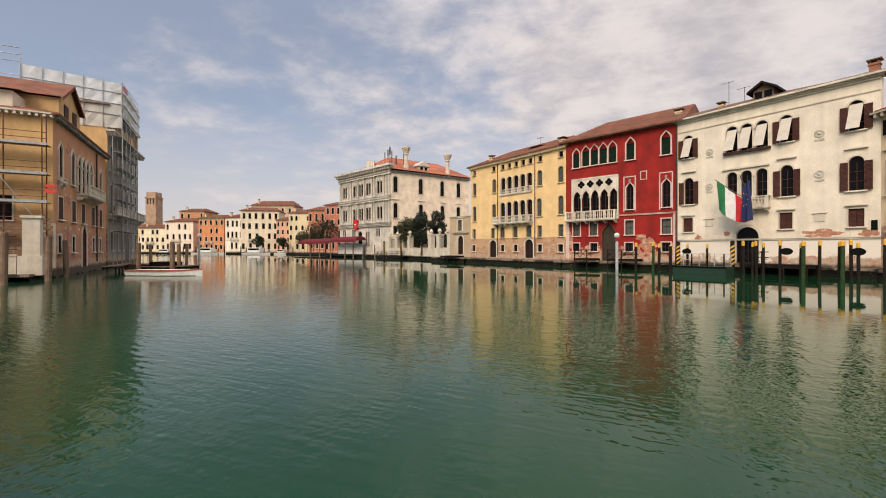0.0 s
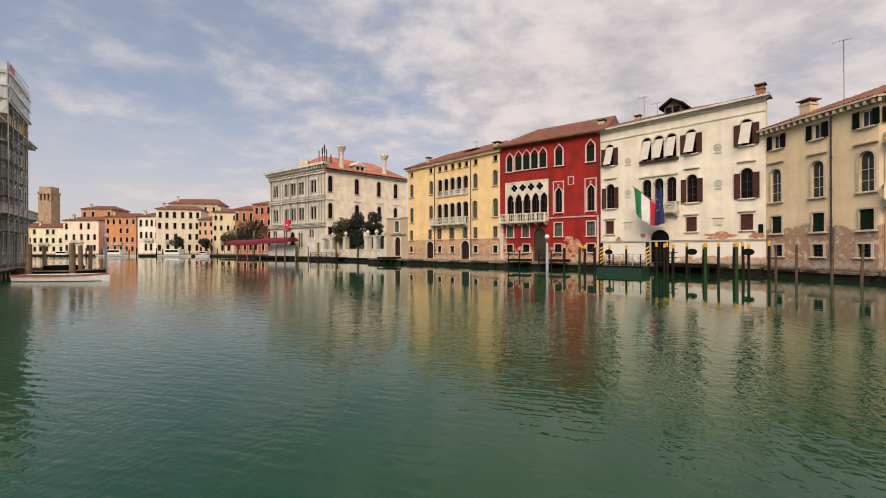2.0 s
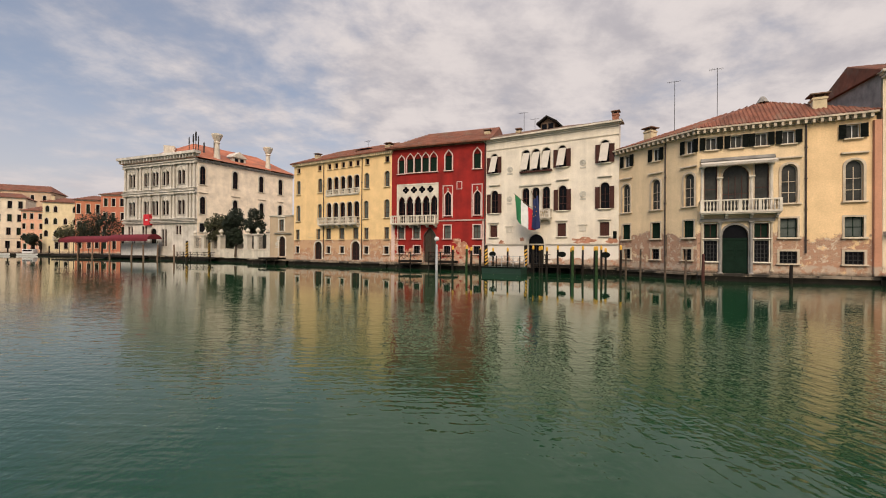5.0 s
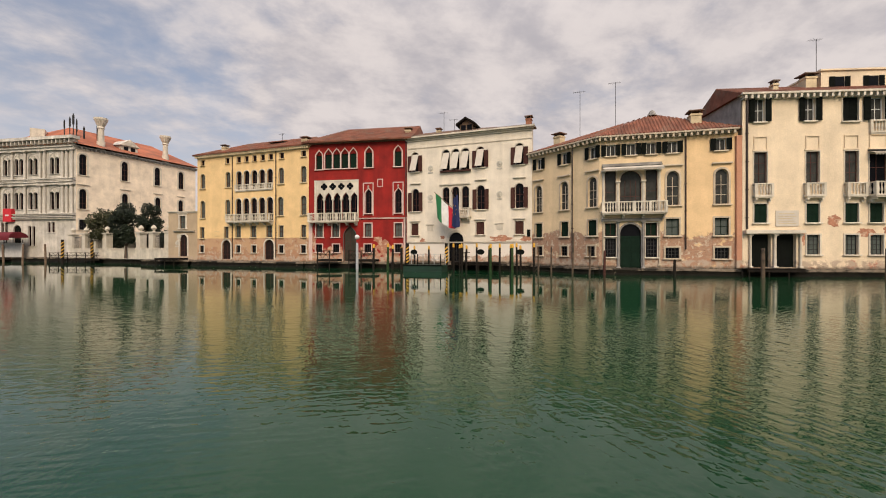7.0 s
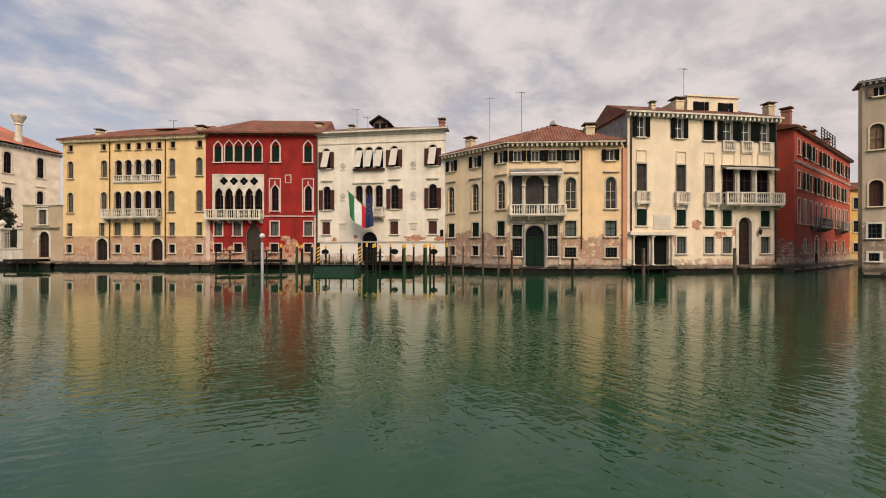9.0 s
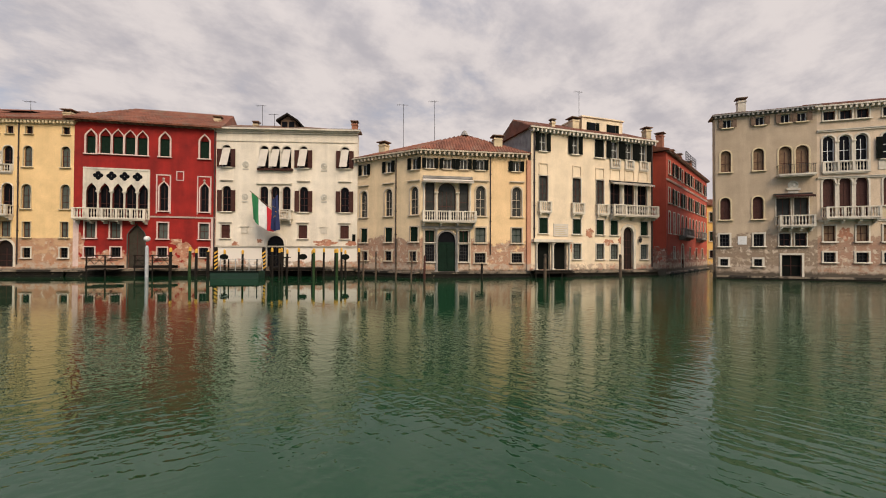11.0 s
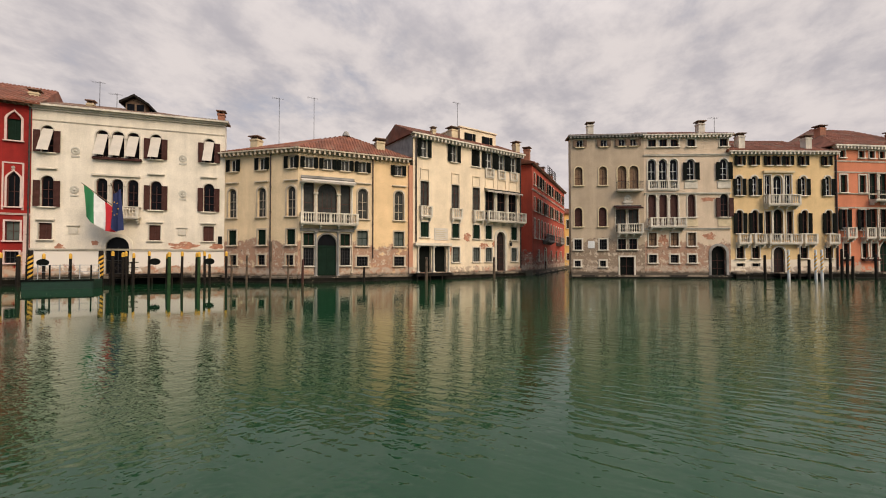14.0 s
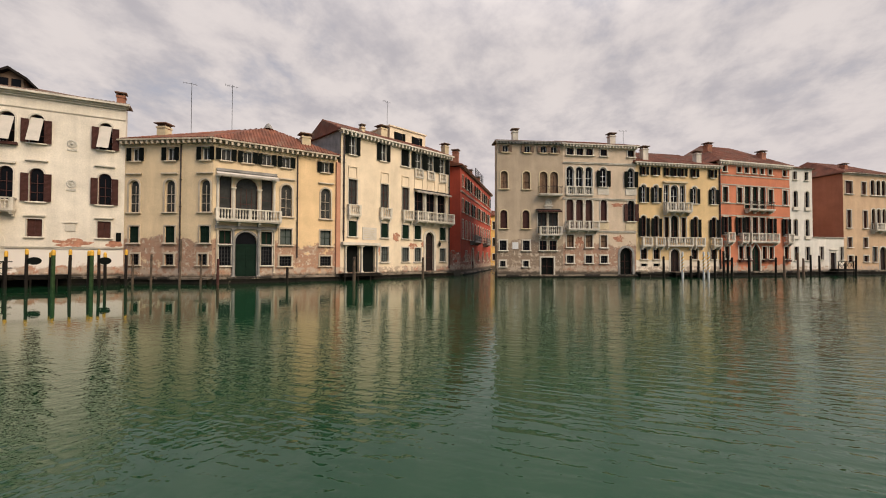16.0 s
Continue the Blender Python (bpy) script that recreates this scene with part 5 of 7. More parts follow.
for u in (5.41, 9.2):
    plate(h, "window_parapet", u - 0.75, u + 0.75, 10.55, 11.4, STONE, 0.06)
    plate(h, "window_parapet", u - 0.75, u + 0.75, 6.1, 6.9, SAND, 0.05)
for u, z, w, t, k in ((7.6, 4.9, 2.0, 1.1, 9), (2.2, 4.6, 1.3, 1.6, 10), (7.3, 9.3, 2.2, 0.7, 11)):
    patch(h, u, z, w, t, k)
h.wall(16.7, PL_GUS)
h.core(13, 16.7, PL_GUS)
h.cornice(16.9, 0.4, 0.5, 0.15, STONE, 0.4)
h.roof(16.9, 2.2, 13, 2, 2, 0.4, TILE)
h.chimney(7.4, 1.5, 17.0, 19.0, 0.75, STONE)
h.antenna(9.4, 2, 17, 19.6)

# ---- golden palace ----
PL_GOLD = plaster("golden_plaster", (0.74, 0.51, 0.25), bare=(0.5, 0.36, 0.2), top=2.5, amount=0.2, low=(0.70, 0.60, 0.46), low_top=2.2, streak=0.12)
h = House("golden_palace", "golden yellow palace with dark shutters and balconies", "palace", G2, O1)
row(h, (1.18, 2.86, 4.7, 5.83, 6.95, 8.75, 11.53), 13.27, 0.62, 1.08, sur=0.03, shut="open", shut_mat=SHUT_BLACK, pane=GLASS, bars=(2, 1))
row(h, (1.11, 2.94, 8.76, 11.69), 9.72, 0.72, 2.3, arch=1, sur=0.14, shut="open", shut_mat=SHUT_BLACK, pane=GLASS, bars=(2, 3), bar_mat=FRAME_WHITE)
row(h, (4.5, 6.92), 8.75, 0.78, 3.35, sur=0.12, pane=GLASS, bars=(2, 3), bar_mat=FRAME_WHITE, sill=0)
h.window(5.7, 8.75, 1.12, 3.35, arch=1, sur=0.12, pane=GLASS, bars=(2, 3), bar_mat=FRAME_WHITE, sill=0)
plate(h, "hood_moulding", 3.9, 7.6, 12.35, 12.6, SAND, 0.25)
h.balcony(3.95, 7.8, 8.7, deep=0.8, h=1.05, brackets=4, posts=4)
row(h, (1.1, 2.94, 8.86, 11.73), 5.25, 0.75, 2.75, arch=1, sur=0.12, shut="open", shut_mat=SHUT_BLACK, pane=GLASS, bars=(2, 3))
row(h, (4.5, 7.06), 4.5, 0.75, 3.35, sur=0.1, pane=SHUT_BLACK, bars=(2, 2), sill=0)
h.window(5.68, 4.5, 1.12, 3.6, arch=1, sur=0.14, pane=SHUT_BLACK, bars=(2, 2), sill=0)
for a, b in ((0.6, 2.06), (2.45, 3.88), (4.2, 8.1), (8.35, 9.9), (11.2, 12.5)):
    h.balcony(a, b, 4.2, deep=0.6, h=1.0, brackets=2, posts=2 if b - a < 3 else 4)
row(h, (1.13, 2.96, 8.71, 11.67), 2.35, 0.92, 1.4, sur=0.1, pane=SHUT_BLACK, bars=(2, 2))
row(h, (1.13, 2.96), 1.4, 0.9, 0.35, sur=0.06, bars=None, sill=0)
h.window(5.7, 0.7, 1.35, 2.95, arch=1, sur=0.22, pane=DOOR_DARK, name="door", bars=(2, 3), sill=0)
h.wall(14.6, PL_GOLD)
h.core(12, 14.6, PL_GOLD)
h.cornice(14.9, 0.4, 0.5, 0.15, STONE, 0.45)
h.roof(14.9, 2.9, 12, 1.5, 1.5, 0.4, TILE)
h.chimney(1.9, 0.9, 14.9, 17.3, 0.75, STONE)
h.chimney(10.0, 0.9, 14.9, 17.1, 0.75, STONE)

# ---- orange palace ----
PL_ORANGE = plaster("orange_plaster", (0.60, 0.20, 0.10), bare=(0.50, 0.36, 0.27), top=3.0, amount=0.45, streak=0.15)
PLANTS = material("window_box_plants", (0.05, 0.055, 0.02), 0.7, 0.5, 2.0, 8, 0.0, second=(0.28, 0.03, 0.03), second_at=(0.58, 0.62))
h = House("orange_palace", "orange-red palace with white stone window frames", "palace", O1, O2)
row(h, (1.07, 3.65, 5.03, 6.44, 7.89, 9.39, 12.19), 14.25, 0.75, 0.85, sur=0.1, pane=SHUT_GREEN, bars=(2, 1))
row(h, (1.17, 3.71, 9.45, 12.25), 10.1, 0.92, 2.1, sur=0.14, pane=SHUT_GREEN, bars=(2, 2))
row(h, (5.12, 6.52, 7.92), 9.35, 1.05, 3.1, sur=0.12, pane=SHUT_GREEN, bars=(2, 2), sill=0)
columns(h, (5.82, 7.22), 9.35, 2.9, 0.1)
h.balcony(4.5, 9.3, 9.3, deep=0.8, h=1.0, iron=True, brackets=4)
row(h, (1.17, 3.65, 9.49, 12.3), 5.7, 0.8, 2.4, sur=0.12, pane=GLASS, shut="open", shut_mat=SHUT_BLACK, bars=(2, 2))
row(h, (5.08, 6.47, 7.86), 5.0, 1.05, 3.2, sur=0.1, pane=SHUT_BLACK, bars=(2, 2), sill=0)
for a, b in ((0.8, 2.05), (3.3, 4.6), (4.95, 10.2), (11.9, 13.05)):
    h.balcony(a, b, 4.85, deep=0.7, h=1.1, brackets=2, posts=2 if b - a < 3 else 5)
row(h, (1.36, 3.84, 5.12, 8.14, 9.45, 12.37), 2.4, 0.8, 1.7, sur=0.14, pane=SHUT_BLACK, bars=(2, 2))
h.window(6.54, 0.7, 1.5, 3.85, arch=2, sur=0.2, pane=SHUT_GREEN, name="door", bars=(2, 3), sill=0)
for z in (13.75, 12.45, 9.9, 8.25):
    h.band(z, 0.13, 0.07)
for u in (1.36, 3.84, 5.12, 8.14, 9.45, 12.37):
    bm = bmesh.new()
    box(bm, u - 0.5, u + 0.5, -0.38, -0.08, 2.02, 2.24)
    flower_box = h.add("flower_box", bm, SHUT_BROWN, "brown window box with trailing plants")
    bm = bmesh.new()
    rng = random.Random(int(u * 10))
    for k in range(46):
        c = Vector((u + rng.uniform(-0.5, 0.5), rng.uniform(-0.42, -0.06), rng.uniform(2.2, 2.48)))
        d, e = Vector((rng.gauss(0, 1), rng.gauss(0, 1), rng.gauss(0, 1))).normalized() * 0.08, Vector((rng.gauss(0, 1), rng.gauss(0, 1), rng.gauss(0, 1))).normalized() * 0.06
        quad(bm, [c - d, c + e, c + d, c - e])
    part("plants", bm, PLANTS, flower_box, kind="stuff")
h.wall(15.4, PL_ORANGE)
h.core(12, 15.4, PL_ORANGE)
h.cornice(15.7, 0.5, 0.5, 0.15, STONE, 0.45)
h.roof(15.7, 3.8, 12, 4, 4, 0.4, TILE)
h.chimney(2.15, 3.5, 16.2, 19.2, 0.8, BRICK_RED)
h.chimney(10.2, 1.8, 16.2, 18.2, 0.8, BRICK_RED)
h.pipe(0.1, 1, 15.2, 0.09)

PL_OFFWHITE = plaster("off_white_plaster", (0.76, 0.70, 0.60), top=1.8, amount=0.4)
h = House("narrow_white_house", "narrow off-white house of four storeys", "house", O2, W2)
row(h, (1.0, 3.16), 13.85, 0.65, 1.2, sur=0.08)
row(h, (1.06, 3.24), 9.9, 0.75, 2.35, arch=1, sur=0.12, sill=0.5)
row(h, (1.03, 3.2), 5.75, 0.7, 2.4, arch=1, sur=0.12, sill=0.5)
row(h, (1.12, 3.27), 2.2, 0.7, 1.95, sur=0.1, bars=(2, 2))
h.wall(15.4, PL_OFFWHITE)
h.core(12, 15.4, PL_OFFWHITE)
h.cornice(15.6, 0.25, 0.3)
h.roof(15.6, 0.8, 12, 1, 1, 0.3, TILE)

h = House("low_white_house", "low off-white garden building with a dark doorway", "house", W2, L1)
row(h, (1.82, 6.1), 2.3, 0.7, 1.92, sur=0.1)
h.window(4.21, 0.85, 1.2, 2.5, sur=0.16, pane=DOOR_DARK, name="door", bars=(2, 2), sill=0, hood=0.2)
h.wall(5.5, PL_OFFWHITE)
h.core(5, 5.5, PL_OFFWHITE)
h.cornice(5.65, 0.2, 0.2)
bm = bmesh.new()
box(bm, 0, h.W, 0, 5, 5.5, 5.62)
h.add("roof", bm, TILE)
h = House("courtyard_house", "small off-white house set back behind the garden", "house", (71.5, -45.5), (73.0, -50.5))
row(h, (1.2, 3.2), 7.2, 0.8, 1.6, sur=0.1)
h.wall(10.0, PL_OFFWHITE)
h.core(5, 10.0, PL_OFFWHITE)
h.roof(10.0, 0.8, 5, 0, 0, 0.3, TILE)

PL_TAN = plaster("warm_tan_plaster", (0.60, 0.40, 0.24), bare=(0.4, 0.22, 0.14), top=2.0, amount=0.4)
PL_BRICKFLANK = plaster("red_brown_flank", (0.40, 0.14, 0.075), top=2.0, amount=0.2)
h = House("tan_red_palace", "warm tan palace with a red-brown side wall", "palace", L1, L2)
h.window(1.23, 12.3, 1.5, 1.97, sur=0.1, pane=SHUT_BROWN, bars=(2, 2))
h.window(4.44, 12.25, 0.95, 2.0, sur=0.1, pane=SHUT_BROWN)
row(h, (6.29, 7.54, 8.74), 12.28, 0.85, 2.35, arch=1, sur=0.14)
row(h, (1.19, 4.63), 7.15, 0.9, 2.7, sur=0.12, pane=SHUT_BROWN)
row(h, (6.38, 7.55, 8.7), 7.0, 0.78, 3.2, arch=1, sur=0.14)
h.balcony(5.8, 9.4, 6.95, deep=0.8, h=0.95)
row(h, (1.29, 4.65), 4.2, 0.9, 1.5, sur=0.1, pane=SHUT_BROWN)
row(h, (1.4, 4.7), 2.02, 1.05, 0.93, sur=0.14)
h.window(8.35, 0.7, 1.4, 3.6, arch=1, sur=0.2, name="door", pane=DOOR_DARK, sill=0)
h.window(6.6, 2.0, 1.0, 2.3, sur=0.1, pane=SHUT_GREY)
h.wall(15.3, PL_TAN)
h.core(12, 15.3, PL_BRICKFLANK)
h.cornice(15.5, 0.3, 0.4)
h.roof(15.5, 2.9, 12, 2, 2, 0.4, TILE)
h.chimney(3.5, 2, 16, 17.5, 0.7, BRICK_RED)
PL_FAR = plaster("pale_tan_plaster", (0.62, 0.48, 0.32), top=2.0, amount=0.4)
h = House("far_canal_house", "pale tan house further along the bank", "house", (72.2, -65.0), (77.5, -79))
row(h, (1.5, 4, 6.5, 9, 11.5), 9.5, 1.0, 2.0, arch=1)
row(h, (1.5, 4, 6.5, 9, 11.5), 5.5, 1.0, 2.0)
row(h, (1.5, 4, 9, 11.5), 2.0, 1.0, 1.4)
h.wall(14.0, PL_FAR)
h.core(12, 14.0, PL_FAR)
h.cornice(14.2, 0.3, 0.4)
h.roof(14.2, 1.6, 12, 2, 2, 0.4, TILE)

# ---- great grey stone palace beyond the garden ----
PL_VSIDE = plaster("weathered_white_plaster", (0.90, 0.75, 0.57), bare=(0.5, 0.42, 0.32), top=3.0, amount=0.3, streak=0.1, var=0.24)
h = House("stone_palace", "great grey stone Renaissance palace with paired arched windows", "palace", V1, V2)
BAYS = (2.9, 8.4, 11.3, 14.9, 20.2)
for z, tall in ((17.2, 4.2), (10.3, 4.3)):
    for u in BAYS:
        for s in (-0.62, 0.62):
            h.window(u + s, z, 1.08, tall - 0.9, arch=1, sur=0.12, trim=GREY_STONE, pane=GLASS, bars=(2, 3), sill=0.1, deep=0.35)
        bm = bmesh.new()
        ring_pts = 10
        for k in range(ring_pts):
            a0, a1 = math.pi * k / ring_pts, math.pi * (k + 1) / ring_pts
            quad(bm, [(u + r * math.cos(a), -0.12, z + tall - 1.15 + r * math.sin(a)) for r, a in ((1.15, a0), (1.35, a0), (1.35, a1), (1.15, a1))])
        h.add("arch_moulding", bm, GREY_STONE)
        relief(h, u, z + tall - 0.55, 0.32)
    columns(h, [x for b in (0.6, 5.0, 6.3, 9.85, 13.1, 16.9, 18.0, 22.4, 23.4, 24.6) for x in (b,)], z - 0.9, tall + 1.3, 0.27, -0.2, GREY_STONE)
    h.band(z + tall + 0.45, 0.7, 0.5, GREY_STONE)
    h.band(z - 1.3, 0.4, 0.4, GREY_STONE)
for u in (2.5, 7.6, 14.6, 19.4):
    for s in (-0.5, 0.5):
        h.window(u + s, 3.0 if u == 14.6 else 5.7, 0.75, 4.0 if u == 14.6 else 2.1, arch=1, sur=0.12, trim=GREY_STONE, sill=0.1)
h.window(10.9, 1.2, 2.0, 6.0, arch=1, sur=0.3, trim=GREY_STONE, name="door", pane=SHUT_BLACK, bars=(2, 3), sill=0, label="tall arched water portal")
h.band(8.3, 0.5, 0.45, GREY_STONE)
plate(h, "banner", 8.2, 10.3, 7.9, 10.5, material("red_banner_cloth", (0.55, 0.02, 0.03), 0.8, 0.15, 2, 20, 0.1), 0.7, "red cloth banner with a pale mark")
plate(h, "banner_mark", 8.8, 9.7, 9.0, 9.3, FRAME_WHITE, 0.72)
h.wall(22.8, GREY_STONE)
h.cornice(24.3, 1.7, 1.5, 0.3, GREY_STONE, 1.0)
h.band(22.3, 0.3, 0.3, GREY_STONE)
h.face(V2, V3)
row(h, (1.2, 8.93, 15.95, 21.69), 17.0, 1.3, 4.15, arch=1, sur=0.3, hood=0.5, pane=GLASS, bars=(2, 3))
row(h, (1.2, 8.96, 16.05, 21.62), 10.3, 1.25, 3.95, arch=1, sur=0.3, hood=0.5, pane=GLASS, bars=(2, 3))
row(h, (1.2, 8.9, 16.0, 21.6), 6.2, 1.3, 2.0, sur=0.2, bars=(3, 3), bar_mat=IRON)
h.wall(22.3, PL_VSIDE)
h.cornice(22.6, 0.5, 0.5, 0.25, STONE_DARK, 0.8)
h.chimney(5.1, 1.3, 22.6, 29.5, 1.15, STONE, "bell")
h.chimney(18.7, 1.3, 22.6, 29.2, 1.15, STONE, "bell")
bm = bmesh.new()
box(bm, 8.9, 12.3, 1.2, 5.0, 22.7, 25.0)
quad(bm, [(8.5, 0.9, 24.9), (12.7, 0.9, 24.9), (10.6, 0.9, 26.4)])
quad(bm, [(8.5, 0.9, 24.9), (10.6, 0.9, 26.4), (10.6, 5.5, 26.4), (8.5, 5.5, 24.9)])
quad(bm, [(10.6, 0.9, 26.4), (12.7, 0.9, 24.9), (12.7, 5.5, 24.9), (10.6, 5.5, 26.4)])
dm = h.add("dormer", bm, STONE, "white dormer with twin windows")
for s in (9.9, 11.3):
    part("window", pane_mesh(0.9, 1.5, 0, GLASS), None, dm, m=Matrix.Translation((s, 1.18, 23.2)))
h.M = h.world.inverted()
VB = (-9.0, 141.0)
bm = bmesh.new()
quad(bm, [(*V1, 22.8), (*VB, 22.8), (*VB, 0), (*V1, 0)])
quad(bm, [(*V3, 0), (*VB, 0), (*VB, 22.8), (*V3, 22.8)])
h.add("rear_wall", bm, PL_VSIDE)
bm = bmesh.new()
r1, r2 = (-15.5, 117.5, 28.2), (-1.5, 127.5, 28.2)
ve = [(-13.2, 106.2), (8.6, 121.5), (-9, 141.8), (-31.9, 125.0)]
c4 = [(*p, 22.9) for p in ve]
quad(bm, [c4[0], c4[1], r2])
quad(bm, [c4[0], r2, r1])
quad(bm, [c4[1], c4[2], r2])
quad(bm, [c4[2], r1, r2])
quad(bm, [c4[2], c4[3], r1])
quad(bm, [c4[3], c4[0], r1])
h.add("roof", bm, TILE_NEW)
bm = bmesh.new()
box(bm, -21.5, -19.3, 116.6, 119.6, 23.2, 27.0)
h.add("dormer", bm, STONE, "pale roof dormer")
for k, (dx, zz) in enumerate(((0, 28.2), (0.8, 29.0), (1.3, 29.8), (1.8, 28.8), (2.9, 27.6), (5.0, 28.4))):
    bm = bmesh.new()
    tube(bm, (-15.5 + dx, 111 + dx * 0.3, 24), (-15.5 + dx, 111 + dx * 0.3, zz), 0.09, n=6)
    tube(bm, (-15.5 + dx, 111 + dx * 0.3, zz - 1.6 - 0.3 * k), (-15.5 + dx, 111 + dx * 0.3, zz - 0.3), 0.13 + 0.03 * (k % 3), n=8)
    h.add("radio_mast", bm, IRON, "dark radio mast")

# ---- quays ----
def ledge(p, q, d, top, **kw):
    a, b = offset(p, q, d)
    return quay([a, b], d + 0.3, top, **kw)


ledge((-1.0, 79.0), Y1, 1.6, 0.75)
ledge(Y1, Y2, 1.1, 0.70)
ledge(Y2, R2, 1.1, 0.70)
ledge(R2, S2, 1.3, 0.72)
ledge(S2, E2, 0.7, 0.62)
ledge(E2, E3, 0.8, 0.62)
ledge(M1, M2, 0.8, 0.62)
ledge((57.6, 3.4), (86.0, -1.2), 0.3, 0.35)
ledge(B1, G2, 0.45, 0.38)
ledge(G2, O1, 0.9, 0.70)
ledge(O1, O2, 0.9, 0.70)
ledge(O2, L1, 0.9, 0.75)
ledge(L1, (77.5, -79), 0.9, 0.75)
quay([(-34.0, 122.0), (-14.0, 102.6), (0.5, 81.5)], 8.0, 0.8, label="broad stone quay before palace and garden")
quay([(-30.6, 30.6), (-41.0, 49.8), (-49.5, 66.0)], 3.0, 0.55, label="old stone quay with wooden gangway")
bm = bmesh.new()
quad(bm, [(-0.6, -0.4, 0.85), (-14, 12, 0.85), (-26, -1, 0.85), (-12, -14, 0.85)][::-1])
quad(bm, [(-0.6, -0.4, 0.85), (-14, 12, 0.85), (-14, 12, -0.5), (-0.6, -0.4, -0.5)])
tagged(new("near_pavement", mesh_of(bm, QUAY, "near_pavement")), "stone paved bank of the canal", "pavement", kind="structure")

# ---- land behind the facades ----
def land(points, label):
    bm = bmesh.new()
    quad(bm, [(x, y, 0.28) for x, y in points])
    bm.normal_update()
    bmesh.ops.triangulate(bm, faces=bm.faces[:], ngon_method="EAR_CLIP")
    for f in bm.faces:
        if f.normal.z < 0:
            f.normal_flip()
    return tagged(new("ground", mesh_of(bm, QUAY, "ground")), label, "ground", kind="structure")


land([(-31, 126.5), (-13, 108.5), (3.5, 79), (5.5, 72.6), (17, 56.4), (26.7, 46.9), (35.8, 33.8), (36, 25), (43.5, 16.6), (57, 5.6), (58, 4.2), (86, -0.5), (300, -0.5), (300, 400), (-300, 400), (-300, 232), (-190, 214), (-136, 203), (-92, 189), (-66, 179), (-45, 161)], "paved ground behind the palaces")
land([(52.4, -1.7), (92, -6), (400, -6), (400, -200), (120, -200), (78.2, -79), (68.7, -53.7), (64.8, -43.6), (59.9, -31.4), (56.2, -19.4), (53.9, -9.8)], "paved ground behind the eastern palaces")
land([(-32.4, 31.2), (-42.2, 51.2), (-50, 67), (-250, -40), (-250, -150), (-12, -14), (-26, -1)], "paved ground of the near bank")

# ---- left bank: brick-orange palace under repair ----
LA, LB, LC = (-32.9, 35.0), (-41.5, 51.0), (-49.3, 67.0)
PL_LEFT = plaster("orange_brown_plaster", (0.56, 0.28, 0.15), bare=(0.44, 0.18, 0.095), top=4.0, amount=0.95, streak=0.2)
PL_LEFT_SIDE = plaster("ochre_brown_plaster", (0.66, 0.42, 0.19), bare=(0.36, 0.20, 0.11), top=6.0, amount=0.8, streak=0.2)
h = House("gothic_palace", "orange-brown Gothic palace with scaffolding on its flank", "palace", LA, LB)
row(h, (1.74, 5.2), 8.5, 0.95, 3.3, arch=2, sur=0.2, bars=(2, 3), deep=0.07, out=0.1, pane=SHUT_BROWN)
row(h, (7.2, 8.6, 10.0, 11.4), 8.0, 0.95, 3.7, arch=2, sur=0.2, bars=(2, 3), sill=0, deep=0.07, out=0.12)
row(h, (15.6,), 8.5, 0.95, 3.2, arch=2, sur=0.2, bars=(2, 3), deep=0.07, out=0.1)
columns(h, (6.5, 7.9, 9.3, 10.7, 12.1), 8.0, 2.6, 0.1, -0.06)
h.balcony(6.3, 13.0, 7.9, deep=1.0, h=0.95, brackets=6, posts=5, mat=STONE)
h.balcony(1.1, 2.4, 8.4, deep=0.35, h=0.3, brackets=2, posts=2)
row(h, (1.8, 5.5, 8.6, 12.4, 15.6), 5.0, 1.25, 2.0, sur=0.1, shut="closed", shut_mat=SHUT_BROWN, bars=None, deep=0.1)
row(h, (1.5, 5.4, 12.5, 15.4), 2.1, 0.8, 1.5, sur=0.2, bars=(2, 3), bar_mat=IRON, deep=0.08)
h.window(9.0, 0.6, 1.6, 4.4, arch=2, sur=0.24, pane=SHUT_BROWN, bars=(2, 3), name="door", sill=0, deep=0.1)
for u, z, w, t, k in ((3.6, 6.9, 2.2, 1.2, 31), (11.0, 3.2, 3.2, 2.0, 32), (14.2, 6.6, 2.4, 2.6, 33), (3.4, 3.6, 2.6, 2.2, 34), (4.2, 11.6, 1.8, 1.4, 35), (13.6, 11.0, 1.6, 2.4, 36)):
    patch(h, u, z, w, t, k)
for u in (2.9, 4.3, 6.9, 10.6, 13.9):  # white ends of tie stones
    plate(h, "tie_stone", u, u + 0.28, 4.2, 4.5, STONE, 0.05)
    plate(h, "tie_stone", u, u + 0.28, 7.2, 7.5, STONE, 0.05)
plate(h, "quoin", 0.0, 0.45, 0.8, 4.6, STONE, 0.05)
h.pipe(13.6, 1.0, 13.2, 0.07)
h.wall(13.6, PL_LEFT)
h.cornice(13.8, 0.35, 0.5, 0.15, STONE_DARK, 0.45)
h.roof(13.8, 1.6, 14, 5, 2, 0.5, TILE)
bm = bmesh.new()
box(bm, 4.2, 10.6, 0.7, 8, 13.6, 16.4)
quad(bm, [(4.2, 0.7, 16.4), (10.6, 0.7, 16.4), (7.4, 0.7, 18.3)])
up = h.add("attic", bm, PL_LEFT_SIDE, "pedimented attic storey with brown shutters")
for u in (6.1, 8.7):
    part("shutter", shutter_mesh(1.2, 2.2, SHUT_BROWN), None, up, m=Matrix.Translation((u - 0.6, 0.66, 14.0)))
bm = bmesh.new()
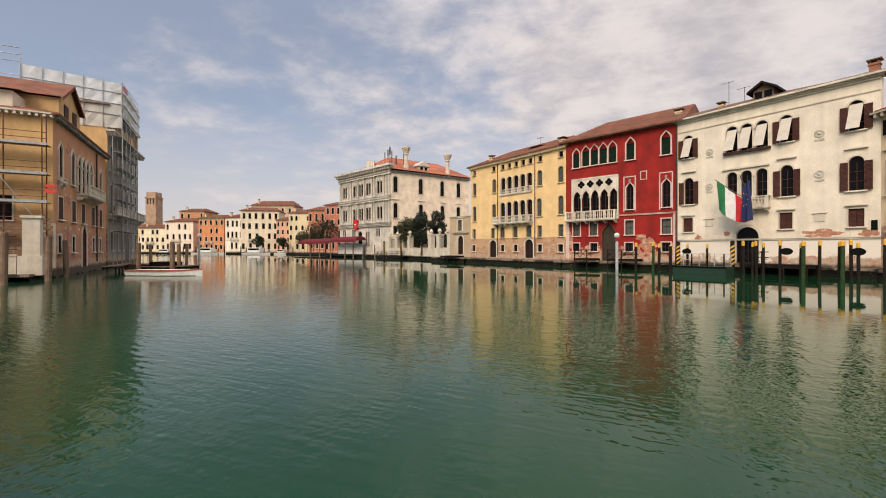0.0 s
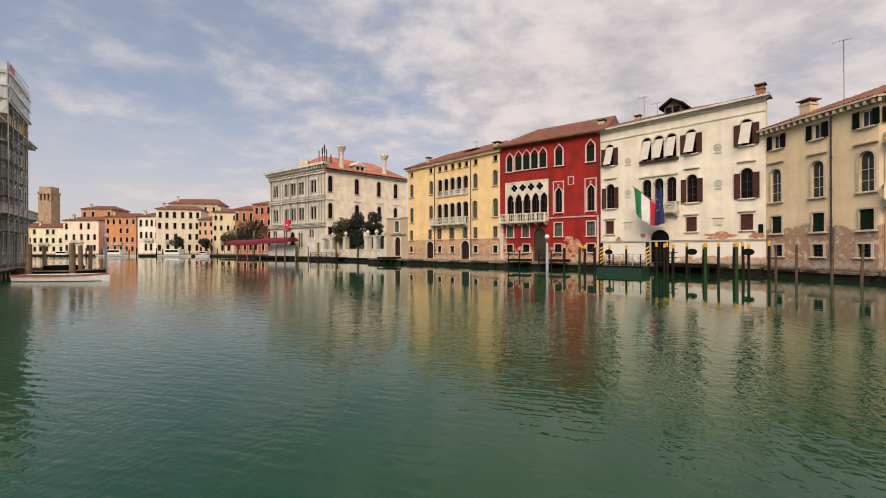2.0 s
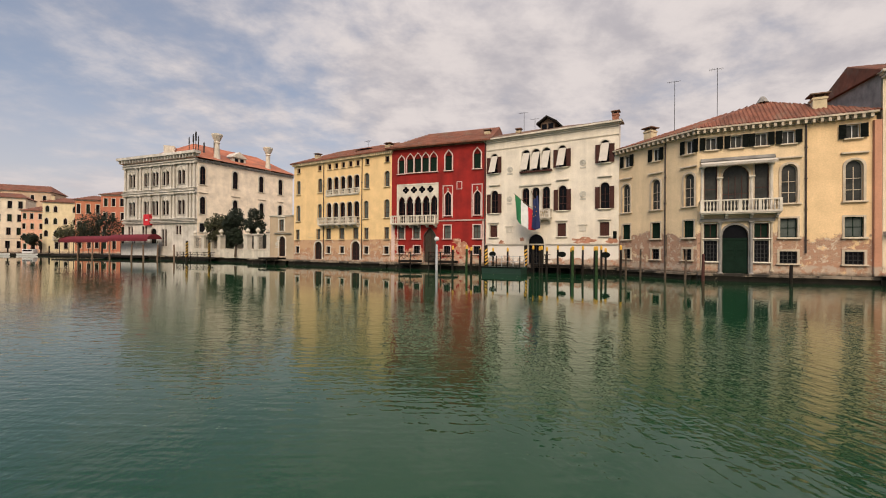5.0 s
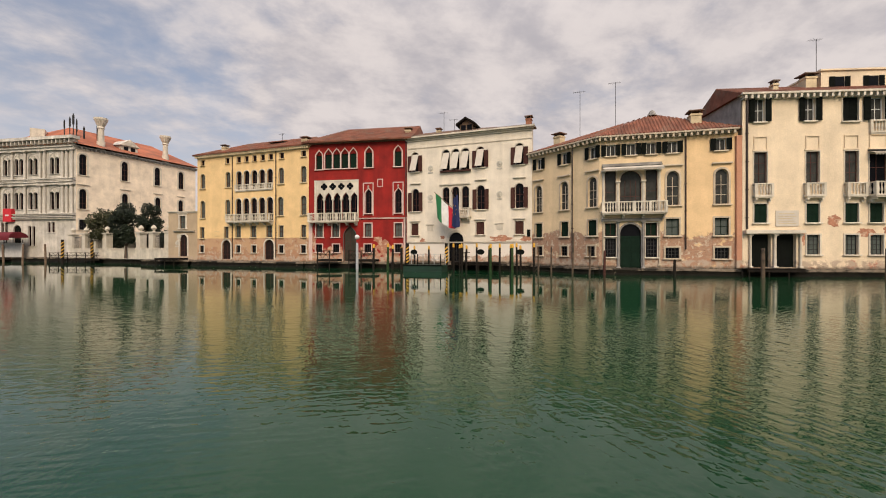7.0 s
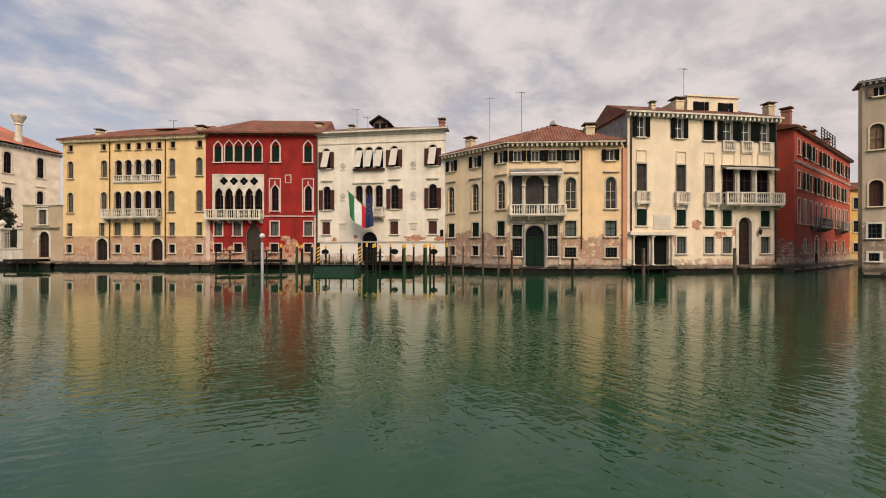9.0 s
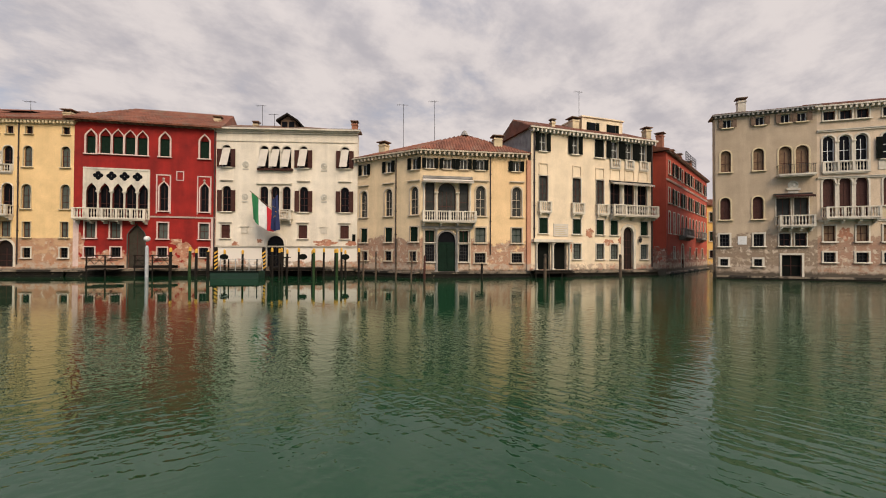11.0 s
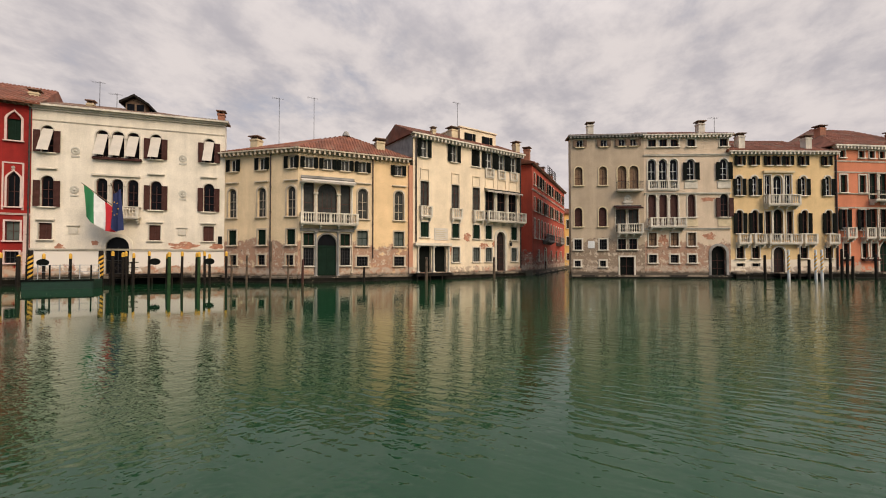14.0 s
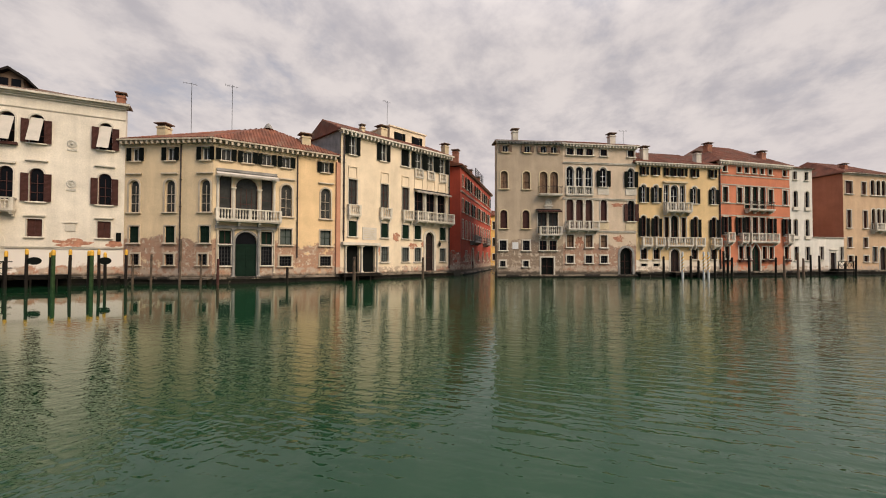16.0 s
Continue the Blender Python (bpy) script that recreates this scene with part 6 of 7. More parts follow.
for s in (-1, 1):
    quad(bm, [(7.4, 0.3, 18.65), (7.4 + s * 3.6, 0.3, 16.45), (7.4 + s * 3.6, 8.2, 16.45), (7.4, 8.2, 18.65)])
    quad(bm, [(7.4, 0.3, 18.3), (7.4 + s * 3.6, 0.3, 16.1), (7.4 + s * 3.6, 0.3, 16.45), (7.4, 0.3, 18.65)])
part("attic_roof", bm, TILE, up)
bm = bmesh.new()
box(bm, 1.6, 4.2, 3.0, 22, 13.6, 15.8)
h.add("upper_storey", bm, PL_WHITE)
bm = bmesh.new()
quad(bm, [(1.1, 2.6, 15.85), (4.6, 2.6, 16.6), (4.6, 22, 16.6), (1.1, 22, 15.85)][::-1])
h.add("upper_roof", bm, TILE)
LF = (-56.7, 22.2)
h.face(LF, LA)
row(h, (20.0, 24.0), 4.8, 1.0, 2.0, sur=0.1, pane=GLASS)
h.wall(13.6, PL_LEFT_SIDE)
h.cornice(13.8, 0.35, 0.5, 0.15, STONE, 0.45)
h.face(LB, (LB[0] - 12.3, LB[1] - 6.6))
h.wall(13.6, PL_LEFT)

# scaffold on the flank: standards, boards, rails and braces
m, w = frame_on(LF, LA)
sc = thing("scaffold", "rusty steel pipe scaffold with plank decks", "scaffold", m)
RUSTY = material("rusty_steel_pipe", (0.16, 0.075, 0.05), 0.7, 0.4, 3.0, 20, 0.2, metal=0.4)
GALV = material("galvanised_pipe", (0.40, 0.41, 0.41), 0.5, 0.25, 3.0, 20, 0.1, metal=0.5)
for k in range(7):
    for y in (-0.35, -1.35):
        bm = bmesh.new()
        tube(bm, (26.7 - 2.6 * k, y, 0.4), (26.7 - 2.6 * k, y, 13.4), 0.045, n=6)
        part("standard", bm, RUSTY, sc)
for z in (4.0, 6.2, 8.5, 10.9):
    bm = bmesh.new()
    for j in range(4):
        box(bm, 10.5, 27.0, -1.33 + 0.24 * j, -1.12 + 0.24 * j, z, z + 0.05)
    part("deck", bm, WOOD, sc)
    bm = bmesh.new()
    box(bm, 10.5, 27.0, -1.42, -1.38, z - 0.02, z + 0.2)
    part("toe_board", bm, GALV if z > 5 else WOOD, sc)
    for dz in (0.5, 1.0):
        bm = bmesh.new()
        tube(bm, (10.5, -1.4, z + dz), (27.0, -1.4, z + dz), 0.03, n=6)
        part("guard_rail", bm, RUSTY, sc)
for k in range(3):
    bm = bmesh.new()
    tube(bm, (26.7 - 5.2 * k, -1.42, 4.1 + 0.1), (24.1 - 5.2 * k, -1.42, 8.4), 0.03, n=6)
    part("brace", bm, GALV, sc)
bm = bmesh.new()
box(bm, 26.9, 27.6, -1.46, -1.42, 7.0, 7.35)
box(bm, 26.9, 27.6, -1.46, -1.42, 7.5, 7.7)
part("warning_board", bm, material("red_white_board", (0.62, 0.05, 0.04), 0.6, 0.1, 2, 20, 0.05), sc)

# ---- left bank: tall palace behind scaffold and netting ----
PL_SCAF = plaster("grey_scaffolded_plaster", (0.34, 0.32, 0.28), top=3.0, amount=0.3, streak=0.3)
h = House("scaffolded_palace", "tall grey stone palace wrapped in scaffold and netting", "palace", (-41.9, 51.8), LC)
row(h, (1.6, 4.3, 7.0, 9.7, 12.4, 15.1), 12.4, 1.0, 3.2, arch=1, sur=0.2, trim=GREY_STONE)
row(h, (1.6, 4.3, 7.0, 9.7, 12.4, 15.1), 7.3, 1.0, 3.4, arch=1, sur=0.2, trim=GREY_STONE)
row(h, (1.6, 4.3, 7.0, 12.4, 15.1), 2.2, 1.0, 2.4, sur=0.2, trim=GREY_STONE)
h.window(9.7, 0.6, 1.6, 4.4, arch=1, sur=0.25, trim=GREY_STONE, name="door", pane=SHUT_BLACK, sill=0)
h.balcony(0.5, 17.0, 6.9, deep=1.0, h=0.95, brackets=8, posts=8, mat=GREY_STONE)
h.band(6.2, 0.4, 0.3, GREY_STONE)
h.wall(18.0, PL_SCAF)
h.core(16, 20.5, PL_LEFT_SIDE)
h.cornice(17.3, 0.6, 0.9, 0.2, GREY_STONE, 0.7)
h.roof(20.5, 1.5, 16, 3, 3, 0.3, TILE_OLD)
m, w = frame_on((-41.9, 51.8), LC)
sc = thing("scaffold", "galvanised scaffold with pale debris netting above", "scaffold", m)
for k in range(5):
    for y in (-0.5, -1.5):
        bm = bmesh.new()
        tube(bm, (0.1 + 2.1 * k, y, 0.4), (0.1 + 2.1 * k, y, 23.2 - 0.1 * k), 0.05, n=6)
        part("standard", bm, GALV, sc)
for z in (4.6, 6.6, 8.6, 10.6, 12.6, 14.6, 16.6, 18.6, 20.6, 22.4):
    bm = bmesh.new()
    box(bm, 0.0, 9.2, -1.45, -0.55, z, z + 0.05)
    part("deck", bm, WOOD if z < 5 else GALV, sc)
    bm = bmesh.new()
    tube(bm, (0, -1.5, z + 1.0), (9.2, -1.5, z + 1.0), 0.035, n=6)
    part("guard_rail", bm, GALV, sc)
    if z < 18:
        bm = bmesh.new()
        k = int(z) % 4
        tube(bm, (k * 1.6, -1.52, z), (k * 1.6 + 4.2, -1.52, z + 2.0), 0.03, n=6)
        part("brace", bm, GALV, sc)
NET = bpy.data.materials.new("debris_netting")
NET.use_nodes = True
nn, nl = NET.node_tree.nodes, NET.node_tree.links
nb = nn["Principled BSDF"]
nb.inputs["Roughness"].default_value = 0.9
ntc = nn.new("ShaderNodeTexCoord")
nz = nn.new("ShaderNodeTexNoise")
nz.inputs["Scale"].default_value, nz.inputs["Detail"].default_value = 0.9, 5
nl.new(ntc.outputs["Object"], nz.inputs["Vector"])
nr = nn.new("ShaderNodeValToRGB")
nr.color_ramp.elements[0].color, nr.color_ramp.elements[1].color = (0.50, 0.51, 0.48, 1), (0.66, 0.66, 0.62, 1)
nr.color_ramp.elements[0].position, nr.color_ramp.elements[1].position = 0.3, 0.7
nl.new(nz.outputs[0], nr.inputs[0])
nl.new(nr.outputs[0], nb.inputs["Base Color"])
nt = nn.new("ShaderNodeBsdfTransparent")
nm = nn.new("ShaderNodeMixShader")
nm.inputs[0].default_value = 0.72
nl.new(nt.outputs[0], nm.inputs[1])
nl.new(nb.outputs[0], nm.inputs[2])
nl.new(nm.outputs[0], nn["Material Output"].inputs[0])


def net_panel(parent, a, b, z0, z1, zb0, zb1):
    """A sheet of netting between two uprights, slack between its ties."""
    bm = bmesh.new()
    n, r = 14, 6
    a, b = Vector(a), Vector(b)
    out = Vector((b.y - a.y, a.x - b.x)).normalized()
    grid = []
    for i in range(n + 1):
        f = i / n
        p = a + (b - a) * f
        lo, hi = z0 + (zb0 - z0) * f, z1 + (zb1 - z1) * f
        grid.append([bm.verts.new((p.x + out.x * s, p.y + out.y * s, lo + (hi - lo) * j / r)) for j in range(r + 1) for s in [0.05 + 0.07 * math.sin(i * 2.3) * math.sin(j * 1.9)]])
    for i in range(n):
        for j in range(r):
            bm.faces.new((grid[i][j], grid[i + 1][j], grid[i + 1][j + 1], grid[i][j + 1]))
    return part("netting", bm, NET, parent)


net_panel(sc, (0.0, -1.55), (9.2, -1.55), 18.9, 23.2, 18.4, 22.7)
net_panel(sc, (-0.05, 8.0), (-0.05, -1.5), 17.6, 24.0, 17.6, 23.2)
for z in (19.2, 20.6, 22.0):  # lapped seams of the sheets, and the pipes that hold them
    bm = bmesh.new()
    tube(bm, (-0.16, 8.0, z + 0.5), (-0.16, -1.6, z), 0.05, n=6)
    tube(bm, (-0.16, -1.68, z), (9.2, -1.68, z - 0.45), 0.05, n=6)
    part("net_rail", bm, GALV, sc)
for k in range(6):
    bm = bmesh.new()
    tube(bm, (-0.18, 8.0 - 1.9 * k, 17.5), (-0.18, 8.0 - 1.9 * k, 24.1 - 0.15 * k), 0.05, n=6)
    part("net_pole", bm, GALV, sc)
bm = bmesh.new()
box(bm, 0.0, 2.2, -1.66, -1.64, 22.5, 22.7)
box(bm, 0.0, 2.2, -1.66, -1.64, 22.85, 23.05)
part("warning_stripe", bm, material("red_stripe", (0.6, 0.06, 0.06), 0.6, 0.1, 2, 20, 0.05), sc)
for k in range(8):  # the bare bays behind the netting
    bm = bmesh.new()
    tube(bm, (-0.1, 8.0 + 2.0 * k, 14), (-0.1, 8.0 + 2.0 * k, 25.2 + (1.5 if k % 3 == 1 else 0)), 0.05, n=6)
    part("standard", bm, GALV, sc)
for z in (19.0, 20.8, 22.6, 24.2, 25.0, 25.8):
    bm = bmesh.new()
    tube(bm, (-0.12, 8.0, z), (-0.12, 24, z), 0.045, n=6)
    if z < 23:
        box(bm, -0.6, -0.1, 8, 24, z - 0.9, z - 0.82)
    part("guard_rail", bm, GALV, sc)

# white garden pier and wall by the near end of the left bank
m, w = frame_on((-36.4, 28.2), (-30.9, 31.9))
gp = thing("garden_wall", "low white stone wall with a square pier", "wall", m)
bm = bmesh.new()
box(bm, 5.55, 6.55, 0, 1.0, 0.5, 4.8)
box(bm, 5.45, 6.65, -0.1, 1.1, 4.8, 5.0)
box(bm, 5.3, 6.7, -0.15, 1.1, 0.4, 1.9)
part("pier", bm, STONE, gp, "white stone pier")
bm = bmesh.new()
box(bm, -6, 5.2, 0.1, 0.6, 0.3, 1.9)
box(bm, -6, 5.2, 0.05, 0.65, 1.9, 2.02)
part("parapet", bm, STONE, gp)
for x in (3.2, 0.2, -3):
    bm = bmesh.new()
    box(bm, x, x + 0.45, 0.12, 0.55, 2.02, 3.7)
    part("post", bm, STONE, gp)
for z in (2.4, 2.9, 3.4):
    bm = bmesh.new()
    tube(bm, (-6, 0.33, z), (5.2, 0.33, z), 0.03, n=6)
    part("iron_rail", bm, IRON, gp)

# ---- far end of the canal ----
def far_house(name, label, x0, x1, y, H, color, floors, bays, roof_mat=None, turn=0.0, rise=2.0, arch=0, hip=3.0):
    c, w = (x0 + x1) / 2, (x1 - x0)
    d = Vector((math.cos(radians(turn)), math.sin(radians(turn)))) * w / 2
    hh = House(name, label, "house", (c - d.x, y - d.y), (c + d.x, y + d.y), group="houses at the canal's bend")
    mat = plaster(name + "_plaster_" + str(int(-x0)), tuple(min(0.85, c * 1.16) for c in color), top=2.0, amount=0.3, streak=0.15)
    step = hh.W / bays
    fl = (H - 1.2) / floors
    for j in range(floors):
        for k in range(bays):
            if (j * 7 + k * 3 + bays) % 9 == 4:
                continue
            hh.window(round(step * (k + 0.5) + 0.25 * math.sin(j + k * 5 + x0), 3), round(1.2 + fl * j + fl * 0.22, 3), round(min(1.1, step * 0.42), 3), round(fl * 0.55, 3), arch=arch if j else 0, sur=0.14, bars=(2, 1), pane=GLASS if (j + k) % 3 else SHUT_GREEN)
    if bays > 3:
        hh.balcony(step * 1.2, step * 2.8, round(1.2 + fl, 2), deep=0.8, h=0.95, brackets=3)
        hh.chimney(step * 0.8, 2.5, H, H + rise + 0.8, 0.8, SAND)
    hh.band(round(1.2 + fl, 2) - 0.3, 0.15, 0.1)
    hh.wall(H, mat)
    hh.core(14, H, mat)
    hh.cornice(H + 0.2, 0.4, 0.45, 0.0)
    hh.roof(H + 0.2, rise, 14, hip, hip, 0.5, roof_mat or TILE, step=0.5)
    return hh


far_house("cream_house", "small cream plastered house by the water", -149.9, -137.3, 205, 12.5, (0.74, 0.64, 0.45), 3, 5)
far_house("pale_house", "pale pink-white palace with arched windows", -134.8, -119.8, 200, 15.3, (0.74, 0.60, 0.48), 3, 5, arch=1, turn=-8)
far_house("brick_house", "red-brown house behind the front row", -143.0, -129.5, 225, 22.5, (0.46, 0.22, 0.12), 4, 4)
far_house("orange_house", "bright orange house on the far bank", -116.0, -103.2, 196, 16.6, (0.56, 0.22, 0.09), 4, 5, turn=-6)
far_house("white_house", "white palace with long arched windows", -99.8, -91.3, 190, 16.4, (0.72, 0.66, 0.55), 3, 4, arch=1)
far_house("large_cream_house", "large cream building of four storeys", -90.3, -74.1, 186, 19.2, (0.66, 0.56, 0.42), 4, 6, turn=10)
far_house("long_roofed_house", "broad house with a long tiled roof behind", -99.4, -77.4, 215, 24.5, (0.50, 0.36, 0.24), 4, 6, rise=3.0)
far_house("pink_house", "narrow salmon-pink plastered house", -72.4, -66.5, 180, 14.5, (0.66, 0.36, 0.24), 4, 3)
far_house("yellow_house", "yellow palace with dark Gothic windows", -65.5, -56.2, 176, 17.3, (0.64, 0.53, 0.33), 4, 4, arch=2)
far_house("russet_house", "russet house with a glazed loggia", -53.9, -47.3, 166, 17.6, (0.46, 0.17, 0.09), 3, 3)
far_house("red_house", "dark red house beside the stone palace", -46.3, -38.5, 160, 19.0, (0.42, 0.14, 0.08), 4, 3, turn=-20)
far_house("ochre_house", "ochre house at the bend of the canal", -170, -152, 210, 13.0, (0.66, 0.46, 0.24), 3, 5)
quay([(-190, 210), (-135, 196), (-90, 182), (-45, 155), (-32, 124)], 6.0, 0.8, label="distant stone quay along the far houses")
m, w = frame_on((-192.3, 268), (-185.7, 267.9))
tw = thing("bell_tower", "square brick bell tower with an open belfry", "tower", m)
bm = bmesh.new()
box(bm, 0, 6.6, 0, 6.6, 0, 31)
part("shaft", bm, material("tower_brick", (0.40, 0.27, 0.18), 0.9, 0.3, 0.4, 6, 0.3), tw)
bm = bmesh.new()
for x in (0, 1.9, 3.8, 5.7):
    box(bm, x, x + 0.9, 0, 1.0, 31, 34.8)
box(bm, 0, 6.6, 1.2, 6.6, 31, 34.8)
part("belfry", bm, bpy.data.materials["tower_brick"], tw)
bm = bmesh.new()
box(bm, -0.3, 6.9, -0.3, 6.9, 34.8, 36)
box(bm, 0.3, 6.3, 0.3, 6.3, 36, 39)
part("crown", bm, bpy.data.materials["tower_brick"], tw)

# ---- garden beside the stone palace ----
GW0, GW1 = (-12.5, 101.0), (3.2, 76.5)
m, w = frame_on(GW0, GW1)
gw = thing("garden_balustrade", "white stone garden wall with urn-topped piers", "wall", m)
bm = bmesh.new()
box(bm, -2.2, w - 1.0, 0, 0.5, 0.7, 2.3)
box(bm, -2.3, w - 0.9, -0.08, 0.58, 2.3, 2.5)
part("parapet", bm, STONE, gw)


def pier_mesh():
    bm = bmesh.new()
    box(bm, -0.55, 0.55, -0.05, 1.0, 2.5, 5.0)
    box(bm, -0.7, 0.7, -0.2, 1.15, 5.0, 5.25)
    lathe(bm, 0, 0.45, 5.25, [(0.25, 0), (0.15, 0.2), (0.45, 0.6), (0.3, 0.9), (0.08, 1.15)], 10)
    return mesh_of(bm, STONE, "pier")


pm = pier_mesh()
for u in (-1.8, 2.4, 5.6, 8.7, 14.8, 18.0, 21.3, 25.2):
    part("pier", pm, None, gw, m=Matrix.Translation((u, 0, 0)))
for a, b in ((-1.2, 1.8), (3.0, 5.0), (6.2, 8.1), (21.9, 24.6)):
    n = int((b - a) / 0.3)
    for k in range(n + 1):
        bm = bmesh.new()
        tube(bm, (a + (b - a) * k / n, 0.4, 2.5), (a + (b - a) * k / n, 0.4, 4.7), 0.03, n=4)
        part("railing_bar", bm, IRON, gw)
    bm = bmesh.new()
    tube(bm, (a, 0.4, 4.5), (b, 0.4, 4.5), 0.04, n=4)
    part("railing", bm, IRON, gw)

LEAF = material("dark_foliage", (0.014, 0.024, 0.009), 0.7, 0.55, 1.5, 3.0, 0.0, tint=0.15)
LEAF_LIGHT = material("olive_foliage", (0.048, 0.050, 0.016), 0.7, 0.5, 1.5, 3.0, 0.0, tint=0.15)
BARK = material("tree_bark", (0.10, 0.07, 0.05), 0.9, 0.4, 3.0, 15, 0.6)


def tree(label, x, y, z0, H, R, mat, seed, squash=1.0):
    """A tree: tapered trunk with limbs and a crown of many leaf sprays in uneven clumps."""
    rng = random.Random(seed)
    t = thing("tree", label, "tree", Matrix.Translation((x, y, z0)), group="garden trees")
    bm = bmesh.new()
    tube(bm, (0, 0, 0), (0.1, 0.05, H * 0.45), 0.22, 0.14)
    tips = []
    for k in range(9):
        a = rng.uniform(0, math.tau)
        r = R * rng.uniform(0.35, 0.75)
        tip = Vector((r * math.cos(a), r * math.sin(a), H * rng.uniform(0.5, 0.88)))
        tube(bm, (0.1, 0.05, H * rng.uniform(0.25, 0.42)), tip, 0.09, 0.03, 6)
        tips.append(tip)
    part("trunk", bm, BARK, t)
    tips.append(Vector((0, 0, H * 0.9)))
    verts, faces = [], []
    for tip in tips:
        cr = R * rng.uniform(0.38, 0.58)
        for _ in range(420):
            d = Vector((rng.gauss(0, 1), rng.gauss(0, 1), rng.gauss(0, 1) * 0.85 * squash)).normalized() * cr * rng.uniform(0.55, 1.05)
            c = tip + d
            if c.z < H * 0.16:
                continue
            s = rng.uniform(0.12, 0.26)
            u = Vector((rng.gauss(0, 1), rng.gauss(0, 1), rng.gauss(0, 1))).normalized()
            v = u.cross(Vector((rng.gauss(0, 1), rng.gauss(0, 1), rng.gauss(0, 1)))).normalized()
            i = len(verts)
            verts += [tuple(c - u * s), tuple(c + v * s * 0.5), tuple(c + u * s), tuple(c - v * s * 0.5)]
            faces.append((i, i + 1, i + 2, i + 3))
    me = bpy.data.meshes.new("crown")
    me.from_pydata(verts, [], faces)
    me.materials.append(mat)
    part("crown", me, mat, t, kind="stuff")
    return t


tree("dark evergreen garden tree with rounded crown", -4.7, 91.0, 0.8, 9.4, 2.6, LEAF, 3)
tree("olive-green garden tree leaning over the wall", -8.2, 96.8, 0.8, 8.3, 2.9, LEAF_LIGHT, 5)
tree("dark evergreen tree with a pointed top", -1.5, 87.6, 0.8, 9.3, 2.2, LEAF, 8, 1.5)
tree("ivy-like shrub hanging over the wall", -4.6, 88.0, 0.8, 5.6, 1.4, LEAF, 15, 1.4)
for k, (x, y) in enumerate(((-9.0, 99.0), (-6.0, 94.8), (-1.6, 87.6), (0.4, 84.2), (2.0, 82.0))):
    tree("low dark hedge plant behind the garden wall", x + 0.9, y + 0.6, 0.8, 4.6, 1.7, LEAF, 40 + k, 0.8)
tree("dense green shrubbery behind the canopy", -38.0, 134.0, 0.8, 10.5, 5.0, LEAF, 21, 0.7)
tree("dense green shrubbery behind the canopy", -44.0, 138.0, 0.8, 8.0, 4.5, LEAF_LIGHT, 23, 0.7)
tree("small dark tree by the far quay", -79.5, 178, 0.8, 7.0, 2.4, LEAF, 31)
tree("small dark tree by the far quay", -67.5, 174, 0.8, 6.0, 2.2, LEAF, 35)

# ---- red canopy at the stone palace's landing ----
RED_CLOTH = material("dark_red_canvas", (0.13, 0.008, 0.014), 0.85, 0.2, 1.0, 12, 0.2)
m, w = frame_on((-46.5, 137.5), (-22.0, 112.5))
cp = thing("canopy", "dark red canvas canopy over the landing walk", "canopy", m)
for a, b, z in ((0, 20.5, 4.3), (20.5, 34.5, 4.6)):
    bm = bmesh.new()
    n = 12
    arc = [(-1.6 * math.cos(k * math.pi / n), 1.1 * math.sin(k * math.pi / n)) for k in range(n + 1)]
    for (ya, za), (yb, zb) in zip(arc, arc[1:]):
        quad(bm, [(a, ya, z + za), (b, ya, z + za), (b, yb, z + zb), (a, yb, z + zb)])
    for x in (a, b):
        quad(bm, [(x, y, z + zz) for y, zz in arc])
    quad(bm, [(a, -1.6, z - 0.5), (b, -1.6, z - 0.5), (b, -1.6, z), (a, -1.6, z)])
    part("cover", bm, RED_CLOTH, cp)
for k in range(9):
    for y in (-1.5, 1.5):
        bm = bmesh.new()
        tube(bm, (0.4 + 4.1 * k, y, 0.6), (0.4 + 4.1 * k, y, 4.2), 0.08, n=6)
        part("support", bm, IRON, cp)
bm = bmesh.new()
box(bm, -1, 35, -2.5, 2.2, 0.35, 0.8)
part("landing_deck", bm, WOOD_DARK, cp)
bm = bmesh.new()
box(bm, 20.5, 33.5, 1.2, 1.5, 0.8, 3.6)
part("white_screen", bm, FRAME_WHITE, cp)

# ---- mooring posts ----
CAP_YELLOW = material("yellow_paint", (0.66, 0.36, 0.04), 0.6, 0.2, 3.0, 20, 0.1)
POLE_BROWN = material("weathered_brown_pole", (0.12, 0.085, 0.058), 0.85, 0.4, 2.0, 14, 0.5, spec=0.2, second=(0.03, 0.026, 0.02), second_at=(0.5, 0.62))
POST_GREEN = material("green_painted_wood", (0.028, 0.058, 0.018), 0.75, 0.5, 1.5, 10, 0.3, spec=0.2)


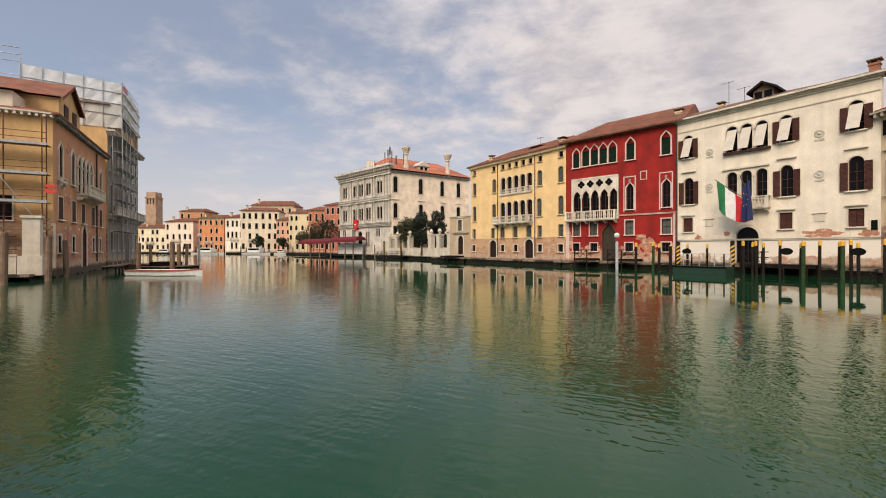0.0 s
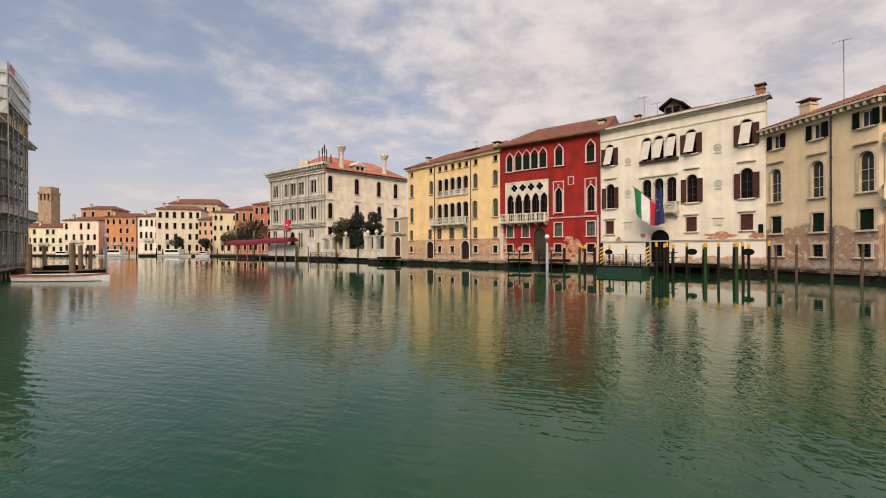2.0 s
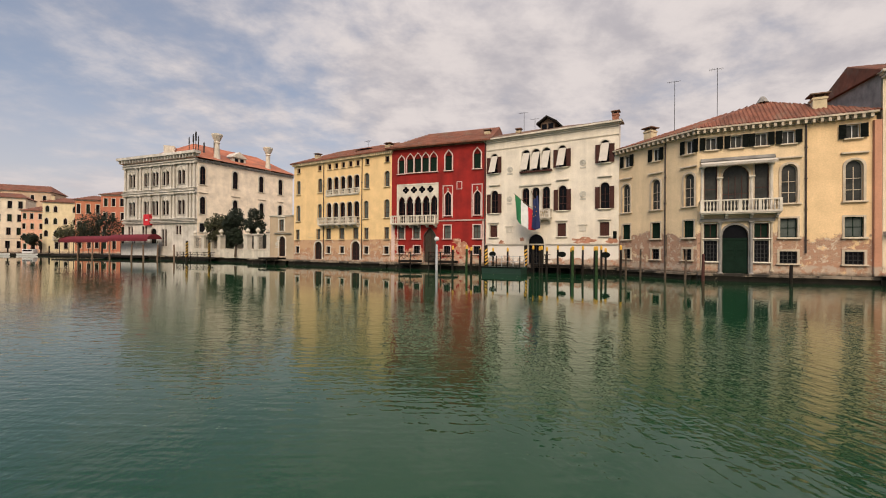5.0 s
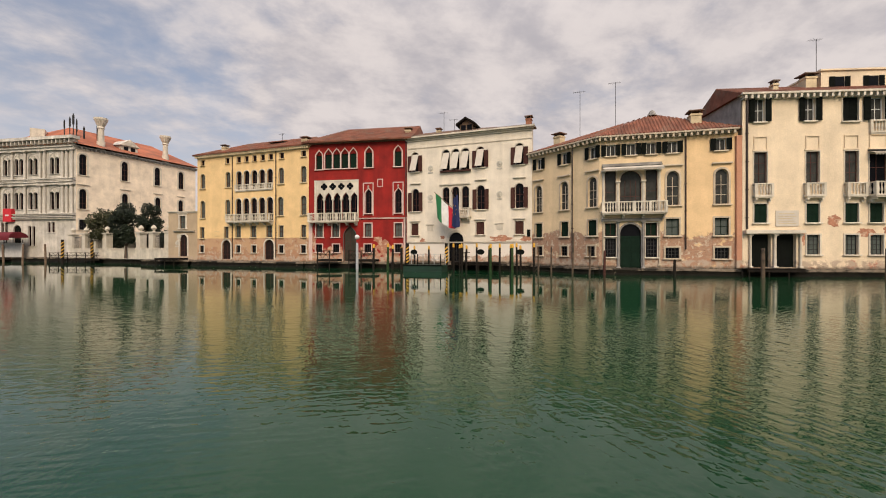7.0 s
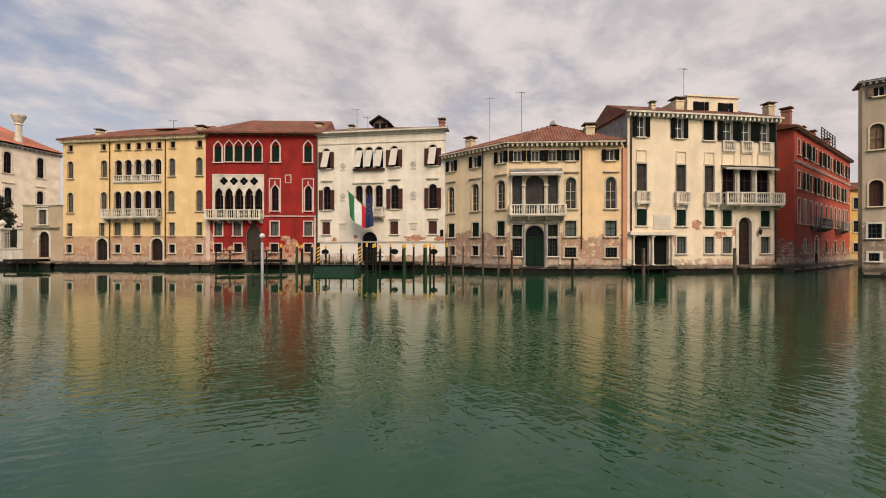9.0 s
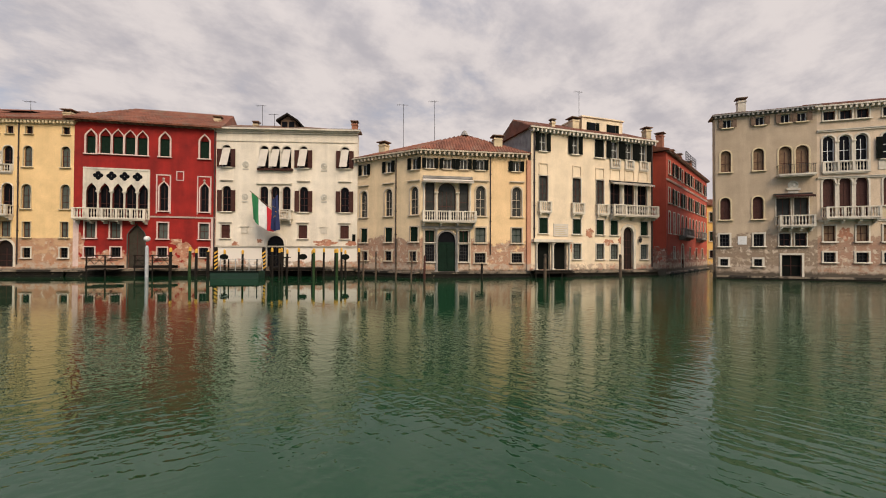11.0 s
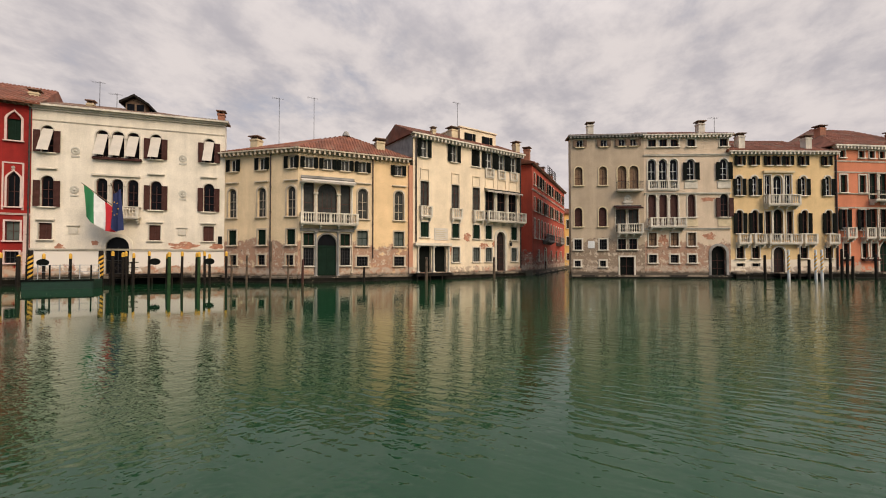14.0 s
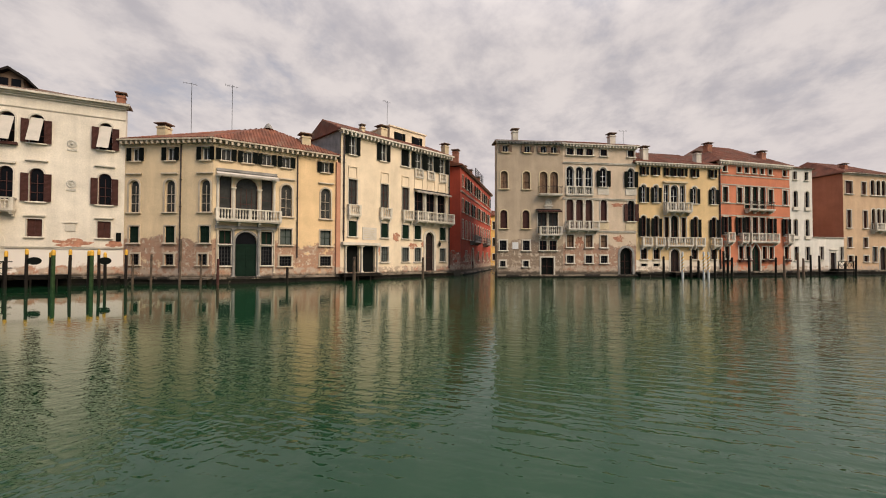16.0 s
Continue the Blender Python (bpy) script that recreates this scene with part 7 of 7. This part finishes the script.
def post(at, top, r=0.14, mat=None, cap=None, lean=0.0, label="dark wooden mooring post", stripes=False):
    p = thing("mooring_post", label, "post", Matrix.Translation((at[0], at[1], 0)) @ Matrix.Rotation(radians(lean), 4, "Y"), group="mooring posts")
    bm = bmesh.new()
    lathe(bm, 0, 0, -1.0, [(r * 1.1, 0), (r * 1.05, 1.3), (r, top * 0.6 + 1), (r * 0.92, top + 1.0 - (0.42 if cap else 0.06)), (r * 0.7, top + 1.0 - (0.40 if cap else 0))], 10)
    part("pole", bm, mat or WOOD_DARK, p)
    if cap:
        bm = bmesh.new()
        lathe(bm, 0, 0, top - 0.45, [(r * 1.08, 0), (r * 1.05, 0.32), (r * 0.7, 0.42), (r * 0.1, 0.46)], 10)
        part("cap", bm, cap, p)
    if stripes:
        bm = bmesh.new()
        n, rr = 60, r * 1.02
        for k in range(n):
            for s in range(2):
                a0, a1 = k * 0.25, (k + 1) * 0.25
                z0, z1 = 0.7 + (top - 1.2) * k / n, 0.7 + (top - 1.2) * (k + 1) / n
                e, o = 0.20, s * math.pi
                quad(bm, [(rr * math.cos(a0 + o), rr * math.sin(a0 + o), z0), (rr * math.cos(a1 + o), rr * math.sin(a1 + o), z1), (rr * math.cos(a1 + o), rr * math.sin(a1 + o), z1 + e), (rr * math.cos(a0 + o), rr * math.sin(a0 + o), z0 + e)])
        part("stripe", bm, CAP_YELLOW, p)
    return p


def along(p, q, d, u):
    """The place u metres along the line p-q and d metres before it."""
    (ax, ay), (bx, by) = offset(p, q, d)
    v = Vector((bx - ax, by - ay)).normalized()
    return ax + v.x * u, ay + v.y * u


for u in (2.5, 4.3, 7.4, 8.1, 8.4, 8.9, 10.1, 11.5, 12.7, 13.9, 14.6, 15.0, 16.4):
    post(along(R2, S2, 3.2, u), 2.95 + 0.12 * math.sin(u * 7), 0.11, WOOD_DARK, CAP_YELLOW, 1.5 * math.sin(u * 5), "dark wooden mooring post with yellow cap")
for u in (11.75, 14.15):
    post(along(R2, S2, 3.5, u), 3.0, 0.14, POST_GREEN, CAP_YELLOW, 0.5, "green painted mooring post with yellow cap")
for u in (1.6, 6.5):
    post(along(R2, S2, 3.2, u), 3.1, 0.19, WOOD_DARK, None, 0, "black and yellow spiral-striped mooring post", True)
for u, z in ((0.8, 2.6),):
    post(along(R2, S2, 3.2, u), z, 0.15, WOOD_DARK)
for u, z, g in ((10.1, 3.0, 0), (11.9, 3.1, 1), (12.5, 2.9, 0), (13.6, 2.7, 0)):
    post(along(Y2, R2, 3.0, u), z, 0.14, POST_GREEN if g else (WOOD if u < 7 else WOOD_DARK), CAP_YELLOW if u > 10 else None, 1.0, "mooring post of dark wood")
for u, z in ((2.7, 2.7), (4.4, 2.7), (7.0, 4.0), (8.9, 2.7)):
    post(along(S2, E2, 2.0, u), z, 0.09, POLE_BROWN, None, -1.5 + 0.5 * u, "weathered brown mooring pole")
post(along(E2, E3, 1.5, 0.3), 2.3, 0.12, SHUT_BROWN, None, 1, "brown mooring post beside the portal")
post(along(E2, E3, 1.5, 6.2), 1.5, 0.12, WOOD_DARK, None, 2, "short dark mooring post")
for u in (0.3, 10.0):
    post(along(M1, M2, 2.2, u), 2.5, 0.15, POLE_BROWN, None, 0.5, "thick weathered mooring post")
for u, z in ((2.4, 2.7), (6.3, 2.8), (9.9, 2.7), (7.4, 2.2), (11.2, 3.4), (11.8, 2.9), (12.4, 2.6)):
    post(along(G2, O1, 2.0, u), z, 0.14, WOOD_DARK, None, math.sin(u * 9) * 2)
for u in (5.1, 8.2, 8.9):
    post(along(G2, O1, 2.0, u), 3.3, 0.13, FRAME_WHITE, None, 0, "white and yellow spiral-striped mooring post", True)
for u, z in ((2.7, 2.8), (7.4, 2.6), (9.0, 2.8), (11.6, 3.3), (12.6, 2.5)):
    post(along(O1, O2, 2.0, u), z, 0.14, WOOD if u > 8 else WOOD_DARK, None, math.sin(u * 5) * 2)
for u, z in ((0.9, 3.0), (2.6, 2.9), (7.6, 1.8), (9.8, 2.9)):
    post(along(O2, L1, 2.0, u), z, 0.13, WOOD_DARK, None, math.sin(u * 3) * 2)
for x, y, z, r in ((-30.4, 31.9, 3.4, 0.20), (-33.1, 36.4, 3.2, 0.2), (-28.9, 39.3, 3.0, 0.2), (-25.6, 39.2, 3.1, 0.2), (-26.1, 41.0, 2.9, 0.18), (-29.4, 47.5, 3.0, 0.16), (-33.5, 47.5, 2.9, 0.16), (-29.7, 28.0, 3.6, 0.2)):
    post((x, y), z, r, WOOD, None, math.sin(x) * 1.5, "thick weathered wooden mooring post")
for x, y, z in ((-13.5, 95.0, 0), (-9.6, 94.6, 0)):
    post((x, y), 4.0, 0.22, WOOD_DARK, None, 0, "black and yellow spiral-striped mooring post", True)
for x, y in ((-20.5, 106.0), (-23.5, 108.5), (-26.5, 112), (-17, 103.5), (0.8, 84), (-32, 118), (-37, 124), (-41, 128)):
    post((x, y), 3.3, 0.16, WOOD, None, math.sin(x * 3) * 2, "weathered mooring post before the palace")
for k in range(14):
    post((-128 + 5.6 * k + 1.5 * math.sin(k * 3), 190 - 1.5 * k), 2.6 + 0.8 * math.sin(k * 7) ** 2, 0.2, WOOD_DARK, None, 0, "distant dark mooring post")


POLE_GREY = material("pale_grey_paint", (0.42, 0.43, 0.44), 0.6, 0.2, 2.0, 18, 0.1)


def lamp_post(at, top, label):
    p = thing("lamp_post", label, "lamp", Matrix.Translation((at[0], at[1], 0)), group="lamp posts in the water")
    bm = bmesh.new()
    lathe(bm, 0, 0, -0.6, [(0.17, 0), (0.155, top - 0.45), (0.10, top - 0.4), (0.07, top - 0.3)], 12)
    part("pole", bm, POLE_GREY, p)
    bm = bmesh.new()
    lathe(bm, 0, 0, top - 0.5, [(0.1, 0), (0.26, 0.12), (0.3, 0.3), (0.24, 0.46), (0.1, 0.56)], 14)
    part("globe", bm, FRAME_WHITE, p, "white globe lamp")


lamp_post(along(Y2, R2, 3.0, 8.0), 4.1, "white mooring pole with a globe lamp")
lamp_post((-37.9, 64.4), 4.6, "pale lamp pole standing in the canal")

# ---- pontoons, landings and boats ----
def landing(p, q, d, u0, u1, z, deep, label, rails=True, mat=None):
    m, w = frame_on(*offset(p, q, d))
    t = thing("landing_stage", label, "pontoon", m)
    n = max(2, int((u1 - u0) / 0.25))
    for k in range(n):
        a, b = u0 + (u1 - u0) * k / n, u0 + (u1 - u0) * (k + 1) / n
        part("plank", block_mesh("plank", 0, round(b - a - 0.02, 3), 0, deep, z - 0.06, z, mat or WOOD_DARK), None, t, m=Matrix.Translation((a, 0, random.uniform(-0.01, 0.01))))
    bm = bmesh.new()
    box(bm, u0, u1, 0.05, 0.2, z - 0.3, z - 0.065)
    box(bm, u0, u1, deep - 0.2, deep - 0.05, z - 0.3, z - 0.065)
    part("beam", bm, WOOD_DARK, t)
    k = 0
    while u0 + k * 1.6 < u1:
        bm = bmesh.new()
        tube(bm, (u0 + 0.1 + 1.6 * k, 0.12, -1), (u0 + 0.1 + 1.6 * k, 0.12, z + (1.1 if rails else 0)), 0.07, n=6)
        part("support_post", bm, WOOD_DARK, t)
        k += 1
    if rails:
        for zz in (0.55, 1.05):
            bm = bmesh.new()
            box(bm, u0, u1, 0.09, 0.15, z + zz - 0.05, z + zz + 0.03)
            part("rail", bm, WOOD_DARK, t)
        bm = bmesh.new()
        x = u0
        while x + 0.8 < u1:
            tube(bm, (x, 0.12, z + 0.1), (x + 0.8, 0.12, z + 1.0), 0.03, n=4)
            tube(bm, (x, 0.12, z + 1.0), (x + 0.8, 0.12, z + 0.1), 0.03, n=4)
            x += 0.8
        part("cross_brace", bm, WOOD_DARK, t)
    return t


landing(Y2, R2, 2.6, 2.4, 5.2, 1.15, 1.5, "dark wooden landing stage with crossed railing")
landing(Y2, R2, 2.6, 6.6, 10.2, 1.15, 1.5, "dark wooden landing stage with crossed railing")
landing(R2, S2, 2.8, 6.9, 12.4, 0.95, 1.6, "dark wooden landing stage before the water gate", False)
landing(R2, S2, 3.0, 7.0, 9.2, 1.0, 0.3, "short railed landing beside the water gate")
landing(M1, M2, 1.7, -0.5, 4.1, 0.75, 1.0, "low wooden landing at the boat entrance", False)
landing((1.6, 75.5), (5.0, 72.0), 2.6, -0.4, 3.6, 1.1, 2.0, "dark wooden landing before the gate house", False)
landing((-15.5, 98.5), (-8.0, 93.0), 0.5, 0.0, 9.0, 0.7, 2.0, "moored dark pontoon before the garden", True)
landing(W2, L1, 2.2, 1.6, 5.1, 1.0, 1.2, "wooden landing with a crossed railing")
landing(G2, O1, 1.9, 4.3, 9.3, 0.6, 1.0, "low dark landing before the golden palace", False)
landing(LA, LB, 3.4, 5.0, 16.0, 0.7, 1.2, "grey wooden gangway along the quay", False, WOOD)

for us, z in (((2.5,), 2.05), ((10.6, 15.0), 2.1)):  # round signs on the posts
    for u in us:
        m = Matrix.Translation((*along(R2, S2, 3.35, u), z)) @ Matrix.Rotation(math.atan2(S2[1] - R2[1], S2[0] - R2[0]), 4, "Z")
        sg = thing("water_sign", "dark oval sign fixed to a mooring post", "sign", m)
        bm = bmesh.new()
        lathe(bm, 0, 0, 0, [(0.34, 0), (0.36, 0.02), (0.34, 0.05)], 16)
        bmesh.ops.rotate(bm, verts=bm.verts, matrix=Matrix.Rotation(radians(90), 3, "X"))
        bmesh.ops.scale(bm, verts=bm.verts, vec=(1.25, 1, 0.85))
        part("board", bm, SHUT_BLACK, sg)

# green work barge
GREEN_PAINT = material("green_boat_paint", (0.006, 0.030, 0.017), 0.6, 0.25, 1.5, 14, 0.15)
m, w = frame_on((21.9, 39.3), (24.7, 35.6))
bg = thing("barge", "green steel pontoon barge with white rail posts", "boat", m)
bm = bmesh.new()
box(bm, -0.15, 4.3, 0, 1.9, -0.3, 0.72)
bmesh.ops.bevel(bm, geom=bm.edges[:], offset=0.06, segments=2, affect="EDGES")
part("hull", bm, GREEN_PAINT, bg)
bm = bmesh.new()
box(bm, -0.2, 4.35, -0.05, 0.0, 0.62, 0.75)
part("rubbing_strake", bm, SHUT_BLACK, bg)
for x in (0.1, 1.5, 2.8, 4.1):
    for y in (0.15, 1.75):
        bm = bmesh.new()
        tube(bm, (x, y, 0.68), (x, y, 1.9), 0.04 if y > 1 else 0.055, n=6)
        part("rail_post", bm, GALV if y > 1 else SHUT_BLACK, bg)
for z in (1.3, 1.85):
    bm = bmesh.new()
    tube(bm, (0.1, 1.75, z), (4.1, 1.75, z), 0.025, n=6)
    part("rail", bm, GALV, bg)


def boat(name, label, p, q, beam, hull_mat, deck_mat, cabin=0.0, cabin_mat=None, stripe=None, tall=0.75):
    """An open boat: bow to the right, with sheer, stem and deck; cabin: its height."""
    m, L = frame_on(p, q)
    t = thing(name, label, "boat", m, group="boats")
    bm = bmesh.new()
    n = 14
    rings = []
    for i in range(n + 1):
        f = i / n
        half = beam / 2 * (1 - max(0, (f - 0.55) / 0.45) ** 2.0) * (0.82 + 0.18 * min(1, f * 4))
        sheer = tall + 0.35 * max(0, f - 0.5) ** 1.5
        x = L * f
        rings.append([bm.verts.new((x, -half, sheer)), bm.verts.new((x, -half * 0.86, 0.05)), bm.verts.new((x, 0, -0.25)), bm.verts.new((x, half * 0.86, 0.05)), bm.verts.new((x, half, sheer))])
    for a, b in zip(rings, rings[1:]):
        for k in range(4):
            bm.faces.new((a[k], b[k], b[k + 1], a[k + 1]))
    bm.faces.new(rings[0])
    bmesh.ops.recalc_face_normals(bm, faces=bm.faces)
    part("hull", bm, hull_mat, t)
    bm = bmesh.new()
    prev = None
    for i in range(n + 1):
        f = i / n
        half = max(0.01, beam / 2 * (1 - max(0, (f - 0.55) / 0.45) ** 2.0) * (0.82 + 0.18 * min(1, f * 4)) - 0.02)
        z = tall - 0.06 + 0.35 * max(0, f - 0.5) ** 1.5
        cur = [(L * f, -half, z), (L * f, half, z)]
        if prev:
            quad(bm, [prev[0], cur[0], cur[1], prev[1]])
        prev = cur
    part("deck", bm, deck_mat, t)
    bm = bmesh.new()
    for i in range(n):
        for s in (-1, 1):
            pts = []
            for f in (i / n, (i + 1) / n):
                half = beam / 2 * (1 - max(0, (f - 0.55) / 0.45) ** 2.0) * (0.82 + 0.18 * min(1, f * 4)) + 0.03
                z = tall + 0.35 * max(0, f - 0.5) ** 1.5
                pts.append((L * f, s * half, z))
            quad(bm, [(pts[0][0], pts[0][1], pts[0][2] - 0.12), (pts[1][0], pts[1][1], pts[1][2] - 0.12), pts[1], pts[0]])
    part("gunwale", bm, stripe or WOOD, t)
    if cabin:
        bm = bmesh.new()
        box(bm, L * 0.2, L * 0.62, -beam * 0.36, beam * 0.36, tall, tall + cabin)
        bmesh.ops.bevel(bm, geom=bm.edges[:], offset=0.08, segments=2, affect="EDGES")
        c = part("cabin", bm, cabin_mat or FRAME_WHITE, t)
        bm = bmesh.new()
        box(bm, L * 0.23, L * 0.59, -beam * 0.37, -beam * 0.365, tall + cabin * 0.45, tall + cabin * 0.85)
        part("cabin_window", bm, GLASS, c)
    return t


boat("motorboat", "white and red-brown wooden boat with a black cover", (-28.6, 38.0), (-21.6, 37.2), 1.9, FRAME_WHITE, SHUT_BLACK, 0.0, None, material("red_brown_strake", (0.30, 0.07, 0.04), 0.5, 0.2, 2, 20, 0.1), 0.52)
boat("topo_boat", "long dark boat moored behind the white one", (-30.0, 41.5), (-24.0, 40.8), 2.0, SHUT_BLACK, WOOD_DARK, 0.4, SHUT_BLACK, WOOD)
boat("skiff", "small covered boat moored at the old quay", (-35.5, 47.0), (-29.5, 46.0), 1.8, WOOD, CANVAS, 0.0)
boat("water_bus", "long white water bus at the far stop", (-112, 186), (-96, 183), 4.0, FRAME_WHITE, FRAME_WHITE, 2.0)
boat("water_bus", "white passenger boat moored at the far quay", (-84, 175), (-70, 171), 4.0, FRAME_WHITE, FRAME_WHITE, 2.0)
boat("launch", "small white launch by the far quay", (-68, 168), (-61, 166), 2.4, FRAME_WHITE, WOOD, 1.2)
boat("work_boat", "dark work boat far along the canal", (-130, 188), (-119, 186), 3.0, WOOD_DARK, WOOD, 1.4, FRAME_WHITE)

# ---- flags on the white palace ----
def flag(name, label, pole, top, foot, bands, seed):
    """A cloth hanging in folds from a slanting pole; top and foot: the ends of its upper and lower edge, left to right; its bands are parts."""
    m, w = frame_on(R2, S2)
    t = thing(name, label, "flag", m)
    bm = bmesh.new()
    tube(bm, *pole, 0.035, n=8)
    part("flagpole", bm, WOOD, t)
    n, r = 10, 14
    (ta, tb), (fa, fb) = [tuple(Vector(p) for p in e) for e in (top, foot)]
    for i, (band_name, mat) in enumerate(bands):
        bm = bmesh.new()
        grid = []
        for a in range(n + 1):
            f = (i + a / n) / len(bands)
            hi, lo = ta.lerp(tb, f), fa.lerp(fb, f)
            grid.append([])
            for b in range(r + 1):
                g = b / r
                p = hi.lerp(lo, g)
                fold = math.sin(f * 11 + seed + 1.5 * g) * (0.05 + 0.14 * g)
                grid[-1].append(bm.verts.new((p.x + 0.25 * fold, p.y + fold, p.z - 0.25 * math.sin(f * math.pi) * g + 0.05 * math.sin(f * 7 + seed))))
        for a in range(n):
            for b in range(r):
                bm.faces.new((grid[a][b], grid[a + 1][b], grid[a + 1][b + 1], grid[a][b + 1]))
        part(band_name, bm, mat, t)
    return t


def cloth(name, c):
    return material(name, c, 0.8, 0.15, 2.0, 30, 0.1)


BLUE = cloth("blue_flag_cloth", (0.015, 0.024, 0.09))
flag("tricolour_flag", "green white and red flag hanging in slanting folds", ((6.9, -0.3, 6.9), (4.65, -2.3, 9.15)), ((4.75, -2.2, 9.0), (6.95, -1.7, 6.95)), ((4.85, -2.1, 6.15), (7.0, -1.8, 4.75)), [("green_band", cloth("green_flag_cloth", (0.02, 0.17, 0.06))), ("white_band", cloth("white_flag_cloth", (0.72, 0.71, 0.68))), ("red_band", cloth("red_flag_cloth", (0.56, 0.02, 0.03)))], 0.5)
eu = flag("blue_flag", "dark blue flag with a ring of yellow stars", ((7.1, -0.3, 6.9), (6.9, -2.6, 9.2)), ((6.95, -2.3, 8.2), (7.6, -2.4, 8.7)), ((6.85, -2.2, 5.2), (7.75, -2.3, 5.0)), [("field", BLUE)], 2.0)
bm = bmesh.new()
for k in range(7):
    a = k * math.tau / 7
    c = Vector((7.28 + 0.24 * math.cos(a), -2.68, 6.9 + 0.6 * math.sin(a)))
    pts = [(c.x + (0.07 if j % 2 == 0 else 0.03) * math.sin(j * math.pi / 5), c.y, c.z + (0.07 if j % 2 == 0 else 0.03) * math.cos(j * math.pi / 5)) for j in range(10)]
    quad(bm, pts)
part("star", bm, CAP_YELLOW, eu)
